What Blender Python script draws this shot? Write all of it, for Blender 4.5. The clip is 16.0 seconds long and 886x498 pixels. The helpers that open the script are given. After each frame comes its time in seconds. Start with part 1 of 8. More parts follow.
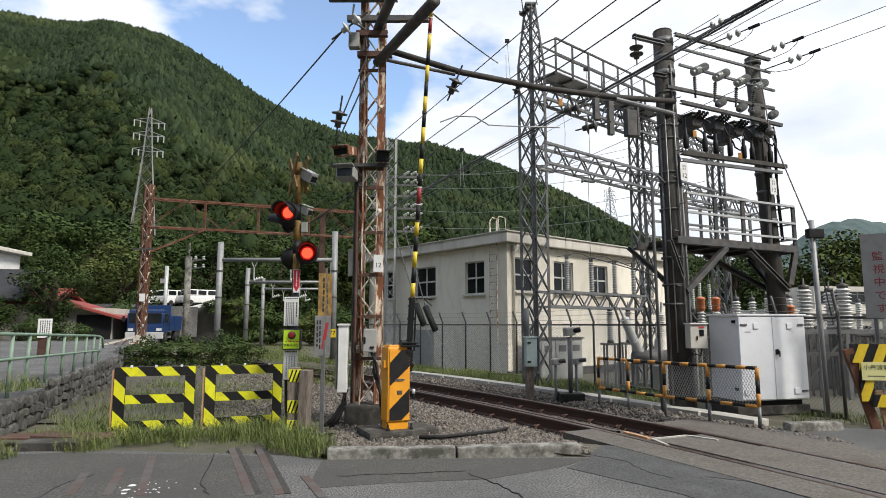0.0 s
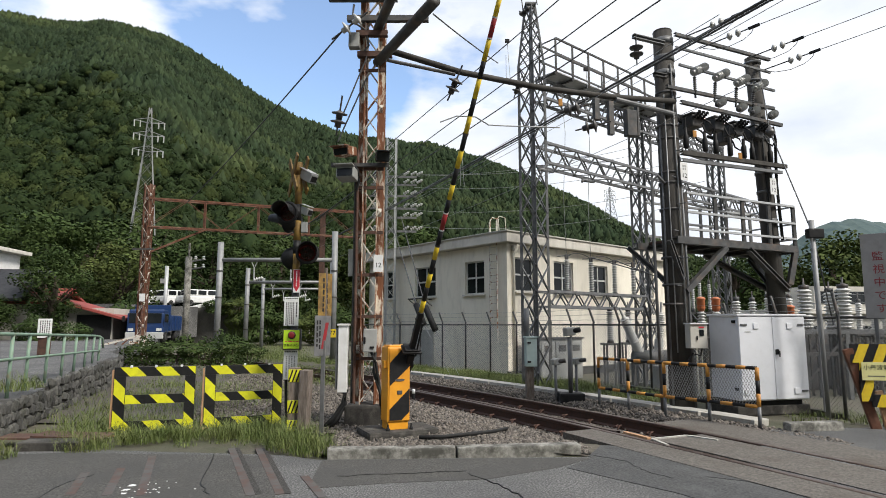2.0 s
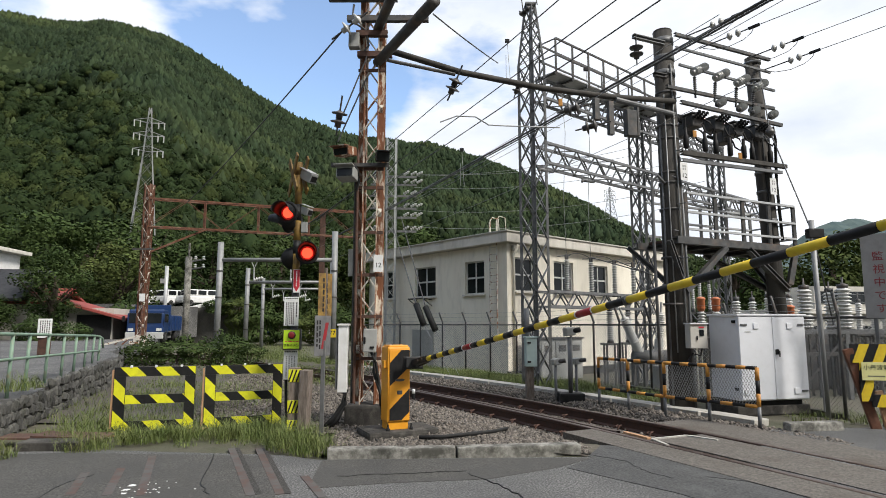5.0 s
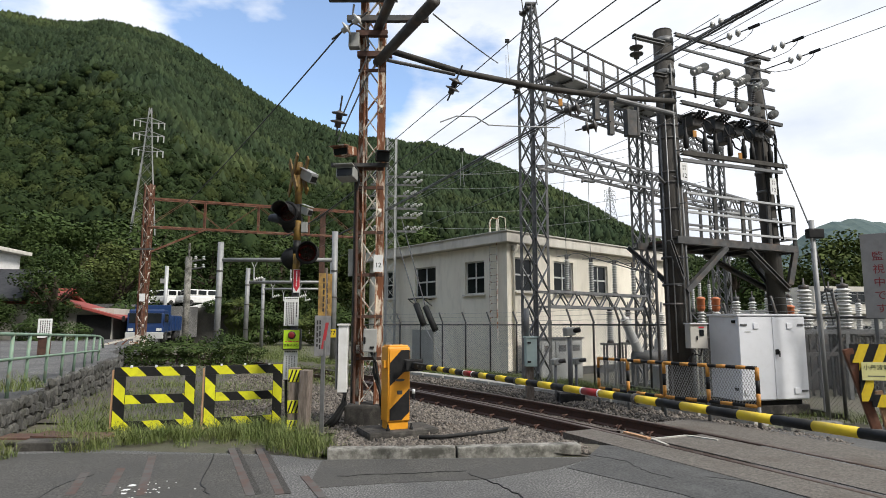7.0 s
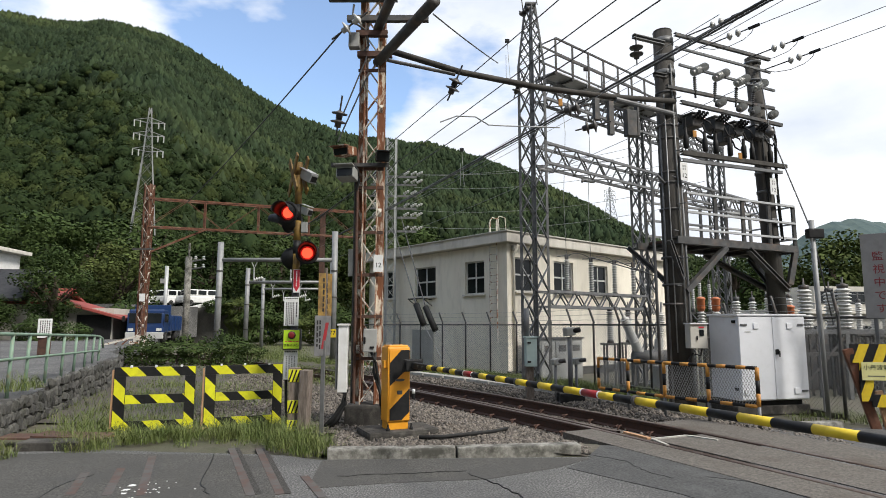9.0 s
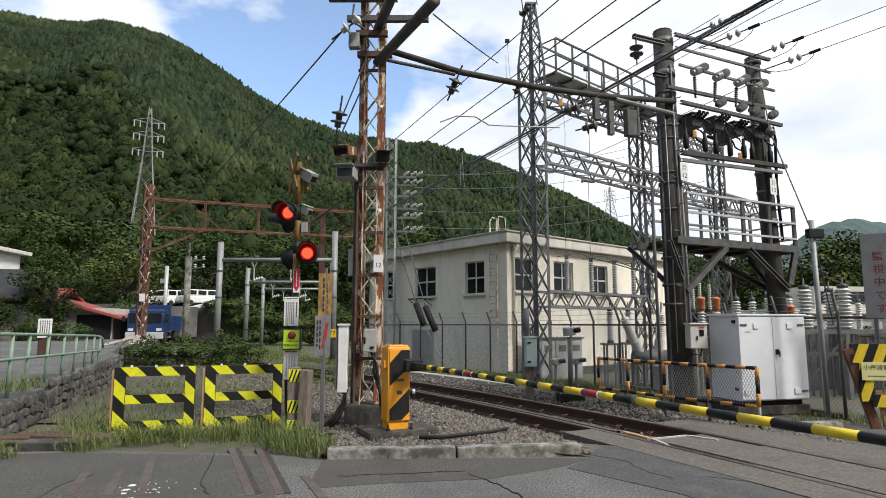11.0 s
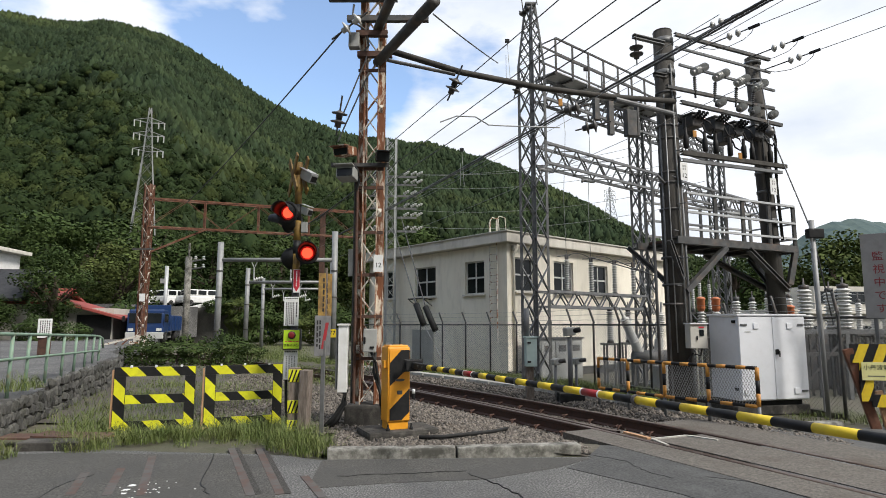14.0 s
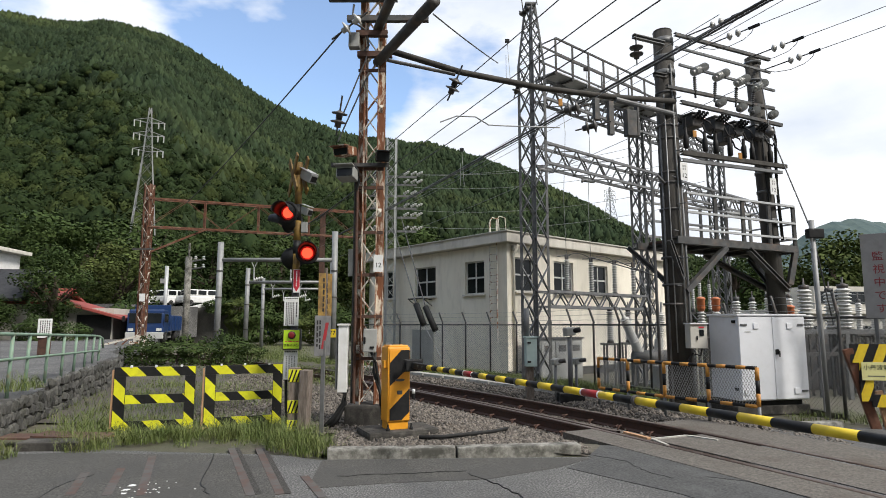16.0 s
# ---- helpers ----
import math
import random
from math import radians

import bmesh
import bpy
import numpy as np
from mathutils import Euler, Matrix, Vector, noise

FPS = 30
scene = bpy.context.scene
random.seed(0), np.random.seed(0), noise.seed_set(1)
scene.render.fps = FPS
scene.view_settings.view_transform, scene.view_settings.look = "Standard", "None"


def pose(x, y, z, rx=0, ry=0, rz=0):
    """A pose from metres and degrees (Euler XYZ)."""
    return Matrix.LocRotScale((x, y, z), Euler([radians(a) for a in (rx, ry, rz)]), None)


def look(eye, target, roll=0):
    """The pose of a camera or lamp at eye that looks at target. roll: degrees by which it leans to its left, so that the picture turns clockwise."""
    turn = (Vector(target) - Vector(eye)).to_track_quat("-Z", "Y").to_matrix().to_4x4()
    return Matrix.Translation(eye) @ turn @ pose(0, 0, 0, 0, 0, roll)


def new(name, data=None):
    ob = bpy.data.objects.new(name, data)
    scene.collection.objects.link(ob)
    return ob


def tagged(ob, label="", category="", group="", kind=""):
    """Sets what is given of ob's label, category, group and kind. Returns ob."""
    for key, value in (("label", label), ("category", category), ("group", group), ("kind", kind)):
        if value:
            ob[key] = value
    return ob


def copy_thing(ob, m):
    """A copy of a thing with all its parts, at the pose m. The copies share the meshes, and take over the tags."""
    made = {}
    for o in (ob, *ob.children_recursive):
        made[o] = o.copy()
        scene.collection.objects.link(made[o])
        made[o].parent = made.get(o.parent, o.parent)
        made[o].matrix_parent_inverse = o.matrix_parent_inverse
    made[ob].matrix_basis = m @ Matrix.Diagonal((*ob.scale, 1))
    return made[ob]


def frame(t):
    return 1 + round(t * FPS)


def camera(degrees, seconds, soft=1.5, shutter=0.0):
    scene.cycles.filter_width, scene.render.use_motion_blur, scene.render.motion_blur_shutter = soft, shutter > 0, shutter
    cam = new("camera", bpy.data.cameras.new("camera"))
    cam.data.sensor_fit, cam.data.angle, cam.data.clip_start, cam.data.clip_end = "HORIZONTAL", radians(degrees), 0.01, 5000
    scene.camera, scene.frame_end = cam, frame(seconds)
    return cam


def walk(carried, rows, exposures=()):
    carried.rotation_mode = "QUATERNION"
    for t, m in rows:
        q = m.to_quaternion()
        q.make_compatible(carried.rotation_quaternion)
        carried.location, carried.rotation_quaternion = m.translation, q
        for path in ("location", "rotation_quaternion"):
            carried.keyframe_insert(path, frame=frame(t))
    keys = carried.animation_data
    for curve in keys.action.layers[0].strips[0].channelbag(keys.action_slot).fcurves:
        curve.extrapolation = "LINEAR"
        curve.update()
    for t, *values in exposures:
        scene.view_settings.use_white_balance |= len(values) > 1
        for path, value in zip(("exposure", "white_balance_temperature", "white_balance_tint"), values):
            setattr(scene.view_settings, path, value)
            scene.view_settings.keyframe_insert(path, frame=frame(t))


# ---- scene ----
# ---------------- camera ----------------
cam = camera(72.98, 16.0, soft=0.9)
EYE = pose(0, 0, 1.5, 97.205, 0, 0)
walk(cam, [(0, EYE), (16, EYE)], exposures=[(0, 0.09), (16, 0.07)])

# ---------------- sky and sun ----------------
world = bpy.data.worlds.new("world")
scene.world = world
world.use_nodes = True
wn, wl = world.node_tree.nodes, world.node_tree.links
wn.clear()
sky = wn.new("ShaderNodeTexSky")
sky.sky_type, sky.sun_disc = "NISHITA", False
sky.sun_elevation, sky.sun_rotation = radians(46), radians(127)
sky.air_density, sky.dust_density, sky.ozone_density = 1.0, 0.6, 1.5
wtc = wn.new("ShaderNodeTexCoord")
wmap = wn.new("ShaderNodeMapping")
wmap.inputs["Scale"].default_value = (1.0, 1.0, 2.2)
wmap.inputs["Location"].default_value = (0.35, 0.1, 0.0)
wnoise = wn.new("ShaderNodeTexNoise")
wnoise.inputs["Scale"].default_value = 3.4
wnoise.inputs["Detail"].default_value = 9
wnoise.inputs["Roughness"].default_value = 0.52
wramp = wn.new("ShaderNodeValToRGB")
wramp.color_ramp.elements[0].position, wramp.color_ramp.elements[1].position = 0.40, 0.53
wramp.color_ramp.elements[0].color = (0.04, 0.04, 0.04, 1)
# thicker cloud towards the sun's side of the sky
wsep = wn.new("ShaderNodeSeparateXYZ")
wadd = wn.new("ShaderNodeMath")
wadd.operation = "MULTIPLY_ADD"
wadd.inputs[1].default_value = 0.2
wn2 = wn.new("ShaderNodeTexNoise")
wn2.inputs["Scale"].default_value = 5.0
wn2.inputs["Detail"].default_value = 8
wcol = wn.new("ShaderNodeValToRGB")
wcol.color_ramp.elements[0].position, wcol.color_ramp.elements[1].position = 0.3, 0.7
wcol.color_ramp.elements[0].color = (8.0, 8.7, 9.8, 1)
wcol.color_ramp.elements[1].color = (11.6, 11.8, 12.2, 1)
wmix = wn.new("ShaderNodeMix")
wmix.data_type = "RGBA"
bg = wn.new("ShaderNodeBackground")
bg.inputs["Strength"].default_value = 0.095
wout = wn.new("ShaderNodeOutputWorld")
wl.new(wtc.outputs["Generated"], wmap.inputs["Vector"])
wl.new(wmap.outputs["Vector"], wnoise.inputs["Vector"])
wl.new(wmap.outputs["Vector"], wn2.inputs["Vector"])
wl.new(wtc.outputs["Generated"], wsep.inputs["Vector"])
wl.new(wsep.outputs["X"], wadd.inputs[0])
wl.new(wnoise.outputs["Fac"], wadd.inputs[2])
# a gap of open blue in the cloud, low over the shoulder of the hill
wdot = wn.new("ShaderNodeVectorMath")
wdot.operation = "DOT_PRODUCT"
wdot.inputs[1].default_value = (-0.258, 0.893, 0.371)
wgap = wn.new("ShaderNodeMapRange")
wgap.inputs["From Min"].default_value, wgap.inputs["From Max"].default_value = 0.976, 0.999
wgap.inputs["To Min"].default_value, wgap.inputs["To Max"].default_value = -0.09, 0.16
wopen = wn.new("ShaderNodeMath")
wopen.operation = "SUBTRACT"
wl.new(wtc.outputs["Generated"], wdot.inputs[0])
wl.new(wdot.outputs["Value"], wgap.inputs["Value"])
wl.new(wadd.outputs[0], wopen.inputs[0])
wl.new(wgap.outputs["Result"], wopen.inputs[1])
wl.new(wopen.outputs[0], wramp.inputs["Fac"])
wl.new(wn2.outputs["Fac"], wcol.inputs["Fac"])
wl.new(wramp.outputs["Color"], wmix.inputs["Factor"])
wgain = wn.new("ShaderNodeVectorMath")
wgain.operation = "SCALE"
wgain.inputs["Scale"].default_value = 2.6
wl.new(sky.outputs["Color"], wgain.inputs[0])
wl.new(wgain.outputs["Vector"], wmix.inputs["A"])
wl.new(wcol.outputs["Color"], wmix.inputs["B"])
wl.new(wmix.outputs["Result"], bg.inputs["Color"])
wl.new(bg.outputs["Background"], wout.inputs["Surface"])
sun = new("sun", bpy.data.lights.new("sun", "SUN"))
sun.data.energy, sun.data.angle, sun.data.color = 3.9, radians(12), (1.0, 0.95, 0.87)
sun.matrix_world = look((33, -25, 43), (0, 0, 0))


# ---------------- materials ----------------
def mat(name, col, rough=0.7, metal=0.0, col2=None, scale=8.0, detail=5.0, lo=0.35, hi=0.65, bump=0.0, bscale=60.0,
        col3=None, scale3=1.5, amount3=0.5, lo3=0.5, hi3=0.7, vary=0.0, island=0.0, coords="Position", stretch=(1, 1, 1), spec=0.5):
    """A surface of one colour broken up at two scales, with relief."""
    m = bpy.data.materials.new(name)
    m.use_nodes = True
    n, l = m.node_tree.nodes, m.node_tree.links
    b = n["Principled BSDF"]
    b.inputs["Roughness"].default_value, b.inputs["Metallic"].default_value = rough, metal
    b.inputs["Specular IOR Level"].default_value = spec
    if coords == "Position":
        src = n.new("ShaderNodeNewGeometry").outputs["Position"]
    else:
        src = n.new("ShaderNodeTexCoord").outputs["Object"]
    mp = n.new("ShaderNodeMapping")
    mp.inputs["Scale"].default_value = stretch
    l.new(src, mp.inputs["Vector"])
    vec = mp.outputs["Vector"]

    def tex(sc, de, a, c):
        t = n.new("ShaderNodeTexNoise")
        t.inputs["Scale"].default_value, t.inputs["Detail"].default_value = sc, de
        t.inputs["Roughness"].default_value = 0.62
        l.new(vec, t.inputs["Vector"])
        r = n.new("ShaderNodeMapRange")
        r.inputs["From Min"].default_value, r.inputs["From Max"].default_value = a, c
        l.new(t.outputs["Fac"], r.inputs["Value"])
        return r.outputs["Result"]

    def mix(fac, a, c):
        x = n.new("ShaderNodeMix")
        x.data_type = "RGBA"
        l.new(fac, x.inputs["Factor"])
        for v, k in ((a, "A"), (c, "B")):
            if isinstance(v, tuple):
                x.inputs[k].default_value = (*v, 1)
            else:
                l.new(v, x.inputs[k])
        return x.outputs["Result"]

    out = mix(tex(scale, detail, lo, hi), col, col2 or tuple(c * 0.78 for c in col))
    if col3:
        f = n.new("ShaderNodeMath")
        f.operation = "MULTIPLY"
        f.inputs[1].default_value = amount3
        l.new(tex(scale3, 6, lo3, hi3), f.inputs[0])
        out = mix(f.outputs[0], out, col3)
    for amount, node, sock in ((vary, "ShaderNodeObjectInfo", "Random"), (island, "ShaderNodeNewGeometry", "Random Per Island")):
        if amount:
            r = n.new("ShaderNodeMapRange")
            r.inputs["To Min"].default_value, r.inputs["To Max"].default_value = 1 - amount, 1 + amount
            l.new(n.new(node).outputs[sock], r.inputs["Value"])
            h = n.new("ShaderNodeHueSaturation")
            l.new(r.outputs["Result"], h.inputs["Value"])
            l.new(out, h.inputs["Color"])
            out = h.outputs["Color"]
    l.new(out, b.inputs["Base Color"])
    if bump:
        t = n.new("ShaderNodeTexNoise")
        t.inputs["Scale"].default_value, t.inputs["Detail"].default_value = bscale, 6
        l.new(vec, t.inputs["Vector"])
        u = n.new("ShaderNodeBump")
        u.inputs["Strength"].default_value, u.inputs["Distance"].default_value = bump, 0.02
        l.new(t.outputs["Fac"], u.inputs["Height"])
        l.new(u.outputs["Normal"], b.inputs["Normal"])
    return m


def glow(name, col, strength):
    m = bpy.data.materials.new(name)
    m.use_nodes = True
    b = m.node_tree.nodes["Principled BSDF"]
    b.inputs["Base Color"].default_value = (*col, 1)
    b.inputs["Emission Color"].default_value, b.inputs["Emission Strength"].default_value = (*col, 1), strength
    return m


ASPHALT = mat("asphalt", (0.055, 0.055, 0.054), 0.9, col2=(0.31, 0.302, 0.29), scale=55, detail=3, lo=0.44, hi=0.68, bump=0.5, bscale=190, col3=(0.06, 0.06, 0.06), scale3=0.55, amount3=0.75, lo3=0.42, hi3=0.62)
ASPHALT_PALE = mat("asphalt_worn", (0.032, 0.031, 0.028), 0.92, col2=(0.125, 0.119, 0.108), scale=50, detail=4, lo=0.36, hi=0.68, bump=0.5, bscale=170, col3=(0.06, 0.058, 0.054), scale3=1.3, amount3=0.8, lo3=0.42, hi3=0.6)
ASPHALT_DARK = mat("asphalt_patch", (0.03, 0.03, 0.03), 0.9, col2=(0.11, 0.11, 0.107), scale=50, bump=0.6, bscale=160, col3=(0.12, 0.12, 0.118), scale3=2.2)
BOARD = mat("brown_grey_crossing_board", (0.07, 0.062, 0.053), 0.9, col2=(0.17, 0.153, 0.132), scale=42, detail=4, lo=0.38, hi=0.66, bump=0.4, bscale=90, col3=(0.075, 0.058, 0.045), scale3=1.4, amount3=0.7)
CONCRETE = mat("concrete", (0.34, 0.33, 0.295), 0.9, col2=(0.17, 0.162, 0.144), scale=22, bump=0.4, bscale=90, col3=(0.06, 0.058, 0.048), scale3=4.5, amount3=0.9, lo3=0.42, hi3=0.6)
CONCRETE_DARK = mat("stained_concrete", (0.062, 0.057, 0.05), 0.92, col2=(0.026, 0.024, 0.021), scale=7, bump=0.5, bscale=60, col3=(0.15, 0.137, 0.118), scale3=5, amount3=0.55, lo3=0.52, hi3=0.68)
POLE_DARK = mat("dark_weathered_concrete", (0.055, 0.05, 0.043), 0.85, col2=(0.03, 0.027, 0.024), scale=9, bump=0.2, bscale=70, col3=(0.1, 0.09, 0.075), scale3=3, amount3=0.5, stretch=(1, 1, 0.2))
CONCRETE_PALE = mat("pale_trough_concrete", (0.46, 0.44, 0.4), 0.9, col2=(0.36, 0.345, 0.31), scale=18, bump=0.3, bscale=90, col3=(0.2, 0.19, 0.16), scale3=3, amount3=0.5)
EARTH = mat("earth", (0.075, 0.066, 0.05), 0.95, col2=(0.12, 0.105, 0.08), scale=9, bump=0.6, bscale=40, col3=(0.062, 0.068, 0.034), scale3=0.8, amount3=0.8, lo3=0.4, hi3=0.62)
FOREST_FLOOR = mat("forest_floor", (0.018, 0.026, 0.012), 1.0, col2=(0.026, 0.036, 0.016), scale=0.2, bump=0.3, spec=0.0)
STONE_BALLAST = mat("ballast_stone", (0.17, 0.148, 0.125), 0.9, col2=(0.085, 0.074, 0.064), scale=30, island=0.6)
GRAVEL_BED = mat("gravel_bed", (0.035, 0.031, 0.027), 0.95, col2=(0.11, 0.098, 0.083), scale=26, detail=2, bump=1.0, bscale=30, col3=(0.09, 0.07, 0.05), scale3=1.2, amount3=0.6)
WALL_STONE = mat("wall_stone", (0.1, 0.095, 0.086), 0.92, col2=(0.05, 0.05, 0.046), scale=18, bump=0.7, bscale=45, vary=0.45, col3=(0.06, 0.065, 0.04), scale3=3)
STEEL = mat("galvanised_steel", (0.17, 0.173, 0.176), 0.55, 0.3, col2=(0.11, 0.112, 0.115), scale=5, col3=(0.24, 0.24, 0.235), scale3=2)
STEEL_DARK = mat("weathered_steel", (0.09, 0.09, 0.09), 0.6, 0.3, col2=(0.05, 0.05, 0.05), scale=7, col3=(0.2, 0.13, 0.08), scale3=5, amount3=0.35)
PIPE_GREY = mat("grey_pipe_steel", (0.27, 0.275, 0.275), 0.55, 0.25, col2=(0.2, 0.203, 0.204), scale=4)
DULL_WHITE = mat("dull_white_enamel", (0.45, 0.45, 0.44), 0.55, col2=(0.4, 0.4, 0.39), scale=5)
# board enamel darkened to grey to give the shade on its backlit face
BOARD_SHADED = mat("shade_darkened_board_enamel", (0.3, 0.29, 0.285), 0.6, col2=(0.25, 0.243, 0.24), scale=4, col3=(0.18, 0.17, 0.16), scale3=6, amount3=0.4)
STEEL_PALE = mat("pale_galvanised_steel", (0.48, 0.49, 0.49), 0.5, 0.3, col2=(0.36, 0.365, 0.37), scale=5)
RUST_PAINT = mat("peeling_paint_over_rust", (0.62, 0.55, 0.45), 0.8, col2=(0.2, 0.075, 0.032), scale=7, lo=0.43, hi=0.5, bump=0.4, bscale=50, col3=(0.09, 0.04, 0.022), scale3=3.5, amount3=0.7, stretch=(1, 1, 0.35))
RUST_LIGHT = mat("chalky_peeling_paint", (0.55, 0.52, 0.46), 0.8, col2=(0.2, 0.085, 0.04), scale=9, lo=0.54, hi=0.6, bump=0.3, bscale=50)
RUST = mat("rust", (0.16, 0.06, 0.03), 0.85, col2=(0.08, 0.034, 0.02), scale=8, bump=0.4, bscale=60, col3=(0.28, 0.2, 0.15), scale3=3, amount3=0.5)
RUST_DARK = mat("dark_rust", (0.1, 0.048, 0.032), 0.85, col2=(0.055, 0.03, 0.022), scale=10, bump=0.3, col3=(0.16, 0.1, 0.075), scale3=2)
RAIL_SIDE = mat("rail_rust", (0.075, 0.034, 0.022), 0.75, 0.2, col2=(0.05, 0.03, 0.024), scale=14, bump=0.2)
RAIL_TOP = mat("polished_rail_head", (0.16, 0.12, 0.1), 0.42, 0.6, col2=(0.09, 0.06, 0.045), scale=10)
BLACK = mat("black_paint", (0.008, 0.008, 0.009), 0.55, col2=(0.016, 0.016, 0.016), scale=12, spec=0.3)
BLACK_RUBBER = mat("black_rubber", (0.012, 0.012, 0.012), 0.7, col2=(0.022, 0.022, 0.021), scale=20, spec=0.3)
YELLOW = mat("safety_yellow", (0.74, 0.54, 0.025), 0.5, col2=(0.66, 0.46, 0.02), scale=10, col3=(0.35, 0.26, 0.06), scale3=14, amount3=0.3)
CREAM_SHEET = mat("pale_yellow_sheet", (0.7, 0.66, 0.3), 0.5, col2=(0.62, 0.58, 0.26), scale=6)
SUNKEN = mat("brown_sunken_steel", (0.095, 0.056, 0.044), 0.85, col2=(0.06, 0.046, 0.04), scale=14, col3=(0.09, 0.088, 0.085), scale3=3.5, amount3=0.8, lo3=0.42, hi3=0.58)
GRIT = mat("dark_groove_grit", (0.028, 0.026, 0.024), 0.95, col2=(0.075, 0.07, 0.064), scale=60, detail=4, lo=0.4, hi=0.7, bump=0.8, bscale=90)
LIME = mat("lime_yellow_sheet", (0.72, 0.72, 0.02), 0.45, col2=(0.62, 0.6, 0.02), scale=6, col3=(0.3, 0.28, 0.05), scale3=9, amount3=0.35)
ORANGE = mat("machine_orange", (0.78, 0.34, 0.02), 0.45, col2=(0.7, 0.29, 0.02), scale=5, col3=(0.45, 0.2, 0.04), scale3=9, amount3=0.25)
RAIL_ORANGE = mat("faded_orange", (0.6, 0.28, 0.045), 0.6, col2=(0.48, 0.21, 0.04), scale=12, col3=(0.2, 0.1, 0.05), scale3=18)
RED = mat("signal_red", (0.33, 0.02, 0.022), 0.5, col2=(0.24, 0.018, 0.018), scale=12)
WHITE = mat("white_paint", (0.78, 0.78, 0.77), 0.5, col2=(0.7, 0.7, 0.69), scale=4, col3=(0.5, 0.48, 0.44), scale3=6, amount3=0.35)
CABINET_WHITE = mat("cabinet_paint", (0.7, 0.71, 0.74), 0.45, col2=(0.66, 0.67, 0.7), scale=2.2, col3=(0.5, 0.5, 0.5), scale3=8, amount3=0.2)
GREY_PAINT = mat("grey_paint", (0.33, 0.335, 0.32), 0.55, col2=(0.26, 0.262, 0.25), scale=4)
TEAL_PAINT = mat("pale_green_grey_paint", (0.4, 0.5, 0.49), 0.5, col2=(0.34, 0.43, 0.42), scale=5)
GREEN_RAIL = mat("green_rail_paint", (0.2, 0.3, 0.22), 0.6, col2=(0.16, 0.24, 0.18), scale=9, col3=(0.25, 0.15, 0.08), scale3=7, amount3=0.5, lo3=0.55, hi3=0.7)
STUCCO = mat("cream_stucco", (0.8, 0.755, 0.65), 0.9, col2=(0.74, 0.69, 0.59), scale=1.3, bump=0.25, bscale=120, col3=(0.4, 0.37, 0.31), scale3=2.2, amount3=0.5, lo3=0.5, hi3=0.75, stretch=(1, 1, 0.3))
ROOF_CONC = mat("roof_edge_concrete", (0.66, 0.63, 0.57), 0.9, col2=(0.56, 0.53, 0.47), scale=2, col3=(0.3, 0.28, 0.25), scale3=3, amount3=0.4, stretch=(1, 1, 0.4))
WINDOW_FRAME = mat("window_frame_paint", (0.6, 0.6, 0.58), 0.5, col2=(0.5, 0.5, 0.48), scale=6)
GLASS_DARK = mat("dark_window_glass", (0.01, 0.012, 0.013), 0.12, col2=(0.022, 0.025, 0.027), scale=0.8, spec=0.16)
PORCELAIN = mat("grey_porcelain", (0.46, 0.46, 0.44), 0.3, col2=(0.38, 0.38, 0.37), scale=9, col3=(0.2, 0.19, 0.17), scale3=6, amount3=0.4)
PORCELAIN_WHITE = mat("white_porcelain", (0.62, 0.62, 0.6), 0.28, col2=(0.5, 0.5, 0.48), scale=9, col3=(0.25, 0.23, 0.2), scale3=7, amount3=0.4)
BROWN_INS = mat("dark_insulator", (0.06, 0.055, 0.055), 0.35, col2=(0.09, 0.085, 0.08), scale=9)
ORANGE_BUSH = mat("orange_bushing", (0.5, 0.16, 0.06), 0.5, col2=(0.4, 0.12, 0.05), scale=9)
WIRE = mat("wire", (0.06, 0.06, 0.062), 0.6, 0.3, col2=(0.09, 0.09, 0.09), scale=3)
WIRE_PALE = mat("pale_wire", (0.3, 0.31, 0.31), 0.5, 0.5, col2=(0.22, 0.22, 0.22), scale=3)
WOOD_GREY = mat("weathered_wood", (0.22, 0.18, 0.15), 0.9, col2=(0.11, 0.085, 0.07), scale=14, bump=0.5, bscale=60, stretch=(4, 4, 0.5), col3=(0.3, 0.26, 0.23), scale3=5)
WOOD_PLANK = mat("pale_plank", (0.5, 0.3, 0.17), 0.85, col2=(0.38, 0.21, 0.11), scale=14, bump=0.3)
BRONZE = mat("weathered_yellow", (0.28, 0.17, 0.03), 0.7, col2=(0.12, 0.065, 0.02), scale=12, col3=(0.06, 0.045, 0.03), scale3=7)
TRUCK_BLUE = mat("truck_blue", (0.012, 0.036, 0.105), 0.4, col2=(0.01, 0.035, 0.13), scale=3, col3=(0.05, 0.06, 0.1), scale3=4)
ROOF_RED = mat("red_roof", (0.3, 0.06, 0.045), 0.7, col2=(0.22, 0.045, 0.038), scale=4)
ROOF_GREY = mat("grey_tile_roof", (0.05, 0.051, 0.055), 0.85, col2=(0.03, 0.031, 0.034), scale=4, spec=0.15)
PALE_WALL = mat("pale_house_wall", (0.5, 0.48, 0.43), 0.85, col2=(0.42, 0.4, 0.36), scale=2)
BARK = mat("bark", (0.07, 0.05, 0.035), 0.95, col2=(0.04, 0.03, 0.022), scale=14, bump=0.6, bscale=40)
GRASS = mat("grass", (0.085, 0.125, 0.024), 0.7, col2=(0.13, 0.16, 0.04), scale=3, island=0.35, col3=(0.2, 0.17, 0.07), scale3=5, amount3=0.5)
LEAF = mat("broad_leaf", (0.03, 0.05, 0.014), 0.8, spec=0.12, col2=(0.052, 0.078, 0.022), scale=0.8, island=0.3, col3=(0.022, 0.04, 0.014), scale3=0.06, amount3=0.8)
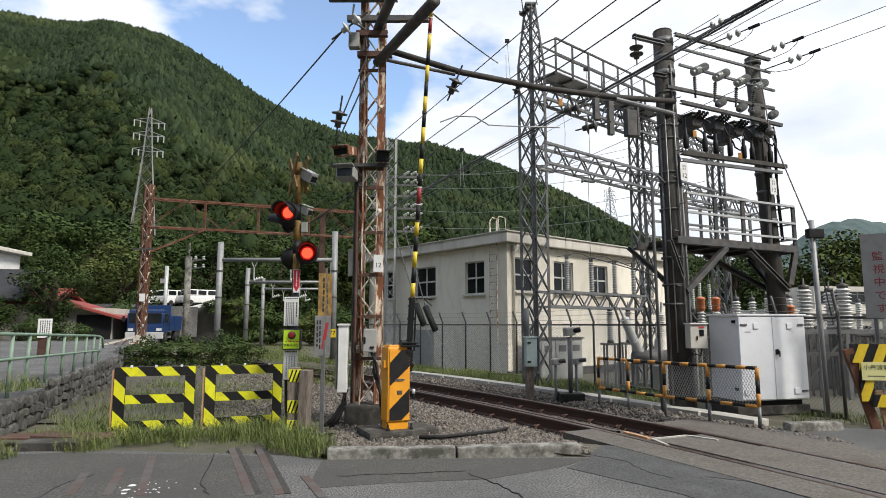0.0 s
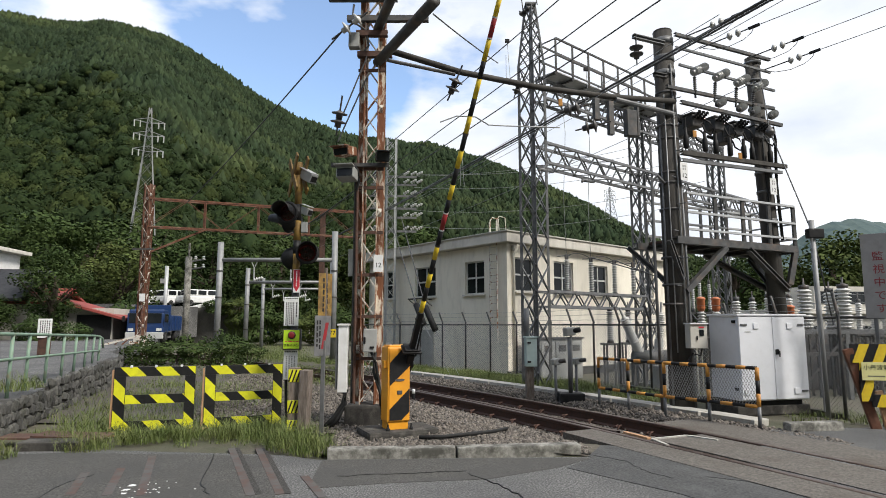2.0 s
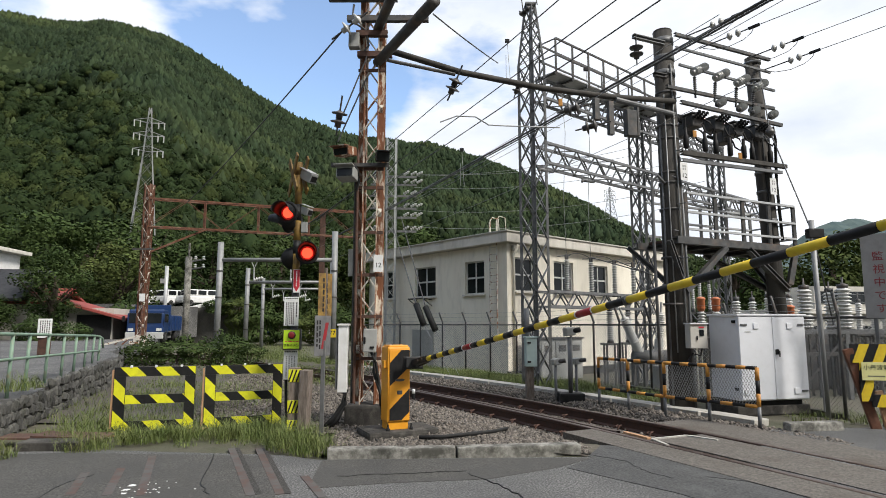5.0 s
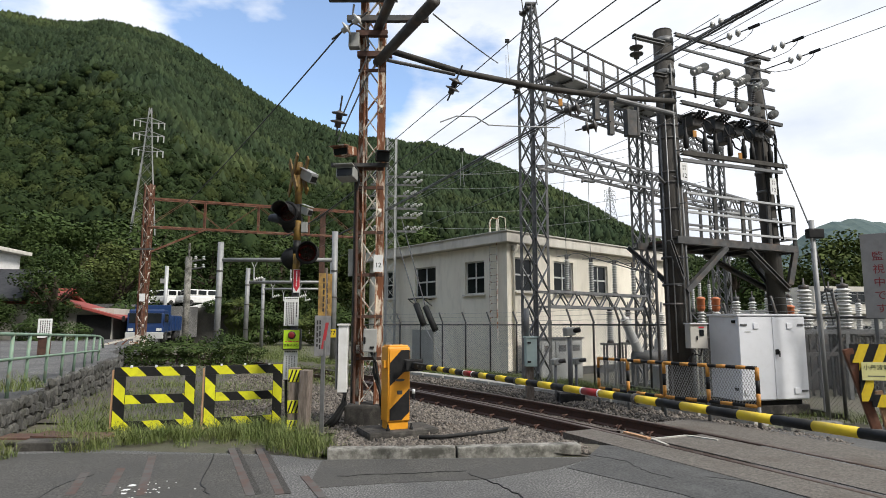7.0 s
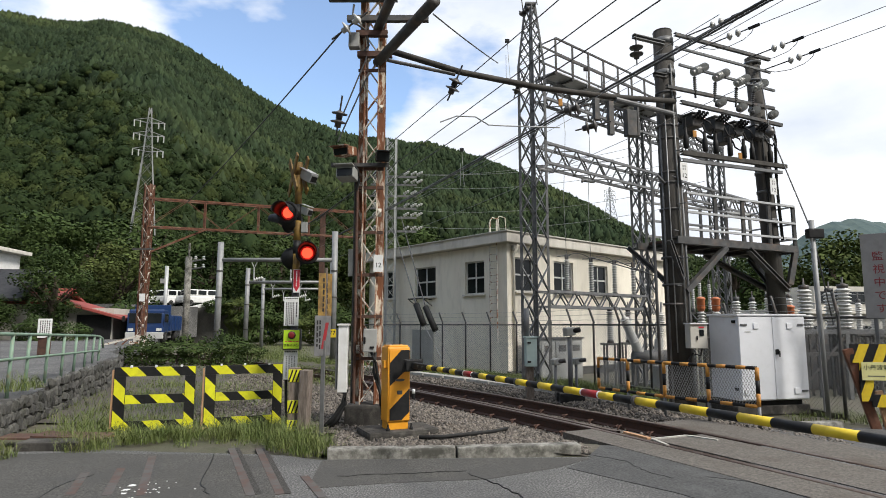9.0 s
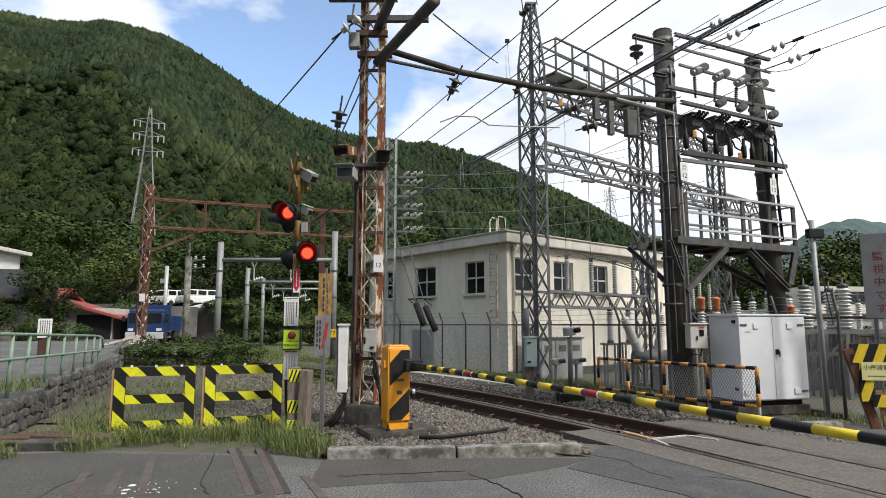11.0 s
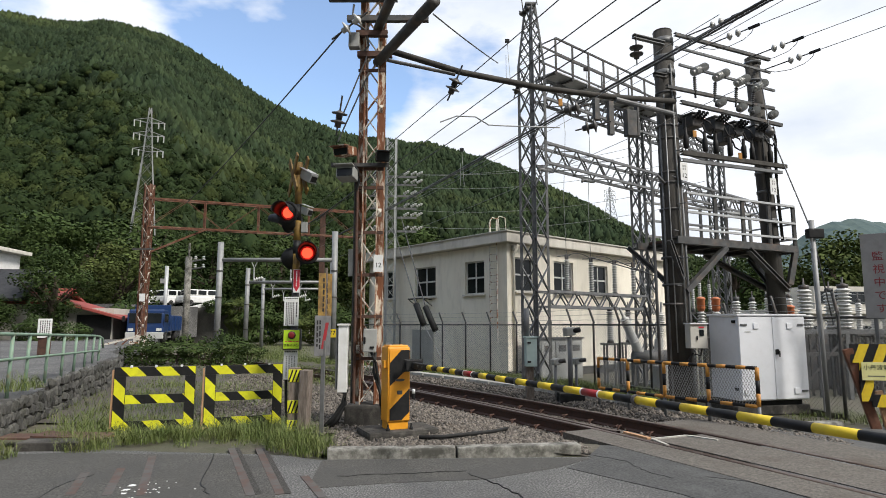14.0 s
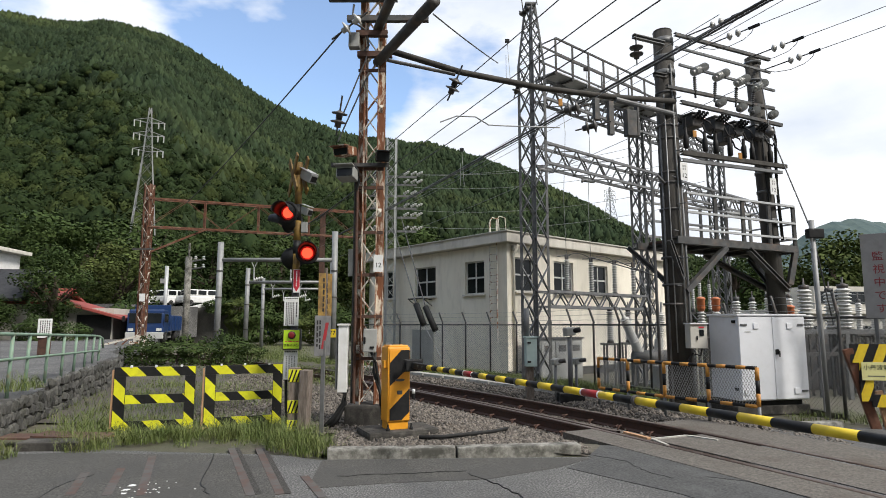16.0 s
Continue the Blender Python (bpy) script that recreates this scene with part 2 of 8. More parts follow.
LEAF_YELLOW = mat("yellow_green_leaf", (0.07, 0.09, 0.025), 0.8, spec=0.12, col2=(0.05, 0.07, 0.02), scale=0.8, island=0.3, col3=(0.1, 0.1, 0.035), scale3=0.1, amount3=0.6)
CROWN = mat("hill_broad_leaf", (0.016, 0.028, 0.011), 0.9, spec=0.05, col2=(0.03, 0.043, 0.016), scale=2.6, detail=7, lo=0.38, hi=0.64, island=0.22, bump=1.0, bscale=5.0, col3=(0.018, 0.032, 0.014), scale3=0.05, amount3=0.7)
CROWN_YELLOW = mat("hill_yellow_green_leaf", (0.027, 0.039, 0.013), 0.9, spec=0.05, col2=(0.046, 0.058, 0.019), scale=2.6, detail=7, lo=0.38, hi=0.64, island=0.22, bump=1.0, bscale=5.0, col3=(0.03, 0.044, 0.016), scale3=0.05, amount3=0.6)
CEDAR = mat("cedar_foliage", (0.02, 0.032, 0.0165), 0.9, spec=0.05, col2=(0.032, 0.046, 0.022), scale=0.035, detail=4, island=0.38, col3=(0.07, 0.085, 0.03), scale3=0.014, amount3=0.7)
# the blue of distant haze is mixed into this wood colour
HAZE_WOOD = mat("haze_tinted_wood", (0.04, 0.068, 0.07), 0.95, col2=(0.065, 0.095, 0.088), scale=0.03, detail=9, lo=0.42, hi=0.58, island=0.2)
LAMP_LIT = glow("lit_red_lamp", (1.0, 0.045, 0.02), 3.2)
LAMP_RING = glow("red_lamp_rim", (0.5, 0.01, 0.008), 0.35)
LAMP_OFF = mat("unlit_red_lens", (0.035, 0.006, 0.006), 0.25, col2=(0.02, 0.005, 0.005), scale=20, coords="Object")
DEEP_RED = mat("deep_red_writing", (0.25, 0.015, 0.02), 0.5, col2=(0.2, 0.015, 0.02), scale=9)
SIGN_RED = mat("sign_red", (0.55, 0.03, 0.05), 0.5, col2=(0.48, 0.03, 0.045), scale=9)
SIGN_LIME = mat("button_box_lime", (0.55, 0.8, 0.03), 0.45, col2=(0.5, 0.74, 0.03), scale=9)


# ---------------- helpers for shapes ----------------
def part(name, bm, material, parent=None, label="", smooth=False):
    me = bpy.data.meshes.new(name)
    bm.to_mesh(me)
    bm.free()
    return link(name, me, material, parent, label, smooth)


def link(name, me, material, parent=None, label="", smooth=False):
    if material and not me.materials:
        me.materials.append(material)
    if smooth:
        me.polygons.foreach_set("use_smooth", [True] * len(me.polygons))
    ob = new(name, me)
    if parent:
        ob.parent = parent
    return tagged(ob, label)


def thing(name, label, category, at=(0, 0, 0), rz=0.0, group="", kind=""):
    ob = new(name)
    ob.empty_display_size = 0.1
    ob.matrix_basis = pose(*at, 0, 0, rz)
    return tagged(ob, label, category, group, kind)


def box(bm, c, size, m=None, bevel=0.0):
    vs = bmesh.ops.create_cube(bm, size=1, matrix=Matrix.Translation(c) @ (m or Matrix()) @ Matrix.Diagonal((*size, 1)))["verts"]
    if bevel:
        es = {e for v in vs for e in v.link_edges}
        bmesh.ops.bevel(bm, geom=list(es), offset=bevel, segments=2, affect="EDGES", profile=0.6)
    return bm


def boxed(c, size, m=None, bevel=0.0):
    return box(bmesh.new(), c, size, m, bevel)


def frame_of(p0, p1, up=(0, 0, 1)):
    """A turn whose z runs from p0 to p1."""
    z = (Vector(p1) - Vector(p0)).normalized()
    u = Vector(up) if abs(z.dot(Vector(up))) < 0.95 else Vector((0.0, 1.0, 0.0))
    x = u.cross(z).normalized()
    y = z.cross(x)
    return Matrix((x, y, z)).transposed()


def rod(bm, p0, p1, r0, r1=None, seg=10):
    p0, p1 = Vector(p0), Vector(p1)
    m = Matrix.Translation((p0 + p1) / 2) @ frame_of(p0, p1).to_4x4()
    bmesh.ops.create_cone(bm, cap_ends=True, segments=seg, radius1=r0, radius2=r0 if r1 is None else r1, depth=(p1 - p0).length, matrix=m)
    return bm


def rods(pairs, r, seg=8):
    bm = bmesh.new()
    for a, b in pairs:
        rod(bm, a, b, r, seg=seg)
    return bm


def tube(bm, pts, r, seg=6):
    """A round bar along points."""
    pts = [Vector(p) for p in pts]
    rings = []
    for i, p in enumerate(pts):
        a, b = pts[max(i - 1, 0)], pts[min(i + 1, len(pts) - 1)]
        m = frame_of(a, b)
        rings.append([bm.verts.new(p + m @ Vector((r * math.cos(t), r * math.sin(t), 0))) for t in (2 * math.pi * k / seg for k in range(seg))])
    for a, b in zip(rings, rings[1:]):
        for k in range(seg):
            bm.faces.new((a[k], a[(k + 1) % seg], b[(k + 1) % seg], b[k]))
    bm.faces.new(rings[0][::-1]), bm.faces.new(rings[-1])
    return bm


def sag(p0, p1, drop, n=14):
    p0, p1 = Vector(p0), Vector(p1)
    return [p0.lerp(p1, i / n) - Vector((0, 0, 4 * drop * (i / n) * (1 - i / n))) for i in range(n + 1)]


def lathe(profile, seg=14, bm=None, m=None):
    """A turned body from (radius, height) pairs."""
    bm = bm or bmesh.new()
    m = m or Matrix()
    rings = [[bm.verts.new(m @ Vector((max(r, 1e-4) * math.cos(a), max(r, 1e-4) * math.sin(a), z))) for a in (2 * math.pi * k / seg for k in range(seg))] for r, z in profile]
    for a, b in zip(rings, rings[1:]):
        for k in range(seg):
            bm.faces.new((a[k], a[(k + 1) % seg], b[(k + 1) % seg], b[k]))
    bm.faces.new(rings[0][::-1]), bm.faces.new(rings[-1])
    return bm


def ribs(r_core, r_rib, length, count):
    """Profile of a shedded insulator."""
    out, p = [(r_core, 0)], length / count
    for i in range(count):
        z = i * p
        out += [(r_core, z + 0.15 * p), (r_rib, z + 0.35 * p), (r_rib * 0.96, z + 0.5 * p), (r_core, z + 0.85 * p)]
    return out + [(r_core, length)]


def prism(bm, outline, z0, z1, m=None):
    """An upright slab over a closed outline of (x, y)."""
    m = m or Matrix()
    lo = [bm.verts.new(m @ Vector((x, y, z0))) for x, y in outline]
    hi = [bm.verts.new(m @ Vector((x, y, z1))) for x, y in outline]
    k = len(outline)
    bm.faces.new(lo[::-1]), bm.faces.new(hi)
    for i in range(k):
        bm.faces.new((lo[i], lo[(i + 1) % k], hi[(i + 1) % k], hi[i]))
    bmesh.ops.recalc_face_normals(bm, faces=bm.faces)
    return bm


SHARED = {}


def shared_mesh(shape, material):
    key = (shape, material.name)
    if key not in SHARED:
        bm = bmesh.new()
        if shape == "bar":
            box(bm, (0, 0, 0.5), (1, 1, 1))
        elif shape == "angle":
            prism(bm, [(-0.5, -0.5), (0.5, -0.5), (0.5, -0.36), (-0.36, -0.36), (-0.36, 0.5), (-0.5, 0.5)], 0, 1)
        elif shape == "channel":
            prism(bm, [(-0.5, -0.5), (0.5, -0.5), (0.5, -0.3), (-0.3, -0.3), (-0.3, 0.3), (0.5, 0.3), (0.5, 0.5), (-0.5, 0.5)], 0, 1)
        elif shape == "round":
            rod(bm, (0, 0, 0), (0, 0, 1), 0.5, seg=10)
        me = bpy.data.meshes.new(shape)
        bm.to_mesh(me)
        bm.free()
        me.materials.append(material)
        if shape == "round":
            me.polygons.foreach_set("use_smooth", [len(p.vertices) == 4 for p in me.polygons])
        SHARED[key] = me
    return SHARED[key]


def member(name, p0, p1, w, material, parent=None, shape="angle", h=None, label="", spin=0.0):
    """A straight bar from p0 to p1."""
    ob = new(name, shared_mesh(shape, material))
    p0, p1 = Vector(p0), Vector(p1)
    ob.matrix_basis = Matrix.Translation(p0) @ frame_of(p0, p1).to_4x4() @ pose(0, 0, 0, 0, 0, spin) @ Matrix.Diagonal((w, h or w, (p1 - p0).length, 1))
    if parent:
        ob.parent = parent
    return tagged(ob, label)


def lattice(parent, corners, z0, z1, panels, leg_w, brace_w, material, brace_material=None, cross=False, top=None):
    """Four legs over the corners from z0 to z1 (top: the corners at z1), laced on all sides."""
    bmx = brace_material or material
    top = top or corners
    at = lambda i, z: Vector((*corners[i % 4], 0)).lerp(Vector((*top[i % 4], 0)), (z - z0) / (z1 - z0)) + Vector((0, 0, z))
    for i in range(4):
        member("leg", at(i, z0), at(i, z1), leg_w, material, parent, spin=90 * i + 180)
    for i in range(4):
        for k in range(panels):
            a, b = z0 + (z1 - z0) * k / panels, z0 + (z1 - z0) * (k + 1) / panels
            odd = (k + i) % 2
            if cross or not odd:
                member("brace", at(i, a), at(i + 1, b), brace_w, bmx, parent, "bar", h=brace_w * 0.3)
            if cross or odd:
                member("brace", at(i + 1, a), at(i, b), brace_w, bmx, parent, "bar", h=brace_w * 0.3)


def truss(parent, p0, p1, width, depth, panels, chord_w, brace_w, material):
    """A box truss from p0 to p1 (middle of its top), depth downwards."""
    p0, p1 = Vector(p0), Vector(p1)
    side = (p1 - p0).cross(Vector((0, 0, 1))).normalized() * width / 2
    down = Vector((0, 0, -depth))
    for s in (side, -side):
        for d in (Vector(), down):
            member("chord", p0 + s + d, p1 + s + d, chord_w, material, parent)
        for k in range(panels):
            a, b = p0.lerp(p1, k / panels), p0.lerp(p1, (k + 1) / panels)
            u, v = (Vector(), down) if k % 2 else (down, Vector())
            member("brace", a + s + u, b + s + v, brace_w, material, parent, "bar", h=brace_w * 0.4)
    for d in (Vector(), down):
        for k in range(panels):
            a, b = p0.lerp(p1, k / panels), p0.lerp(p1, (k + 1) / panels)
            s = side if k % 2 else -side
            member("brace", a + s + d, b - s + d, brace_w, material, parent, "bar", h=brace_w * 0.4)


def scattered(name, verts_of, faces_of, mats, material, label="", category="", kind="stuff", jitter=0.0, seed=1):
    """One mesh of many copies of a small shape; mats is an (n, 4, 4) array of poses."""
    rng = np.random.default_rng(seed)
    v = np.asarray(verts_of, float)
    n, k = len(mats), len(v)
    hom = np.concatenate([v, np.ones((k, 1))], 1)
    allv = np.einsum("nij,kj->nki", mats, hom)[..., :3]
    if jitter:
        allv += rng.normal(0, 1, allv.shape) * jitter * np.linalg.norm(mats[:, :3, 0], axis=1)[:, None, None]
    me = bpy.data.meshes.new(name)
    f = np.asarray(faces_of, int)
    allf = (f[None] + (np.arange(n) * k)[:, None, None]).reshape(-1, f.shape[1])
    me.vertices.add(n * k)
    me.vertices.foreach_set("co", allv.reshape(-1))
    me.loops.add(allf.size)
    me.loops.foreach_set("vertex_index", allf.reshape(-1))
    me.polygons.add(len(allf))
    me.polygons.foreach_set("loop_start", np.arange(len(allf)) * f.shape[1])
    me.update(calc_edges=True)
    me.materials.append(material)
    ob = new(name, me)
    return tagged(ob, label, category, kind=kind)


def poses(pos, scale, rng, tilt=0.15, flat=None):
    """Poses with a random turn about z, a small tilt, and a scale of one or three columns."""
    n = len(pos)
    a = rng.uniform(0, 2 * math.pi, n)
    tx, ty = rng.normal(0, tilt, n), rng.normal(0, tilt, n)
    ca, sa = np.cos(a), np.sin(a)
    s = np.broadcast_to(np.asarray(scale, float).reshape(n, -1), (n, 3))
    m = np.zeros((n, 4, 4))
    m[:, 0, 0], m[:, 0, 1], m[:, 1, 0], m[:, 1, 1], m[:, 2, 2] = ca, -sa, sa, ca, 1
    m[:, 0, 2], m[:, 1, 2] = tx, ty
    m[:, 2, 0], m[:, 2, 1] = -tx * ca - ty * sa, tx * sa - ty * ca
    m[:, :3, :3] *= s[:, None, :]
    m[:, :3, 3] = pos
    m[:, 3, 3] = 1
    return m


# the line of the railway: s runs away from the crossing, n across it
TD, TN = Vector((-0.404, 0.915, 0)), Vector((0.915, 0.404, 0))


def track(s, n=0.0, z=0.0):
    c = 6.27 - 0.0085 * max(s - 4, 0) ** 2
    d = -0.017 * max(s - 4, 0)
    t = (TD + TN * d).normalized()
    side = Vector((t.y, -t.x, 0))
    return TD * s + TN * c + side * n + Vector((0, 0, z))


# ---------------- ground ----------------
def smooth(a, b, x):
    t = min(max((x - a) / (b - a), 0), 1)
    return t * t * (3 - 2 * t)


def ground_height(x, y):
    n = x * TN.x + y * TN.y - 6.27
    s = x * TD.x + y * TD.y
    n += 0.0085 * max(s - 4, 0) ** 2
    yard = smooth(3.7, 5.2, n) * smooth(1.5, 4.5, s) * (1 - smooth(60, 90, y))
    far = smooth(55, 120, y) * 2.0
    cut = max(smooth(-2.6, -1.7, n) * (1 - smooth(0.95, 1.5, n)) * smooth(7.2, 7.9, s), smooth(-1.1, -0.7, n) * (1 - smooth(0.7, 1.1, n)) * smooth(5.3, 5.8, s)) * (1 - smooth(40, 55, y))
    return -0.03 - 0.36 * yard - 0.26 * cut * (1 - yard) + far


def build_ground():
    def steps(lo, hi, fine, far):
        out, x, d = list(np.arange(lo, hi, fine)), hi, fine
        while x < far:
            out.append(x)
            d *= 1.45
            x += d
        x, d, pre = lo, fine, []
        while x > -far:
            d *= 1.45
            x -= d
            pre.append(x)
        return pre[::-1] + out + [far]
    xs, ys = steps(-14, 26, 0.5, 2600), steps(-4, 40, 0.5, 2600)
    verts = [(x, y, ground_height(x, y)) for y in ys for x in xs]
    k = len(xs)
    faces = [(j * k + i, j * k + i + 1, (j + 1) * k + i + 1, (j + 1) * k + i) for j in range(len(ys) - 1) for i in range(k - 1)]
    me = bpy.data.meshes.new("ground")
    me.from_pydata(verts, [], faces)
    return tagged(link("ground", me, EARTH, smooth=True), "bare brown earth with patches of short grass", "ground", kind="structure")


def slab(name, outline, z0, z1, material, label, category="road", bevel=0.0):
    bm = prism(bmesh.new(), outline, z0, z1)
    if bevel:
        bmesh.ops.bevel(bm, geom=bm.edges[:], offset=bevel, segments=2, affect="EDGES")
    return tagged(part(name, bm, material), label, category, kind="structure")


def build_roads():
    slab("road", [(-40, -30), (30, -30), (30, 4), (12, 8.2), (7.2, 9.15), (4.75, 8.95), (3.2, 6.5), (1.72, 7.1), (-1.4, 6.95), (-1.9, 7.2), (-5.2, 7.6), (-6.4, 6.9), (-14, 6.5), (-40, 6)], -0.3, 0.0, ASPHALT, "grey worn asphalt road with pale chips", "road")
    # darker strip of newer asphalt along the crossing boards, and the paler apron by the kerb
    slab("asphalt_patch", [(1.72, 7.08), (2.5, 6.35), (4.3, 3.4), (4.9, 1.5), (3.9, 1.5), (3.2, 3.6), (2.1, 5.6), (1.3, 6.55)], -0.1, 0.006, ASPHALT_DARK, "dark asphalt patch beside the crossing boards", "road")
    slab("asphalt_patch", [(1.66, 7.1), (1.72, 7.0), (2.5, 6.25), (2.98, 5.98), (2.22, 7.68), (1.98, 7.75)], -0.1, 0.0055, ASPHALT_DARK, "dark asphalt wedge between the kerb and the crossing boards", "road")
    slab("asphalt_apron", [(-1.25, 5.75), (-0.5, 5.95), (0.45, 6.1), (1.25, 6.6), (1.7, 7.05), (-1.35, 6.93)], -0.1, 0.004, ASPHALT_PALE, "pale asphalt apron in front of the kerb", "road")
    slab("concrete_apron", [(-6.2, 4.9), (-1.3, 4.9), (-1.95, 7.12), (-4.4, 7.3), (-5.4, 7.15)], -0.1, 0.005, ASPHALT_PALE, "worn darker asphalt round the sunken rails", "road")
    # crossing boards between and beside the rails
    for a, b, lab in ((-1.15, -0.62, "asphalt strip outside the near rail"), (-0.44, 0.44, "patterned rubber crossing board between the rails"), (0.62, 1.5, "asphalt strip outside the far rail")):
        end = 6.3 if a < 0 < b else 7.3
        pts = [track(s, a) for s in (end, 4, -6)] + [track(s, b) for s in (-6, 4, end)]
        slab("crossing_board", [(p.x, p.y) for p in pts], -0.1, 0.01, BOARD, lab, "crossing board")
    for i, (x0, y0, x1, y1) in enumerate(((-3.3, 5.52, -3.64, 6.33), (-2.97, 5.52, -3.38, 6.53), (-2.67, 5.52, -3.33, 7.11), (-1.7, 5.52, -2.58, 7.55), (-1.45, 5.56, -2.25, 7.55), (-1.05, 5.46, -1.38, 6.2))):
        d = Vector((x1 - x0, y1 - y0, 0)).normalized() * 1
        w = Vector((d.y, -d.x, 0)) * 0.04
        slab("sunken_rail", [(x0 - w.x, y0 - w.y), (x0 + w.x, y0 + w.y), (x1 + w.x, y1 + w.y), (x1 - w.x, y1 - w.y)], -0.1, 0.008, SUNKEN, "rusty disused rail sunk into the asphalt", "rail")
        if i in (3, 4):
            o, g = w * 1.75, w * 0.75
            slab("flange_groove", [(x0 + o.x - g.x, y0 + o.y - g.y), (x0 + o.x + g.x, y0 + o.y + g.y), (x1 + o.x + g.x * 0.7, y1 + o.y + g.y * 0.7), (x1 + o.x - g.x, y1 + o.y - g.y)], -0.1, 0.0065, GRIT, "dark grit-filled groove beside the sunken rail", "groove")
    # tar-black cracks
    for pts in ([(0.25, 6.3), (0.45, 6.0), (0.62, 5.65), (0.75, 5.33)], [(-1.05, 6.2), (-0.48, 6.28), (0.03, 6.37), (0.36, 6.4)], [(1.6, 7.3), (2.03, 6.85), (2.08, 6.42), (2.35, 5.97)], [(-2.65, 7.2), (-2.3, 5.95), (-2.0, 5.35)], [(-3.5, 5.3), (-3.6, 5.95), (-3.45, 6.4)], [(0.75, 5.33), (1.2, 4.6), (1.4, 3.6), (2.1, 2.6)]):
        rough = []
        for (ax, ay), (bx, by) in zip(pts, pts[1:]):
            rough += [Vector((ax, ay, 0)).lerp(Vector((bx, by, 0)), k / 6) + Vector((random.uniform(-0.02, 0.02), random.uniform(-0.03, 0.03), 0)) for k in range(6)]
        edge = []
        for p, q in zip(rough, rough[1:]):
            d = (q - p).normalized() * random.uniform(0.003, 0.008)
            edge.append((p + Vector((-d.y, d.x, 0)), p - Vector((-d.y, d.x, 0))))
        out = [tuple(a.xy) for a, _ in edge] + [tuple(b.xy) for _, b in reversed(edge)]
        slab("road_crack", out, 0.0, 0.0085, BLACK_RUBBER, "dark tar-filled crack in the asphalt", "crack")
    rng = np.random.default_rng(5)
    bm = bmesh.new()
    for k in range(26):
        x, y, r = rng.normal(-2.72, 0.16), rng.normal(5.75, 0.13), rng.uniform(0.005, 0.014) * (3 if k < 4 else 1)
        prism(bm, [(x + r * rng.uniform(0.5, 1.4) * math.cos(a), y + r * rng.uniform(0.4, 1.0) * math.sin(a)) for a in np.arange(0, 6.2, 0.9)], 0.005, 0.009)
    tagged(part("paint_marks", bm, WHITE), "flaked white paint marks on the road", "paint mark", kind="stuff")


def build_kerb():
    k = thing("kerb", "weathered grey concrete kerb stones along the ballast", "kerb", kind="structure")
    for (x0, y0), (x1, y1) in (((-1.32, 7.02), (0.14, 7.1)), ((0.155, 7.1), (1.62, 7.3))):
        d = Vector((x1 - x0, y1 - y0, 0))
        m = Matrix.Rotation(math.atan2(d.y, d.x), 4, "Z")
        part("kerb_stone", boxed(((x0 + x1) / 2, (y0 + y1) / 2 + 0.09, 0.01), (d.length, 0.18, 0.18), m, 0.018), CONCRETE, k)
    k = thing("concrete_block", "low weathered concrete kerb block on the road", "kerb")
    part("block", boxed((5.32, 8.85, 0.03), (0.85, 0.18, 0.18), Matrix.Rotation(radians(8), 4, "Z"), 0.035), CONCRETE, k)


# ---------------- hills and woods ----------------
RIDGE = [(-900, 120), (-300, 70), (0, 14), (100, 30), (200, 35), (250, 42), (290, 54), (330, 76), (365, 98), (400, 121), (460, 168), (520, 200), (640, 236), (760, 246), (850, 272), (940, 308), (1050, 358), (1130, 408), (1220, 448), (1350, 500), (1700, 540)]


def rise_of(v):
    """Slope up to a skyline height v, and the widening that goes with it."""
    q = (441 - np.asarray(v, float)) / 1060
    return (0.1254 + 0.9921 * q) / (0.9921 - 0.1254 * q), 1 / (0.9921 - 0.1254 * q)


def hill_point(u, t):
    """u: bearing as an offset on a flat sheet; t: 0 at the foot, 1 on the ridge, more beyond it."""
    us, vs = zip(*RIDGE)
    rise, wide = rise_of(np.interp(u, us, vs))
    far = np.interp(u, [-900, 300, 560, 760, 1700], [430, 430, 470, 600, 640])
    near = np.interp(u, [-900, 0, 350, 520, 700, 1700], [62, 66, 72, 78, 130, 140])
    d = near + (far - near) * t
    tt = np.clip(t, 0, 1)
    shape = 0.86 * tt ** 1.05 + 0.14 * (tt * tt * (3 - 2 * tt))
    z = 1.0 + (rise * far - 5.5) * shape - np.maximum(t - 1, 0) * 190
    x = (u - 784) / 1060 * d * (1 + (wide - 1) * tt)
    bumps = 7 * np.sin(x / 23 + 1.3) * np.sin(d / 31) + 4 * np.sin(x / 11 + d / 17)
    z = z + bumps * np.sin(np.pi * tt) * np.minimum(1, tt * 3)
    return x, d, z


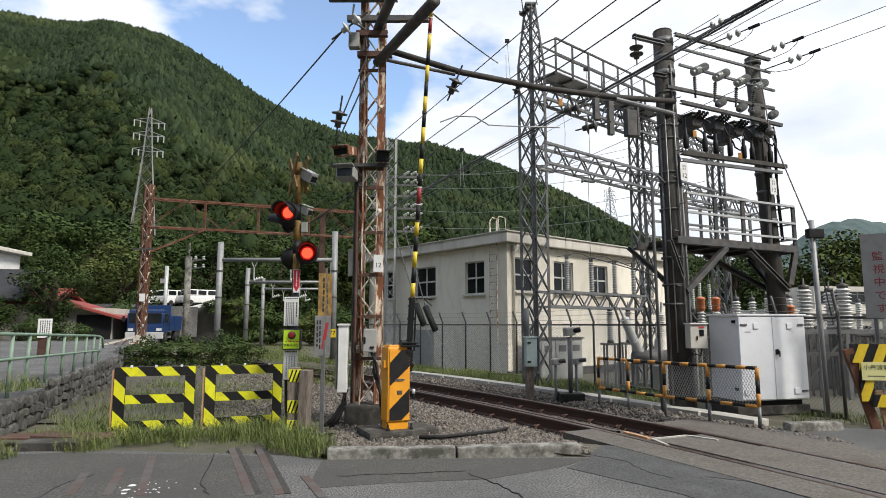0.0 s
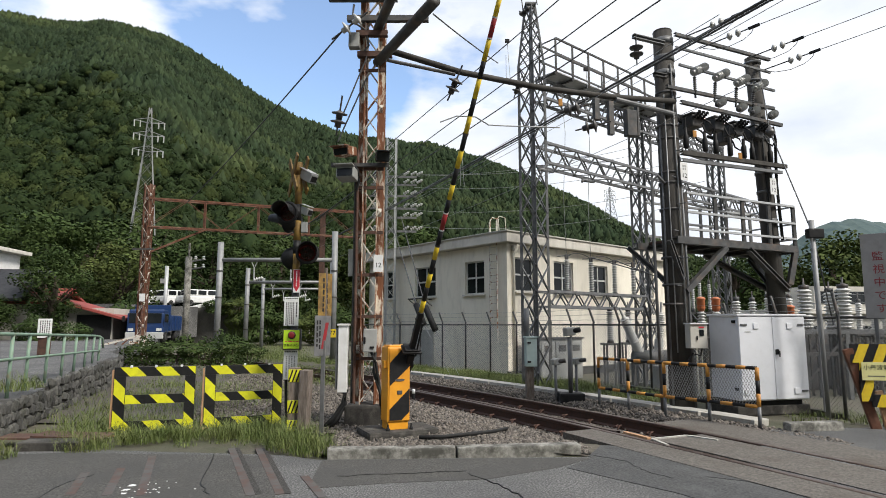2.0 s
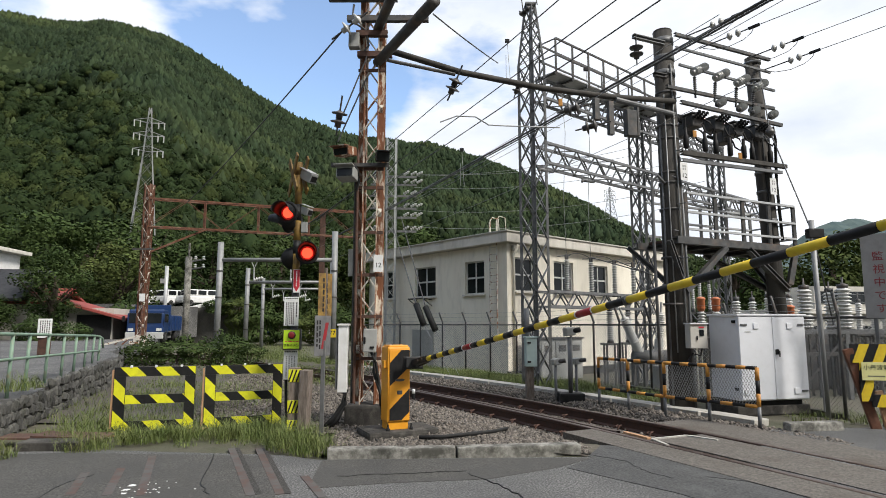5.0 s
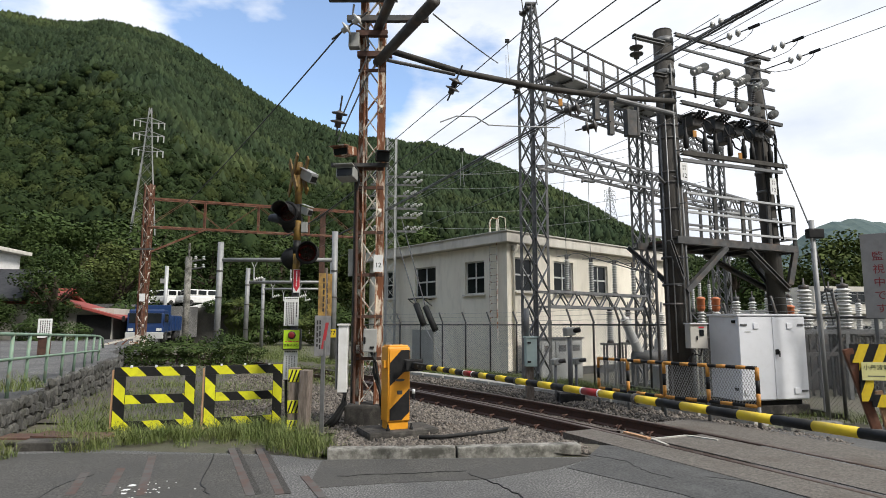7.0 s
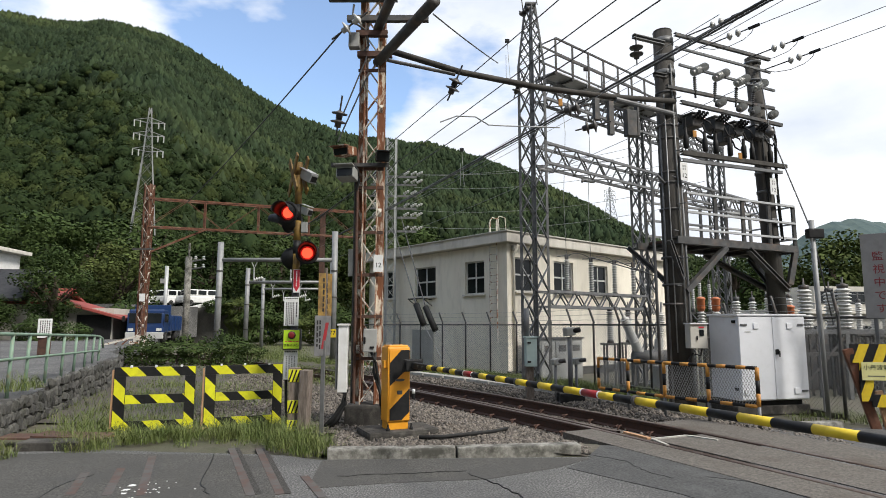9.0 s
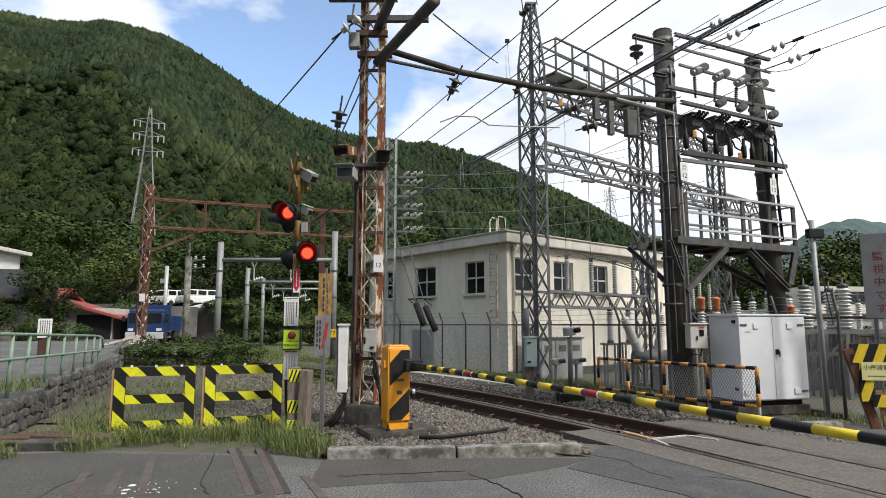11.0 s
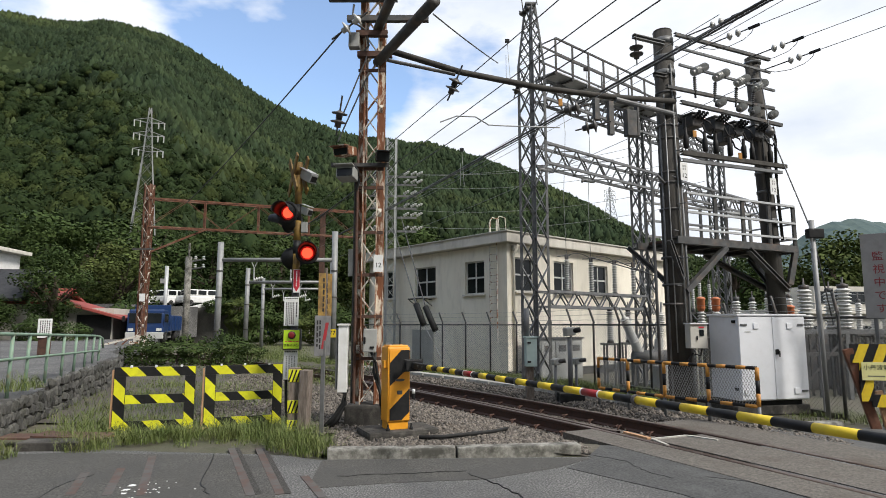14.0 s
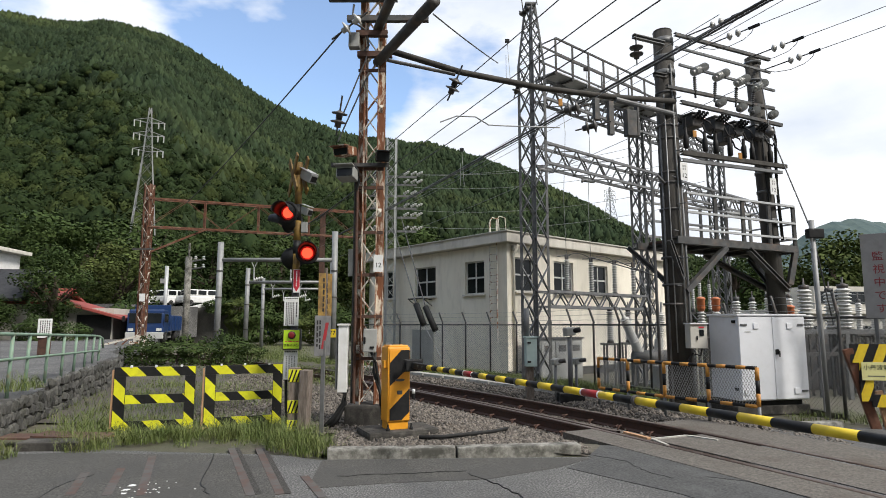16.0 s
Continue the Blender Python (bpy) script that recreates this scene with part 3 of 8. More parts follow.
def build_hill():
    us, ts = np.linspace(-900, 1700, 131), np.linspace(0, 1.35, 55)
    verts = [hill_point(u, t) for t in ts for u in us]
    k = len(us)
    faces = [(j * k + i, j * k + i + 1, (j + 1) * k + i + 1, (j + 1) * k + i) for j in range(len(ts) - 1) for i in range(k - 1)]
    me = bpy.data.meshes.new("hillside")
    me.from_pydata([tuple(map(float, v)) for v in verts], [], faces)
    tagged(link("hillside", me, FOREST_FLOOR, smooth=True), "steep dark forested hillside", "hill", kind="structure")
    rng = np.random.default_rng(11)

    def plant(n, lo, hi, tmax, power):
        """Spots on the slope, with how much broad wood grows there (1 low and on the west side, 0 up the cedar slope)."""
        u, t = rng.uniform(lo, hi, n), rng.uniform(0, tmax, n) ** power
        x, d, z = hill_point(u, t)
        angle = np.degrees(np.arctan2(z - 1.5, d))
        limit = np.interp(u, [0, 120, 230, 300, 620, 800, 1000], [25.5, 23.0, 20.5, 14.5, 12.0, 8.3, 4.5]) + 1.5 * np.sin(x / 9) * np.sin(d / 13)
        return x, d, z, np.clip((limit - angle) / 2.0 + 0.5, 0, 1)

    # the cedar: tiers of ragged skirts
    v, f = [(0, 0, 1.0)], []
    rows = [(0.30, 0.72), (0.62, 0.46), (0.95, 0.2), (0.7, 0.0)]
    for j, (r, h) in enumerate(rows):
        for k in range(7):
            a = 2 * math.pi * (k + 0.5 * (j % 2)) / 7
            q = r * (1.15 if k % 2 else 0.82)
            v.append((q * math.cos(a), q * math.sin(a), h))
    f += [(0, 1 + k, 1 + (k + 1) % 7) for k in range(7)]
    for j in range(3):
        for k in range(7):
            a, b = 1 + j * 7 + k, 1 + j * 7 + (k + 1) % 7
            f += [(a, a + 7, b), (b, a + 7, b + 7)]
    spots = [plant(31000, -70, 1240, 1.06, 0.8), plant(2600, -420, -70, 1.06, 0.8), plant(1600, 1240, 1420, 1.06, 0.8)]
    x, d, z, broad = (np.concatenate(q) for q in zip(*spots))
    keep = rng.uniform(0, 1, len(x)) > broad * 0.85
    x, d, z = x[keep], d[keep], z[keep]
    n = len(x)
    size = rng.uniform(1.7, 3.0, n) * (0.85 + 0.3 * np.sin(x / 19) * np.sin(d / 27))
    tall = size * rng.uniform(1.5, 2.6, n)
    scattered("cedar_wood", v, f, poses(np.stack([x, d, z - 1], 1), np.stack([size, size, tall], 1), rng, 0.05), CEDAR, "dense dark green cedar wood on the hillside", "wood", jitter=0.12, seed=3)
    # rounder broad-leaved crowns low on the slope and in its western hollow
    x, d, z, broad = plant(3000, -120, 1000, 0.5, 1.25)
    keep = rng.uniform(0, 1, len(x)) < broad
    x, d, z = x[keep], d[keep], z[keep]
    m = len(x)
    s = rng.uniform(1.3, 3.1, m) * rng.choice([1, 1, 1, 1.35], m)
    kind = rng.integers(0, 4, m)
    for k in range(4):
        sel = kind == k
        vv, ff = crown_mesh(60 + k)
        name, material, lab = ("pale_broadleaf_wood", CROWN_YELLOW, "yellowish green broad-leaved trees on the lower slope") if k == 3 else ("broadleaf_wood", CROWN, "mid green broad-leaved trees on the lower slope")
        scattered(name, vv, ff, poses(np.stack([x, d, z + 1.8], 1)[sel], np.stack([s, s, s * rng.uniform(0.8, 1.4, m)], 1)[sel], rng, 0.15), material, lab, "wood", seed=4)


def crown_mesh(seed, lumps=15, tufts=300):
    """A crown of overlapping lumps with loose leaf tufts over it, about unit radius; triangles only."""
    rng = np.random.default_rng(seed)
    bm = bmesh.new()
    bmesh.ops.create_icosphere(bm, subdivisions=3 if lumps > 20 else 2, radius=1)
    bm.verts.ensure_lookup_table()
    base = np.array([q.co[:] for q in bm.verts])
    faces = [tuple(q.index for q in fc.verts) for fc in bm.faces]
    bm.free()
    c = rng.normal(0, 1, (lumps, 3))
    c[:, 2] = np.abs(c[:, 2]) - 0.35
    c = c / np.linalg.norm(c, axis=1)[:, None] * rng.uniform(0.45, 0.68, (lumps, 1))
    rad = rng.uniform(0.26, 0.44, lumps)

    def reach(way):
        b = way @ c.T
        disc = rad ** 2 - (np.sum(c ** 2, 1) - b ** 2)
        return np.maximum(np.where(disc > 0, b + np.sqrt(np.maximum(disc, 0)), 0).max(1), 0.42)
    v = base * (reach(base) * rng.uniform(0.74, 1.06, len(base)))[:, None]
    way = rng.normal(0, 1, (tufts, 3))
    way /= np.linalg.norm(way, axis=1)[:, None]
    p = way * (reach(way) * rng.uniform(0.9, 1.16, tufts))[:, None]
    a = np.cross(way, rng.normal(0, 1, (tufts, 3))) + rng.normal(0, 0.4, (tufts, 3))
    b = np.cross(way, a) + rng.normal(0, 0.4, (tufts, 3))
    a *= (rng.uniform(0.06, 0.14, tufts) / np.linalg.norm(a, axis=1))[:, None]
    b *= (rng.uniform(0.06, 0.14, tufts) / np.linalg.norm(b, axis=1))[:, None]
    k = len(v)
    v = np.concatenate([v, np.stack([p - a, p + b, p + a * 1.1 - b * 0.3], 1).reshape(-1, 3)])
    return v, faces + [(k + 3 * i, k + 3 * i + 1, k + 3 * i + 2) for i in range(tufts)]


def leaf_ball(n, seed, size, squash=1.0):
    """A ball of loose leaf tufts, unit radius."""
    rng = np.random.default_rng(seed)
    v, f = [], []
    for k in range(n):
        p = rng.normal(0, 1, 3)
        p /= np.linalg.norm(p)
        p *= rng.uniform(0.62, 1.0) ** 0.5
        # tufts lie round the crown, with some disorder
        out = p / np.linalg.norm(p)
        a = np.cross(out, rng.normal(0, 1, 3)) + rng.normal(0, 0.28, 3)
        b = np.cross(out, a) + rng.normal(0, 0.28, 3)
        a = a / np.linalg.norm(a) * size * rng.uniform(0.5, 1.1)
        b = b / np.linalg.norm(b) * size * rng.uniform(0.5, 1.1)
        i = len(v)
        v += [p - a * 0.5, p + b * 0.5, p + a * 0.6, p - b * 0.45]
        f.append((i, i + 1, i + 2, i + 3))
    return np.array(v) * (1, 1, squash), f


def build_far_hills():
    def ridge(name, u0, u1, d, tops, material, label, n=90, step=0.5):
        rng = np.random.default_rng(9)
        us = np.linspace(u0, u1, n)
        verts, faces = [], []
        for j, dz in enumerate((-0.15, 0.35, 0.75, 1.0, 0.6)):
            for u in us:
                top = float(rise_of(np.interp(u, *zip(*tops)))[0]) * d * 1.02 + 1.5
                verts.append(((u - 784) / 1060 * d, d * (0.75 + 0.09 * j), top * dz + rng.normal(0, d * 0.0012)))
        for j in range(4):
            for i in range(n - 1):
                faces.append((j * n + i, j * n + i + 1, (j + 1) * n + i + 1, (j + 1) * n + i))
        me = bpy.data.meshes.new(name)
        me.from_pydata([tuple(map(float, q)) for q in verts], [], faces)
        tagged(link(name, me, material), label, "hill", kind="backdrop")
    ridge("far_hill", 1000, 2300, 1500, [(1000, 520), (1380, 455), (1420, 432), (1460, 405), (1500, 392), (1540, 387), (1600, 395), (1800, 410), (2300, 380)], HAZE_WOOD, "far wooded hill with blue-green haze in its colour")
    ridge("far_hill", -2200, -600, 1500, [(-2200, 300), (-600, 200)], HAZE_WOOD, "far wooded hill with blue-green haze in its colour")


def build_rear_sky_blocker():
    """Unseen hill for the valley's other side, added behind the road to cut skylight."""
    rng = np.random.default_rng(19)
    n, verts, faces = 80, [], []
    for j, (d, up) in enumerate(((110, 0.0), (170, 0.35), (240, 0.75), (300, 1.0), (380, 0.7))):
        for i in range(n):
            a = radians(150 + 190 * i / (n - 1))
            top = 135 + 22 * math.sin(i * 0.31) + 14 * math.sin(i * 0.83 + 1)
            verts.append((d * math.cos(a), d * math.sin(a), -2 + top * up + float(rng.normal(0, 2.0)) * up))
    for j in range(4):
        for i in range(n - 1):
            faces.append((j * n + i, j * n + i + 1, (j + 1) * n + i + 1, (j + 1) * n + i))
    me = bpy.data.meshes.new("rear_hill")
    me.from_pydata(verts, [], faces)
    tagged(link("rear_hill", me, FOREST_FLOOR), "unseen dark hill added behind the road to block skylight", "hill", kind="backdrop")


# ---------------- the substation building ----------------
def wall_panel(bm, length, z0, z1, thick, holes, m):
    """A wall along x with openings (x0, x1, za, zb) right through it."""
    xs = sorted({0, length, *[h[0] for h in holes], *[h[1] for h in holes]})
    zs = sorted({z0, z1, *[h[2] for h in holes], *[h[3] for h in holes]})
    for a, b in zip(xs, xs[1:]):
        for c, d in zip(zs, zs[1:]):
            if not any(h[0] <= a and b <= h[1] and h[2] <= c and d <= h[3] for h in holes):
                box(bm, m @ Vector(((a + b) / 2, thick / 2, (c + d) / 2)), (b - a, thick, d - c), m.to_3x3().to_4x4())
    bmesh.ops.remove_doubles(bm, verts=bm.verts, dist=0.001)
    seen, doomed = {}, []
    for fc in bm.faces:
        key = tuple(round(c, 3) for c in fc.calc_center_median())
        if key in seen:
            doomed += [fc, seen[key]]
        seen[key] = fc
    bmesh.ops.delete(bm, geom=list(set(doomed)), context="FACES_ONLY")
    return bm


def sash(parent, x0, x1, z0, z1, m):
    w = part("window", wall_panel(bmesh.new(), x1 - x0, z0, z1, 0.06, [(0.05, (x1 - x0) / 2 - 0.025, z0 + 0.05, (z0 + z1) / 2 - 0.03), ((x1 - x0) / 2 + 0.025, x1 - x0 - 0.05, z0 + 0.05, (z0 + z1) / 2 - 0.03), (0.05, (x1 - x0) / 2 - 0.025, (z0 + z1) / 2 + 0.03, z1 - 0.05), ((x1 - x0) / 2 + 0.025, x1 - x0 - 0.05, (z0 + z1) / 2 + 0.03, z1 - 0.05)], m @ pose(x0, 0.08, 0)), WINDOW_FRAME, parent, "pale metal window frame")
    mid = (x0 + x1) / 2
    for a, b in ((x0 + 0.05, mid - 0.025), (mid + 0.025, x1 - 0.05)):
        for c, d in ((z0 + 0.05, (z0 + z1) / 2 - 0.03), ((z0 + z1) / 2 + 0.03, z1 - 0.05)):
            part("pane", boxed(m @ Vector(((a + b) / 2, 0.115, (c + d) / 2)), (b - a, 0.01, d - c), m.to_3x3().to_4x4()), GLASS_DARK, w)
    part("sill", boxed(m @ Vector((mid, -0.03, z0 - 0.03)), (x1 - x0 + 0.12, 0.16, 0.06), m.to_3x3().to_4x4(), 0.008), ROOF_CONC, w)


def build_substation():
    b = thing("substation_building", "cream stucco two-tier substation building with a flat roof", "building", (2.25, 21.0, 0), 40)
    g = -0.4
    right, left = Matrix(), pose(0, 8.8, 0, 0, 0, -90)
    rw = [(0.42, 1.42, 2.68, 3.9), (2.55, 3.72, 2.68, 3.9), (4.84, 6.0, 2.68, 3.9), (8.37, 9.5, 2.68, 3.9)]
    lw = [(8.8 - 2.2, 8.8 - 1.15, 2.62, 3.85), (8.8 - 5.3, 8.8 - 3.96, 2.62, 3.85), (8.8 - 8.0, 8.8 - 6.94, 2.62, 3.85)]
    part("wall", wall_panel(bmesh.new(), 10.5, g, 4.36, 0.2, rw, right), STUCCO, b)
    part("wall", wall_panel(bmesh.new(), 8.8 - 0.2, g, 4.36, 0.2, lw, left), STUCCO, b)
    part("wall", boxed((5.25, 8.7, 2.0), (10.5, 0.2, 4.72)), STUCCO, b)
    part("wall", boxed((10.4, 4.4, 2.0), (0.2, 8.4, 4.72)), STUCCO, b)
    roof = part("roof", boxed((5.25, 4.4, 4.56), (11.1, 9.4, 0.36), None, 0.02), ROOF_CONC, b)
    part("coping", boxed((5.25, 4.4, 4.76), (11.2, 9.5, 0.05), None, 0.01), PALE_WALL, roof)
    for h in rw:
        sash(b, *h, right)
    for h in lw:
        sash(b, *h, left)
    # downpipe by the corner, ladder and duct on the shaded side
    part("downpipe", tube(bmesh.new(), [(0.28, -0.06, g), (0.28, -0.06, 3.9), (0.28, -0.3, 4.3)], 0.045, 10), STUCCO, b, smooth=True)
    part("rain_hopper", boxed((0.28, -0.1, 4.2), (0.16, 0.14, 0.2), None, 0.015), PALE_WALL, b)
    lad = part("ladder", rods([((-0.15, 0.35, 0.9), (-0.15, 0.35, 5.2)), ((-0.15, 0.7, 1.4), (-0.15, 0.7, 5.2))], 0.024), RUST_LIGHT, b)
    for k in range(13):
        part("rung", rods([((-0.15, 0.35, 1.5 + 0.25 * k), (-0.15, 0.7, 1.5 + 0.25 * k))], 0.014), RUST_LIGHT, lad)
    part("ladder_hoop", tube(bmesh.new(), [(-0.12, 0.35, 4.7), (-0.12, 0.35, 5.25), (0.0, 0.35, 5.38), (0.3, 0.35, 5.35), (0.35, 0.35, 4.8)], 0.022, 8), RUST_LIGHT, b)
    part("ladder_hoop", tube(bmesh.new(), [(-0.12, 0.7, 4.7), (-0.12, 0.7, 5.25), (0.0, 0.7, 5.38), (0.3, 0.7, 5.35), (0.35, 0.7, 4.8)], 0.022, 8), RUST_LIGHT, b)
    part("plinth", boxed((5.25, -0.06, -0.25), (10.6, 0.12, 0.3)), CONCRETE_DARK, b)
    part("shutter", boxed((-0.03, 4.75, 0.55), (0.05, 1.35, 1.5), None, 0.01), GREY_PAINT, b)
    # wall bracket with slanted bushings on the shaded side
    part("bracket", rods([((0, 4.2, 2.5), (-0.45, 4.2, 2.55)), ((0, 5.2, 2.5), (-0.45, 5.2, 2.55)), ((-0.45, 4.2, 2.55), (-0.45, 5.2, 2.55)), ((0, 4.2, 2.25), (-0.45, 4.2, 2.55)), ((0, 5.2, 2.25), (-0.45, 5.2, 2.55))], 0.02), STEEL_DARK, b)


build_ground()
build_roads()
build_kerb()
build_hill()
build_far_hills()
build_rear_sky_blocker()
build_substation()


# ---------------- level crossing: barrier ----------------
def build_barrier():
    global BARRIER_ARM, ARM_BASE
    b = thing("crossing_barrier", "orange barrier machine with black stripes and a long banded arm", "crossing barrier", (-0.64, 8.2, 0), 24)
    part("pad", boxed((0.06, 0.05, 0.06), (0.98, 0.62, 0.16), None, 0.05), CONCRETE_DARK, b)
    part("foot", boxed((0, 0, 0.19), (0.28, 0.25, 0.12), None, 0.01), ORANGE, b)
    body = part("body", boxed((0, 0, 0.72), (0.315, 0.28, 0.98), None, 0.025), ORANGE, b)
    part("cap", boxed((0, 0, 1.215), (0.27, 0.235, 0.03), None, 0.012), ORANGE, b)
    face = part("door", boxed((0.008, -0.144, 0.71), (0.285, 0.012, 0.92), None, 0.005), ORANGE, body)
    up = pose(0.008, -0.15, 0, 90, 0, 0)
    for pts in ([(-0.138, 1.0), (-0.138, 0.7), (0.138, 0.95), (0.138, 1.165), (0.02, 1.165)], [(-0.138, 0.4), (-0.138, 0.26), (0.03, 0.26), (0.138, 0.36), (0.138, 0.66)]):
        part("stripe", prism(bmesh.new(), pts, 0.0, 0.004, up), BLACK, body)
    part("maker_plate", prism(bmesh.new(), [(0.07 * math.cos(a), 0.775 + 0.017 * math.sin(a)) for a in np.arange(0, 6.28, 0.4)], 0.0, 0.006, up), STEEL_DARK, body)
    part("lock", boxed((0.008, -0.155, 0.615), (0.07, 0.012, 0.05), None, 0.008), STEEL_DARK, body)
    for x in (-0.16, 0.16):
        part("anchor_bolt", lathe([(0.028, 0.13), (0.028, 0.16), (0.012, 0.19), (0.012, 0.22)], 8, m=pose(x, -0.19, 0)), BLACK, b)
    part("pivot_shaft", rods([((0.16, 0, 0.97), (0.24, 0, 0.97))], 0.06, 14), BLACK, b)
    part("side_lamp", boxed((-0.17, -0.05, 0.98), (0.05, 0.09, 0.1), None, 0.01), ORANGE, b)

    ARM_BASE = pose(-0.474, 8.2, 0.97, 0, 0, -71.12)
    arm = part("barrier_arm", boxed((0.06, 0, 0), (0.3, 0.1, 0.12), None, 0.015), BLACK, b, "barrier arm banded yellow and black with two red bands")
    ARM_BASE = pose(-0.64, 8.2, 0, 0, 0, 24).inverted() @ ARM_BASE
    arm.matrix_basis = ARM_BASE
    BARRIER_ARM = arm
    x, k = 0.9, 0
    bands = [(1.11, "Y"), (1.32, "B"), (1.53, "Y"), (1.74, "B"), (1.935, "Y"), (2.145, "B"), (2.39, "R"), (2.56, "B"), (2.75, "Y"), (2.955, "B"), (3.16, "Y"), (3.352, "B"), (3.555, "Y"), (3.745, "B"), (3.952, "Y"), (4.13, "B"), (4.345, "Y"), (4.56, "R"), (4.72, "Y"), (4.92, "B"), (5.115, "Y"), (5.302, "B"), (5.492, "Y"), (5.68, "B"), (5.866, "Y"), (6.06, "B"), (6.25, "Y"), (6.45, "B"), (6.65, "Y"), (6.86, "B"), (7.0, "R")]
    for end, c in bands:
        r = 0.0325 - 0.0019 * x
        part("band", rods([((x, 0, 0), (end, 0, 0))], r, 16), {"Y": YELLOW, "B": BLACK, "R": RED}[c], arm, {"Y": "yellow band", "B": "black band", "R": "red reflecting band"}[c], True)
        if c == "R":
            for q in (x + 0.008, end - 0.008):
                part("white_ring", rods([((q - 0.007, 0, 0), (q + 0.007, 0, 0))], r + 0.002, 16), WHITE, arm)
        x = end
    for q in (1.935, 3.352, 4.92):
        part("clamp", rods([((q - 0.012, 0, 0), (q + 0.012, 0, 0))], 0.032, 14), STEEL_DARK, arm)
    holder = part("arm_holder", boxed((0.55, 0, 0), (0.74, 0.07, 0.075), None, 0.012), BLACK, arm)
    part("clamp_plate", boxed((0.27, 0, 0.0), (0.03, 0.26, 0.16), None, 0.008), BLACK, arm)
    part("clamp_plate", boxed((0.31, 0, 0.0), (0.02, 0.22, 0.14), None, 0.008), BLACK, arm)
    for x in (0.62, 0.8):
        part("bolt", rods([((x, -0.05, 0), (x, 0.05, 0))], 0.015), STEEL_DARK, arm)
    part("spring_rod", rods([((0.2, 0.06, -0.05), (0.75, 0.05, -0.03))], 0.012), BLACK, arm)


# ---------------- striped barricades ----------------
def build_barricade(x0, y0, x1, y1, h=0.9):
    a = math.degrees(math.atan2(y1 - y0, x1 - x0))
    w = math.hypot(x1 - x0, y1 - y0)
    b = thing("striped_barricade", "low barricade of boards striped lime yellow and black in tall grass", "barricade", (x0, y0, 0), a, "barricades across the closed lane")
    bars = {"rail": [(0, w, h - 0.13, h), (0.15, w - 0.14, h * 0.43, h * 0.43 + 0.125), (0.15, w - 0.14, 0.02, 0.15)], "stile": [(0, 0.15, 0.0, h - 0.13), (w - 0.14, w, 0.0, h - 0.13)]}
    for name, rows in bars.items():
        for (p, q, za, zb) in rows:
            part(name, boxed(((p + q) / 2, 0, (za + zb) / 2), (q - p, 0.028, zb - za), None, 0.004), BLACK, b, "black board")
            # slanted yellow stripes, cut to the board
            step, slant = 0.44, 1.0
            k = -8
            while k < 12:
                u0 = k * step + 0.07
                poly = [(u0 + (h - z) * slant, z) for z in (zb, za)] + [(u0 + 0.22 + (h - z) * slant, z) for z in (za, zb)]
                poly = clip(poly, p + 0.004, q - 0.004)
                if len(poly) >= 3:
                    part("stripe", prism(bmesh.new(), poly, 0, 0.004, pose(0, -0.014, 0, 90, 0, 0)), LIME, b, "lime yellow reflecting stripe")
                k += 1
    for x in (-0.02,):
        part("stake", boxed((x, 0.03, h * 0.48), (0.025, 0.05, h * 0.96), None, 0.004), WOOD_PLANK, b, "raw wooden stake")
    for x in (0.2 * w, 0.5 * w, 0.82 * w):
        part("clip", boxed((x, -0.005, h + 0.008), (0.03, 0.05, 0.03), None, 0.004), WHITE, b)
    part("foot_block", boxed((0.03, -0.08, -0.01), (0.09, 0.14, 0.07), None, 0.01), WOOD_PLANK, b)


def clip(poly, lo, hi):
    for lim, sign in ((lo, 1), (hi, -1)):
        out = []
        for (ax, az), (bx, bz) in zip(poly, poly[1:] + poly[:1]):
            ia, ib = (ax - lim) * sign >= 0, (bx - lim) * sign >= 0
            if ia:
                out.append((ax, az))
            if ia != ib:
                f = (lim - ax) / (bx - ax)
                out.append((lim, az + f * (bz - az)))
        poly = out
        if not poly:
            break
    return poly


# ---------------- crossing signal ----------------
def lamp_head(parent, at, facing, r=0.17):
    """A lamp with bowl, backing plate and hood; returns the turning disc inside."""
    m = Matrix.Translation(at) @ Vector(facing).to_track_quat("Z", "Y").to_matrix().to_4x4()
    rim = lathe([(0.125, -0.19), (0.13, -0.02), (r, -0.01), (r, 0.0), (0.128, 0.004), (0.118, -0.01), (0.113, -0.18), (0.0, -0.182)], 28, m=m)
    lamp = part("lamp", rim, BLACK, parent, "black signal lamp with round backing plate", True)
    bm = bmesh.new()
    n = 18
    rows = []
    for j, (z, q) in enumerate(((0.0, 0.13), (0.27, 0.142))):
        for q2 in (q, q - 0.006):
            span = 115 - 30 * j
            rows.append([bm.verts.new(m @ Vector((q2 * math.sin(a), q2 * math.cos(a), z))) for a in np.radians(np.linspace(-span, span, n))])
    o0, i0, o1, i1 = rows
    for a, b in ((o0, o1), (i1, i0), (o1, i1), (i0, o0)):
        for k in range(n - 1):
            bm.faces.new((a[k], a[k + 1], b[k + 1], b[k]))
    part("hood", bm, BLACK, lamp, "black lamp hood", True)
    bm = bmesh.new()
    lathe([(0.0, -0.004), (0.106, -0.004), (0.106, 0.003), (0.08, 0.004), (0.0, 0.0045)], 28, bm)
    disc = part("lamp_disc", bm, LAMP_OFF, lamp, "red lamp disc, lit on one face")
    disc.data.materials.append(LAMP_LIT)
    disc.data.materials.append(LAMP_RING)
    for p in disc.data.polygons:
        if p.center.z > 0.0031:
            p.material_index = 1 if math.hypot(p.center.x, p.center.y) < 0.078 else 2
    disc.matrix_basis = m @ pose(0, 0, -0.03)
    return disc


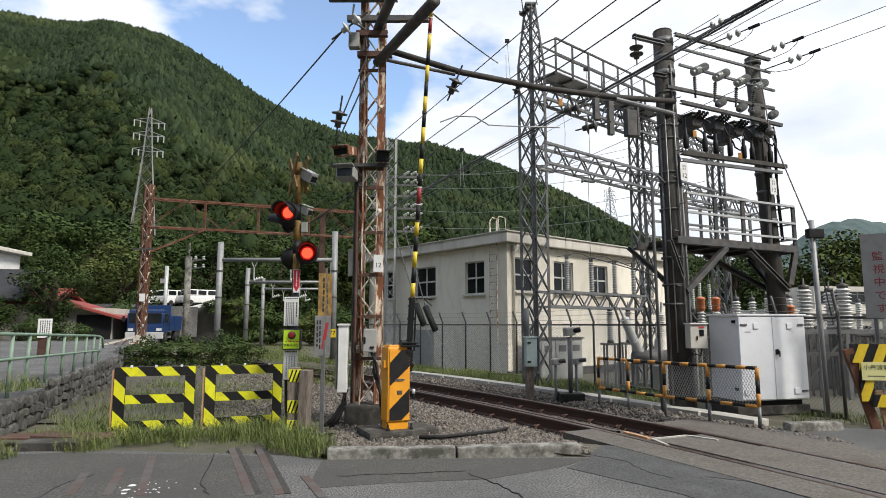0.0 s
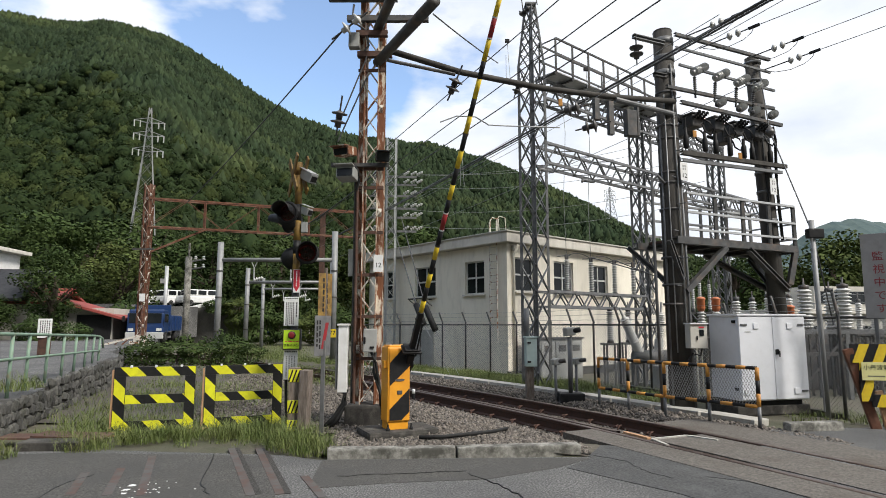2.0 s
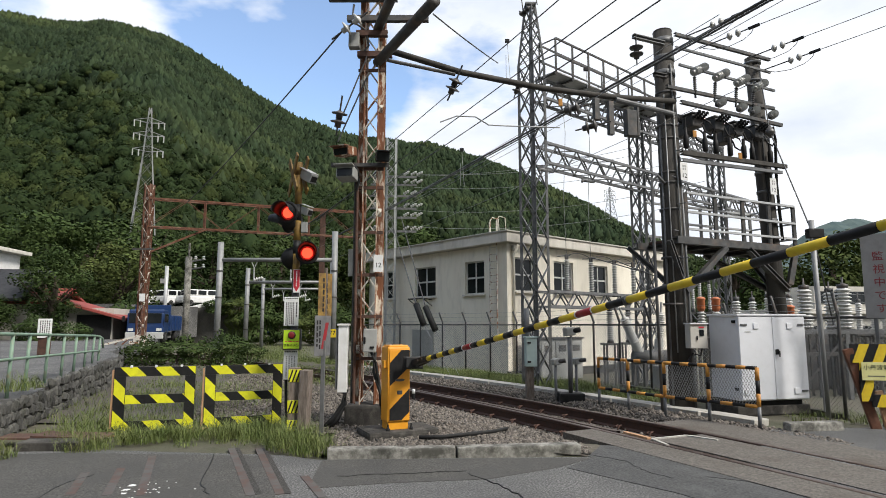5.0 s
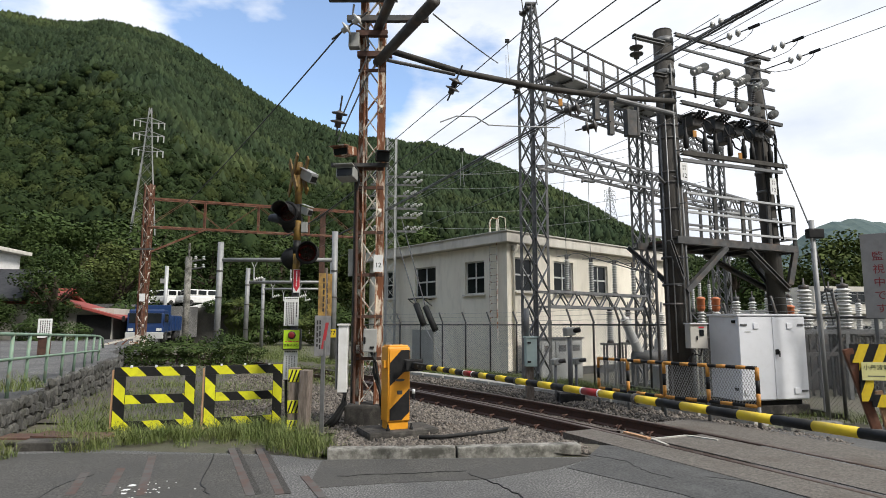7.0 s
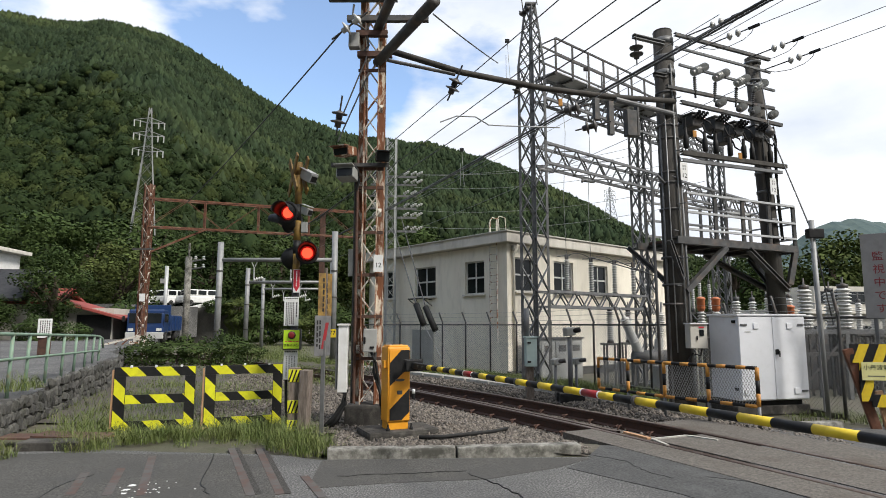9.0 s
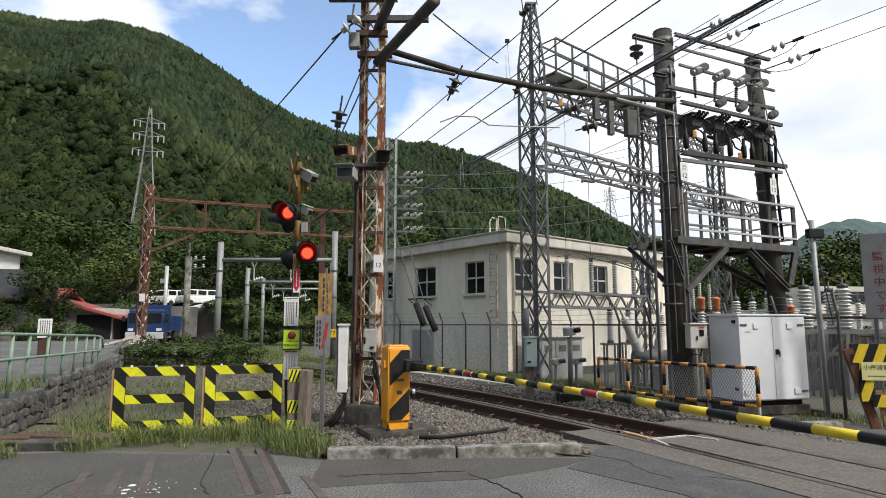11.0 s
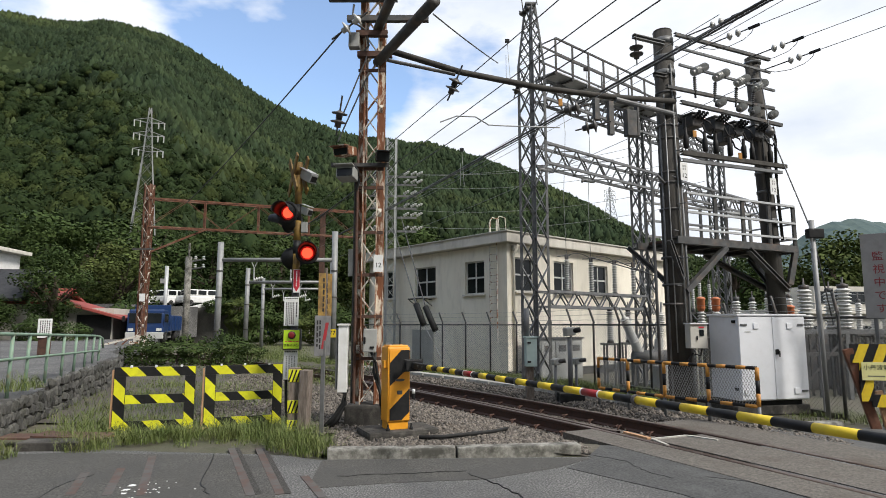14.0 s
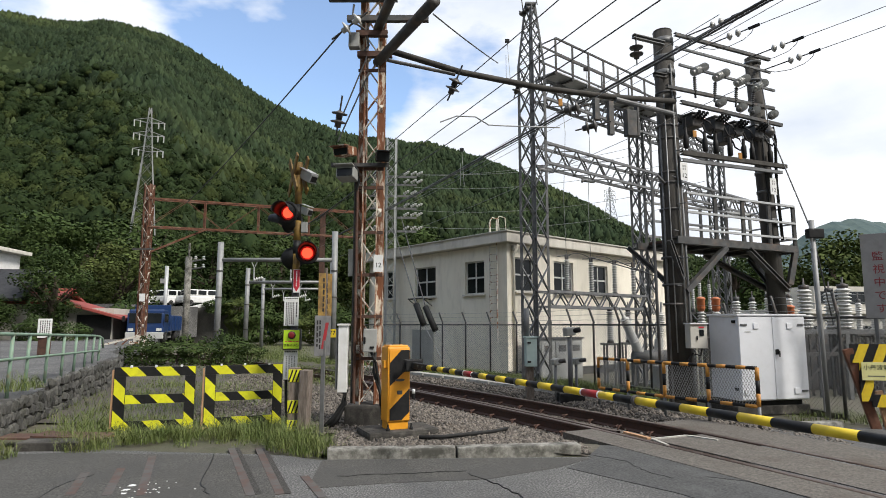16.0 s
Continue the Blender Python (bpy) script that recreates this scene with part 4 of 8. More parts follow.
def bars(parent, m, w, h, cols, rows, material, seed, name="writing_bar"):
    """Unreadable writing: short bars in columns."""
    rng = random.Random(seed)
    bm = bmesh.new()
    for c in range(cols):
        y = h / 2
        while y > -h / 2:
            d = h / rows * rng.uniform(0.4, 0.9)
            box(bm, m @ Vector(((c + 0.5) / cols * w - w / 2, y - d / 2, 0.001)), (w / cols * 0.5, d, 0.002), m.to_3x3().to_4x4())
            y -= d + h / rows * 0.25
    return part(name, bm, material, parent)


def text(parent, body, m, size, material, name="lettering"):
    cu = bpy.data.curves.new(name, "FONT")
    cu.body, cu.size, cu.extrude, cu.align_x, cu.align_y = body, size, 0.001, "CENTER", "CENTER"
    ob = new("lettering_source", cu)
    me = bpy.data.meshes.new_from_object(ob.evaluated_get(bpy.context.evaluated_depsgraph_get()))
    bpy.data.objects.remove(ob)
    bpy.data.curves.remove(cu)
    me.transform(m)
    return link(name, me, material, parent)


def sign_plate(parent, c, w, h, rz, material, name="sign", label="", t=0.006):
    """A flat plate that faces -y turned by rz; returns it and the pose of its face."""
    m = pose(*c, 0, 0, rz)
    p = part(name, boxed(c, (w, t, h), m.to_3x3().to_4x4(), 0.002), material, parent, label)
    return p, m @ pose(0, -t / 2 - 0.0005, 0, 90, 0, 0)


def build_signal():
    global DISC_HIGH, DISC_LOW
    s = thing("crossing_signal", "black and yellow crossing signal post with two red lamps", "crossing signal", (-2.19, 8.9, 0))
    for a, b, m in ((0, 2.15, BLACK), (2.15, 2.55, BRONZE), (2.55, 2.75, BLACK), (2.75, 3.05, BRONZE), (3.05, 3.3, BLACK), (3.3, 3.75, BRONZE), (3.75, 3.95, BRONZE)):
        part("post", rods([((0, 0, a), (0, 0, b))], 0.055 if b > 2 else 0.06, 16), m, s, "post section", True)
    for y in (-0.07, 0.12):
        for ang in (38, -38):
            part("crossbuck_board", boxed((-0.03 + y * 0.6, y, 3.74), (0.025, 0.11, 0.72), pose(0, 0, 0, ang * 1.1, 0, 28), 0.004), BRONZE, s, "faded yellow crossbuck board")
    DISC_LOW = lamp_head(s, (0.19, -0.14, 2.55), (0.22, -0.97, 0.0))
    DISC_HIGH = lamp_head(s, (-0.12, -0.16, 3.15), (-0.16, -0.98, -0.06))
    for at, f in (((-0.1, 0.16, 2.5), (-0.4, 0.9, 0)), ((-0.17, 0.08, 3.05), (-0.9, 0.35, 0))):
        other = lamp_head(s, at, f)
        other.name = "rear_disc"
    part("lamp_arm", rods([((0, 0, 2.62), (0.19, 0.0, 2.62)), ((0, 0, 3.08), (-0.14, 0.0, 3.08))], 0.03), BLACK, s)
    for at, turn, sz in (((0.16, -0.05, 3.72), (0, 28, -35), (0.25, 0.14, 0.14)), ((0.12, 0.0, 3.2), (0, 20, -30), (0.18, 0.11, 0.11))):
        fl = part("camera_housing", boxed(at, sz, pose(0, 0, 0, *turn), 0.012), GREY_PAINT, s, "grey sensor housing")
        part("sun_shield", boxed(Vector(at) + Vector((0, 0, 0.09)), (sz[0] * 1.15, sz[1] * 1.2, 0.012), pose(0, 0, 0, *turn), 0.003), DULL_WHITE, fl)
        part("lens_hood", boxed(Vector(at) + pose(0, 0, 0, *turn) @ Vector((sz[0] * 0.5, 0, 0)), (0.02, sz[1] * 0.75, sz[2] * 0.6), pose(0, 0, 0, *turn)), BLACK, fl)
    part("arm_bracket", rods([((0, 0, 3.7), (0.1, -0.03, 3.72)), ((0, 0, 3.2), (0.12, 0, 3.2))], 0.02), STEEL_DARK, s)
    part("junction_box", boxed((0.11, -0.02, 2.95), (0.09, 0.08, 0.16), None, 0.01), GREY_PAINT, s)
    # notices on the post
    p, m = sign_plate(s, (0.03, -0.075, 2.14), 0.1, 0.34, 4, WHITE, "arrow_sign", "white and red emergency arrow sign")
    part("arrow", prism(bmesh.new(), [(-0.045, 0.165), (-0.045, -0.08), (-0.06 + 0.015, -0.08), (0, -0.16), (0.045, -0.08), (0.045, 0.165)], 0, 0.002, m), SIGN_RED, p)
    bars(p, m @ pose(0, 0.04, 0.002), 0.03, 0.2, 1, 6, WHITE, 3)
    p, m = sign_plate(s, (-0.03, -0.085, 1.695), 0.21, 0.42, 4, WHITE, "notice", "white notice with columns of black writing")
    bars(p, m @ pose(-0.02, -0.03, 0), 0.13, 0.32, 5, 9, BLACK, 4)
    bars(p, m @ pose(0.075, 0.02, 0), 0.04, 0.22, 1, 5, BLACK, 5)
    bars(p, m @ pose(0, 0.185, 0) @ Matrix.Rotation(radians(90), 4, "Z"), 0.03, 0.17, 1, 6, BLACK, 6)
    bx = part("button_box", boxed((0.0, -0.1, 1.29), (0.26, 0.1, 0.3), pose(0, 0, 0, 0, 0, 4), 0.012), STEEL_DARK, s, "steel emergency button box")
    p, m = sign_plate(bx, (0.0, -0.155, 1.29), 0.225, 0.265, 4, SIGN_LIME, "button_plate", "lime plate with black writing")
    part("button_rim", lathe([(0.056, 0), (0.056, 0.012), (0.04, 0.016)], 24, m=m @ pose(0.005, 0.06, 0)), STEEL_DARK, bx, "", True)
    part("button", lathe([(0.045, 0.008), (0.043, 0.03), (0.03, 0.036), (0, 0.037)], 24, m=m @ pose(0.005, 0.06, 0)), RED, bx, "red push button", True)
    text(bx, "非常ボタン", m @ pose(0, -0.09, 0.001), 0.045, BLACK)
    bars(bx, m @ pose(0.0, -0.03, 0) @ Matrix.Rotation(radians(90), 4, "Z"), 0.022, 0.17, 1, 3, SIGN_RED, 8)
    p, m = sign_plate(s, (-0.02, -0.085, 0.93), 0.2, 0.43, 3, WHITE, "notice", "white notice with columns of small writing")
    bars(p, m @ pose(0, -0.03, 0), 0.15, 0.3, 4, 9, GREY_PAINT, 9)
    bars(p, m @ pose(0, 0.18, 0) @ Matrix.Rotation(radians(90), 4, "Z"), 0.03, 0.16, 1, 6, BLACK, 10)
    part("cable", tube(bmesh.new(), [(-0.08, 0, 1.15), (-0.1, 0, 0.7), (-0.08, -0.02, 0.3), (-0.06, 0, 0)], 0.022, 8), BLACK_RUBBER, s)


def build_stumps():
    st = thing("sleeper_post", "old wooden sleeper post with yellow and black bands", "post", (-2.03, 8.35, 0))
    part("timber", boxed((0, 0, 0.45), (0.155, 0.12, 0.94), pose(0, 0, 0, 0, 0, 12), 0.012), WOOD_GREY, st)
    for z, m in ((0.81, LIME), (0.4, LIME), (0.14, LIME)):
        w = part("wrap", boxed((0, 0, z), (0.168, 0.133, 0.17), pose(0, 0, 0, 0, 0, 12), 0.008), m, st, "yellow and black wrap")
        for x in (-0.05, 0.0, 0.05):
            part("black_stripe", boxed(Vector((0, 0, z)) + pose(0, 0, 0, 0, 0, 12) @ Vector((x, -0.067, 0)), (0.02, 0.006, 0.168), pose(0, 0, 0, 0, 18, 12)), BLACK, w)
    st = thing("timber_post", "split grey timber post on end", "post", (-1.87, 8.3, 0))
    part("timber", boxed((0, 0, 0.42), (0.13, 0.17, 0.94), pose(0, 0, 0, 0, 1.5, -10), 0.014), WOOD_GREY, st)
    st = thing("sign_post", "grey steel post with two weathered signs", "sign", (-1.66, 8.42, 0))
    part("post", boxed((0, 0, 0.63), (0.055, 0.04, 1.3), None, 0.006), STEEL, st)
    p, m = sign_plate(st, (-0.01, -0.03, 1.35), 0.30, 0.55, 55, STEEL, "sign", "grey board with a red slash")
    part("red_slash", prism(bmesh.new(), [(-0.03, -0.18), (0.03, -0.18), (0.11, 0.18), (0.05, 0.18)], 0, 0.002, m), DEEP_RED, p)
    bars(p, m @ pose(-0.08, 0.03, 0), 0.1, 0.36, 2, 4, BLACK, 12)
    p, m = sign_plate(st, (0.0, 0.03, 1.92), 0.24, 0.6, 50, BRONZE, "sign", "faded yellow board with dark writing")
    bars(p, m, 0.12, 0.46, 2, 5, BLACK, 13)
    part("upright", boxed((0.01, 0.05, 1.75), (0.03, 0.03, 1.1)), WOOD_GREY, st)


build_barrier()
build_barricade(-4.64, 8.62, -3.62, 8.93)
build_barricade(-3.5, 8.98, -2.47, 9.38)
build_signal()
build_stumps()


# ---------------- catenary mast ----------------
def build_mast():
    m = thing("catenary_mast", "riveted lattice catenary mast with peeling cream paint and rust", "mast", (-1.13, 9.25, 0), 0)
    part("footing", boxed((0, -0.02, 0.15), (0.62, 0.6, 0.36), None, 0.04), CONCRETE_DARK, m, "stained concrete footing")
    w = 0.15
    c = [(-w, -w), (w, -w), (w, w), (-w, w)]
    lattice(m, c, 0.3, 7.4, 17, 0.1, 0.055, RUST_PAINT, RUST_LIGHT)
    for z in (1.0, 1.62, 2.25, 2.9, 3.6, 3.9, 5.5, 6.1):
        part("band", boxed((0, -w - 0.03, z), (0.42, 0.03, 0.05), None, 0.004), RUST_DARK, m)
    # bolted cross channels near the top
    for z, l, dx in ((6.7, 1.1, -0.15), (6.35, 1.3, 0.25), (6.1, 0.5, 0.0), (5.75, 0.55, 0.05)):
        member("cross_channel", (dx - l / 2, -w - 0.06, z), (dx + l / 2, -w - 0.06, z), 0.09, RUST_DARK if z < 6.2 else STEEL_DARK, m, "channel")
    part("strut", rods([((0.08, -0.12, 5.66), (1.03, -2.25, 5.5))], 0.075, 14), STEEL_DARK, m, "grey pipe strut", True)
    part("strut", rods([((0.08, -0.12, 6.22), (0.75, -2.4, 6.08))], 0.075, 14), STEEL_DARK, m, "grey pipe strut", True)
    part("splice_box", boxed((-0.28, -0.2, 5.98), (0.17, 0.14, 0.24), None, 0.01), GREY_PAINT, m)
    part("cable", tube(bmesh.new(), [(-0.3, -0.2, 6.6), (-0.32, -0.24, 6.3), (-0.1, -0.24, 6.15), (-0.05, -0.22, 5.9), (-0.16, -0.2, 5.75)], 0.018, 6), WIRE, m)
    # cable cupboard, switch box and signs
    cup = part("cable_cupboard", boxed((-0.36, -0.16, 1.0), (0.14, 0.16, 0.98), None, 0.01), WHITE, m, "narrow white cable cupboard")
    part("cupboard_roof", boxed((-0.36, -0.16, 1.5), (0.17, 0.2, 0.03), None, 0.006), WHITE, cup)
    part("cupboard_side", boxed((-0.455, -0.15, 1.0), (0.03, 0.14, 0.9), None, 0.006), STEEL, cup)
    bx = part("switch_box", boxed((0.05, -0.3, 1.27), (0.2, 0.13, 0.34), pose(0, 0, 0, 0, 2, 8), 0.015), GREY_PAINT, m, "grey switch box")
    part("latch", boxed((-0.02, -0.375, 1.27), (0.03, 0.02, 0.1), None, 0.004), BLACK, bx)
    part("label", boxed((0.09, -0.375, 1.17), (0.06, 0.008, 0.03)), BLACK, bx)
    p, f = sign_plate(m, (0.15, -0.25, 2.42), 0.14, 0.26, 0, WHITE, "number_plate", "white mast plate with black figures")
    text(p, "12", f @ pose(0, -0.03, 0.001), 0.1, BLACK)
    part("back_board", boxed((-0.26, -0.05, 2.45), (0.16, 0.02, 0.42), pose(0, 0, 0, 0, 0, -20), 0.004), GREY_PAINT, m, "back of a grey sign board")
    for k, (x0, x1) in enumerate(((-0.33, -0.6), (-0.3, -0.5), (0.12, 0.32))):
        part("cable", tube(bmesh.new(), [(x0, -0.2, 0.55 if k < 2 else 1.1), (x0 - 0.01, -0.24, 0.35 if k < 2 else 0.8), ((x0 + x1) / 2, -0.3, 0.15 if k < 2 else 0.5), (x1, -0.35, 0.02)], 0.035 if k < 2 else 0.025, 8), BLACK_RUBBER, m, "", True)
    part("cable", tube(bmesh.new(), [(0.07, -0.31, 1.1), (0.14, -0.3, 0.95), (0.2, -0.28, 0.6), (0.24, -0.3, 0.1)], 0.02, 8), BLACK_RUBBER, m, "", True)
    part("conduit", rods([((-0.19, -0.2, 0.35), (-0.19, -0.2, 4.2))], 0.022), RUST_DARK, m)
    part("conduit", rods([((-0.23, -0.17, 0.35), (-0.23, -0.17, 3.9))], 0.016), STEEL_DARK, m)
    # floodlights on a bar
    member("lamp_bar", (-0.6, -0.22, 3.95), (0.3, -0.22, 3.95), 0.06, STEEL_DARK, m, "channel")
    for at, sz, mt, turn in (((-0.38, -0.26, 4.15), (0.28, 0.24, 0.14), RUST_PAINT, (8, 0, -25)), ((-0.33, -0.3, 3.78), (0.28, 0.24, 0.17), GREY_PAINT, (-8, 0, -12)), ((0.2, -0.3, 4.06), (0.2, 0.18, 0.15), BLACK, (10, 0, 15))):
        fl = part("floodlight", boxed(at, sz, pose(0, 0, 0, *turn), 0.015), mt, m, "weathered floodlight housing")
        part("glass", boxed(Vector(at) + pose(0, 0, 0, *turn) @ Vector((0, -sz[1] / 2 - 0.005, -0.01)), (sz[0] * 0.85, 0.012, sz[2] * 0.7), pose(0, 0, 0, *turn)), GLASS_DARK, fl)
        part("visor", boxed(Vector(at) + pose(0, 0, 0, *turn) @ Vector((0, -sz[1] / 2 - 0.05, sz[2] / 2)), (sz[0] * 1.05, 0.12, 0.012), pose(0, 0, 0, *turn)), mt, fl)
    part("lamp_cable", tube(bmesh.new(), [(-0.25, -0.24, 3.95), (-0.18, -0.26, 3.85), (-0.16, -0.25, 3.7), (-0.2, -0.22, 3.55)], 0.02, 8), BLACK_RUBBER, m)
    # beam to the concrete pole across the tracks
    b = thing("cross_beam", "dark steel tube beam spanning the tracks between the masts", "beam")
    part("tube", tube(bmesh.new(), [(-0.95, 9.15, 5.9), (0.3, 9.5, 5.66), (1.7, 9.9, 5.55), (3.0, 10.35, 5.57), (4.35, 10.8, 5.66)], 0.05, 12), POLE_DARK, b, "", True)
    part("stay", tube(bmesh.new(), [(-1.0, 9.12, 5.72), (0.2, 9.45, 5.6)], 0.03, 8), STEEL_DARK, b)
    for x, y, z, l in ((2.72, 10.25, 5.5, 0.4), (3.0, 10.35, 5.48, 0.62)):
        part("hanger", boxed((x, y, z - l / 2), (0.1, 0.09, l), pose(0, 0, 0, 0, 0, 17), 0.008), STEEL_DARK, b)
    part("feeder_pipe", tube(bmesh.new(), [(3.1, 10.35, 5.52), (4.35, 10.85, 5.42)], 0.05, 10), STEEL, b)
    bx = part("hanging_box", boxed((3.4, 10.5, 5.12), (0.2, 0.14, 0.48), pose(0, 0, 0, 0, 0, 17), 0.01), STEEL_DARK, b, "grey hanging switch box")
    part("box_strap", boxed((3.54, 10.55, 5.2), (0.04, 0.1, 0.6), pose(0, 0, 0, 0, 0, 17)), STEEL_DARK, bx)


# ---------------- insulators ----------------
def build_insulators():
    disc = [(0.02, -0.1), (0.05, -0.09), (0.05, -0.03), (0.12, -0.02), (0.125, 0.0), (0.05, 0.02), (0.03, 0.04)]
    proto = thing("insulator", "grey porcelain disc insulator string", "insulator", group="strain insulators")
    for k in range(2):
        part("disc", lathe([(r, z + 0.13 * k) for r, z in disc], 16), BROWN_INS, proto, "", True)
    part("rod", rods([((0, 0, -0.22), (0, 0, 0.4))], 0.014), STEEL_DARK, proto)
    first = True
    spots = [((2.2, 10.0, 5.2), (80, 0, 72)), ((2.55, 10.2, 4.95), (80, 0, 72)), ((0.16, 9.5, 5.38), (20, 25, 0)), ((1.98, 15.45, 7.75), (10, 20, 0)), ((3.6, 10.6, 6.5), (0, 0, 0)), ((-1.62, 8.95, 4.62), (12, 10, 0))]
    for at, r in spots:
        if first:
            proto.matrix_basis, first = pose(*at, *r), False
        else:
            copy_thing(proto, pose(*at, *r))
    white = thing("insulator", "white glass disc insulator on a strain wire", "insulator", (-1.5, 8.9, 6.45), group="strain insulators")
    white.matrix_basis = pose(-1.5, 8.85, 6.1, 0, 55, -10)
    for k in range(2):
        part("disc", lathe([(r * 0.9, z + 0.22 * k) for r, z in disc], 16), PORCELAIN_WHITE, white, "", True)
    part("rod", rods([((0, 0, -0.3), (0, 0, 0.4))], 0.016), STEEL_DARK, white)


# ---------------- concrete poles with the switch platform ----------------
def build_pole_pair():
    E, N = Vector((0.898, 0.44, 0)), Vector((0.44, -0.898, 0))  # along the pair; towards the road
    P1, P2 = Vector((4.3, 11, 0)), Vector((6.75, 12.2, 0))
    a = thing("concrete_pole", "tall dark weathered concrete pole with steel bands", "pole", group="pair of concrete poles")
    part("shaft", rod(bmesh.new(), (4.3, 11, -0.2), (4.25, 11, 7.12), 0.225, 0.175, 24), POLE_DARK, a, "", True)
    part("cap", rod(bmesh.new(), (4.25, 11, 7.12), (4.25, 11, 7.14), 0.18, 0.17, 24), CONCRETE_DARK, a)
    for z in (6.85, 6.5, 6.2, 5.85, 5.2, 4.95, 4.3, 4.1, 3.6, 2.7, 2.2, 1.85):
        part("band", rod(bmesh.new(), (4.26, 11, z), (4.26, 11, z + (0.12 if z > 6 else 0.04)), 0.235 - 0.007 * z, 0.235 - 0.007 * z, 24), STEEL if z > 5.9 else STEEL_DARK, a, "", True)
    for dx, dy, r, z0, z1 in ((0.17, -0.16, 0.025, 0.0, 4.6), (0.05, -0.23, 0.014, 1.5, 6.4), (-0.2, -0.1, 0.02, 0.0, 5.2), (-0.12, -0.2, 0.012, 1.0, 5.8)):
        part("conduit", tube(bmesh.new(), [(4.3 + dx, 11 + dy, z0), (4.28 + dx * 0.95, 11 + dy * 0.95, (z0 + z1) / 2), (4.26 + dx * 0.85, 11 + dy * 0.85, z1)], r, 8), STEEL if r > 0.015 else WIRE_PALE, a, "", True)
    part("hose", tube(bmesh.new(), [(4.1, 10.85, 4.1), (3.95, 10.8, 4.25), (3.85, 10.8, 4.1), (3.84, 10.8, 3.2), (3.86, 10.8, 0.0)], 0.028, 8), STEEL, a, "", True)
    for k in range(9):
        part("step_bolt", rods([((4.3, 10.8, 2.2 + 0.5 * k), (4.3 + (0.12 if k % 2 else -0.12), 10.68, 2.2 + 0.5 * k))], 0.01), STEEL, a)
    b = thing("concrete_pole", "dark weathered concrete pole leaning slightly beside the platform", "pole", group="pair of concrete poles")
    lo, hi = Vector((6.86, 12.2, -0.3)), Vector((6.6, 12.2, 7.15))
    part("shaft", rod(bmesh.new(), lo, hi, 0.18, 0.14, 24), POLE_DARK, b, "", True)
    for z in (7.0, 6.6, 6.0, 5.3, 4.6, 4.2, 3.6):
        q = lo.lerp(hi, (z + 0.3) / 7.45)
        part("band", rod(bmesh.new(), q, q + Vector((0, 0, 0.05)), 0.172, 0.172, 20), STEEL, b, "", True)
    part("cable", tube(bmesh.new(), [(6.7, 12.02, 5.5), (6.82, 11.97, 5.55), (6.87, 12.0, 5.3), (6.86, 12.05, 4.4), (6.9, 12.05, 3.2)], 0.03, 8), BLACK_RUBBER, b, "", True)
    part("cable", tube(bmesh.new(), [(6.6, 12.0, 5.5), (6.62, 12.0, 4.6), (6.68, 12.0, 3.5), (6.7, 12.02, 3.0)], 0.02, 8), BLACK_RUBBER, b, "", True)
    # number plates
    for q, z in ((Vector((4.38, 10.76, 0)), 4.3), (Vector((6.68, 11.96, 0)), 4.3)):
        pl, f = sign_plate(a if z and q.x < 5 else b, (q.x + 0.06, q.y, z), 0.17, 0.34, 20, WHITE, "number_plate", "white pole plate with black figures")
        text(pl, "12", f @ pose(0, -0.08, 0.001), 0.12, BLACK)
        bars(pl, f @ pose(0, 0.07, 0), 0.09, 0.1, 2, 2, GREY_PAINT, 20)
    # cross arms
    arms = thing("cross_arms", "dark steel cross arms bolted between the poles", "cross arm")
    def arm(z0, z1, off, w, m, over=0.12, left=0.0):
        member("cross_arm", P1 + N * off + Vector((0, 0, z0)) - E * left, P1.lerp(P2, 1.0) + E * over + N * off + Vector((0, 0, z1)), w, m, arms, "channel")
    arm(6.98, 7.02, 0.24, 0.06, STEEL_DARK, 0.0)
    arm(6.72, 6.74, 0.24, 0.042, STEEL, 0.0)
    arm(6.35, 6.32, 0.3, 0.042, STEEL, 0.0)
    arm(5.88, 5.95, 0.26, 0.06, STEEL_DARK, 0.0, left=0.3)
    arm(5.62, 5.6, 0.3, 0.065, STEEL_DARK, 0.15)
    arm(5.62, 5.6, -0.3, 0.08, STEEL_DARK, 0.2)
    arm(4.66, 4.74, 0.26, 0.08, POLE_DARK, 0.25)
    arm(4.52, 4.6, 0.26, 0.06, STEEL, 0.1)
    member("side_arm", (4.2, 10.8, 6.8), (3.55, 10.6, 6.85), 0.08, STEEL, arms, "channel")
    member("side_arm", (4.2, 10.8, 6.15), (3.95, 10.7, 6.15), 0.08, STEEL_DARK, arms, "channel")
    # strain strings on the top arm, leading off over the road
    strain = thing("strain_insulator", "pair of porcelain strain discs on a line wire", "insulator", group="line strain strings")
    for k in range(2):
        part("disc", lathe([(0.02, -0.05), (0.075, -0.02), (0.078, 0.0), (0.05, 0.03), (0.025, 0.05)], 14, m=pose(0, 0, 0.55 + 0.15 * k)), PORCELAIN, strain, "", True)
    part("rod", rods([((0, 0, 0), (0, 0, 0.52)), ((0, 0, 0.72), (0, 0, 1.0))], 0.013), WIRE, strain)
    part("clamp", boxed((0, 0, 0.98), (0.05, 0.05, 0.2), None, 0.01), BLACK, strain)
    part("jumper", tube(bmesh.new(), [(0, 0, 0.98), (-0.09, 0, 0.92), (-0.17, 0, 0.76), (-0.2, 0.02, 0.5), (-0.14, 0.02, 0.24), (-0.03, 0, 0.06)], 0.007, 6), WIRE, strain)
    way = (N * 0.8 + E * 0.45 + Vector((0, 0, 0.16))).normalized()
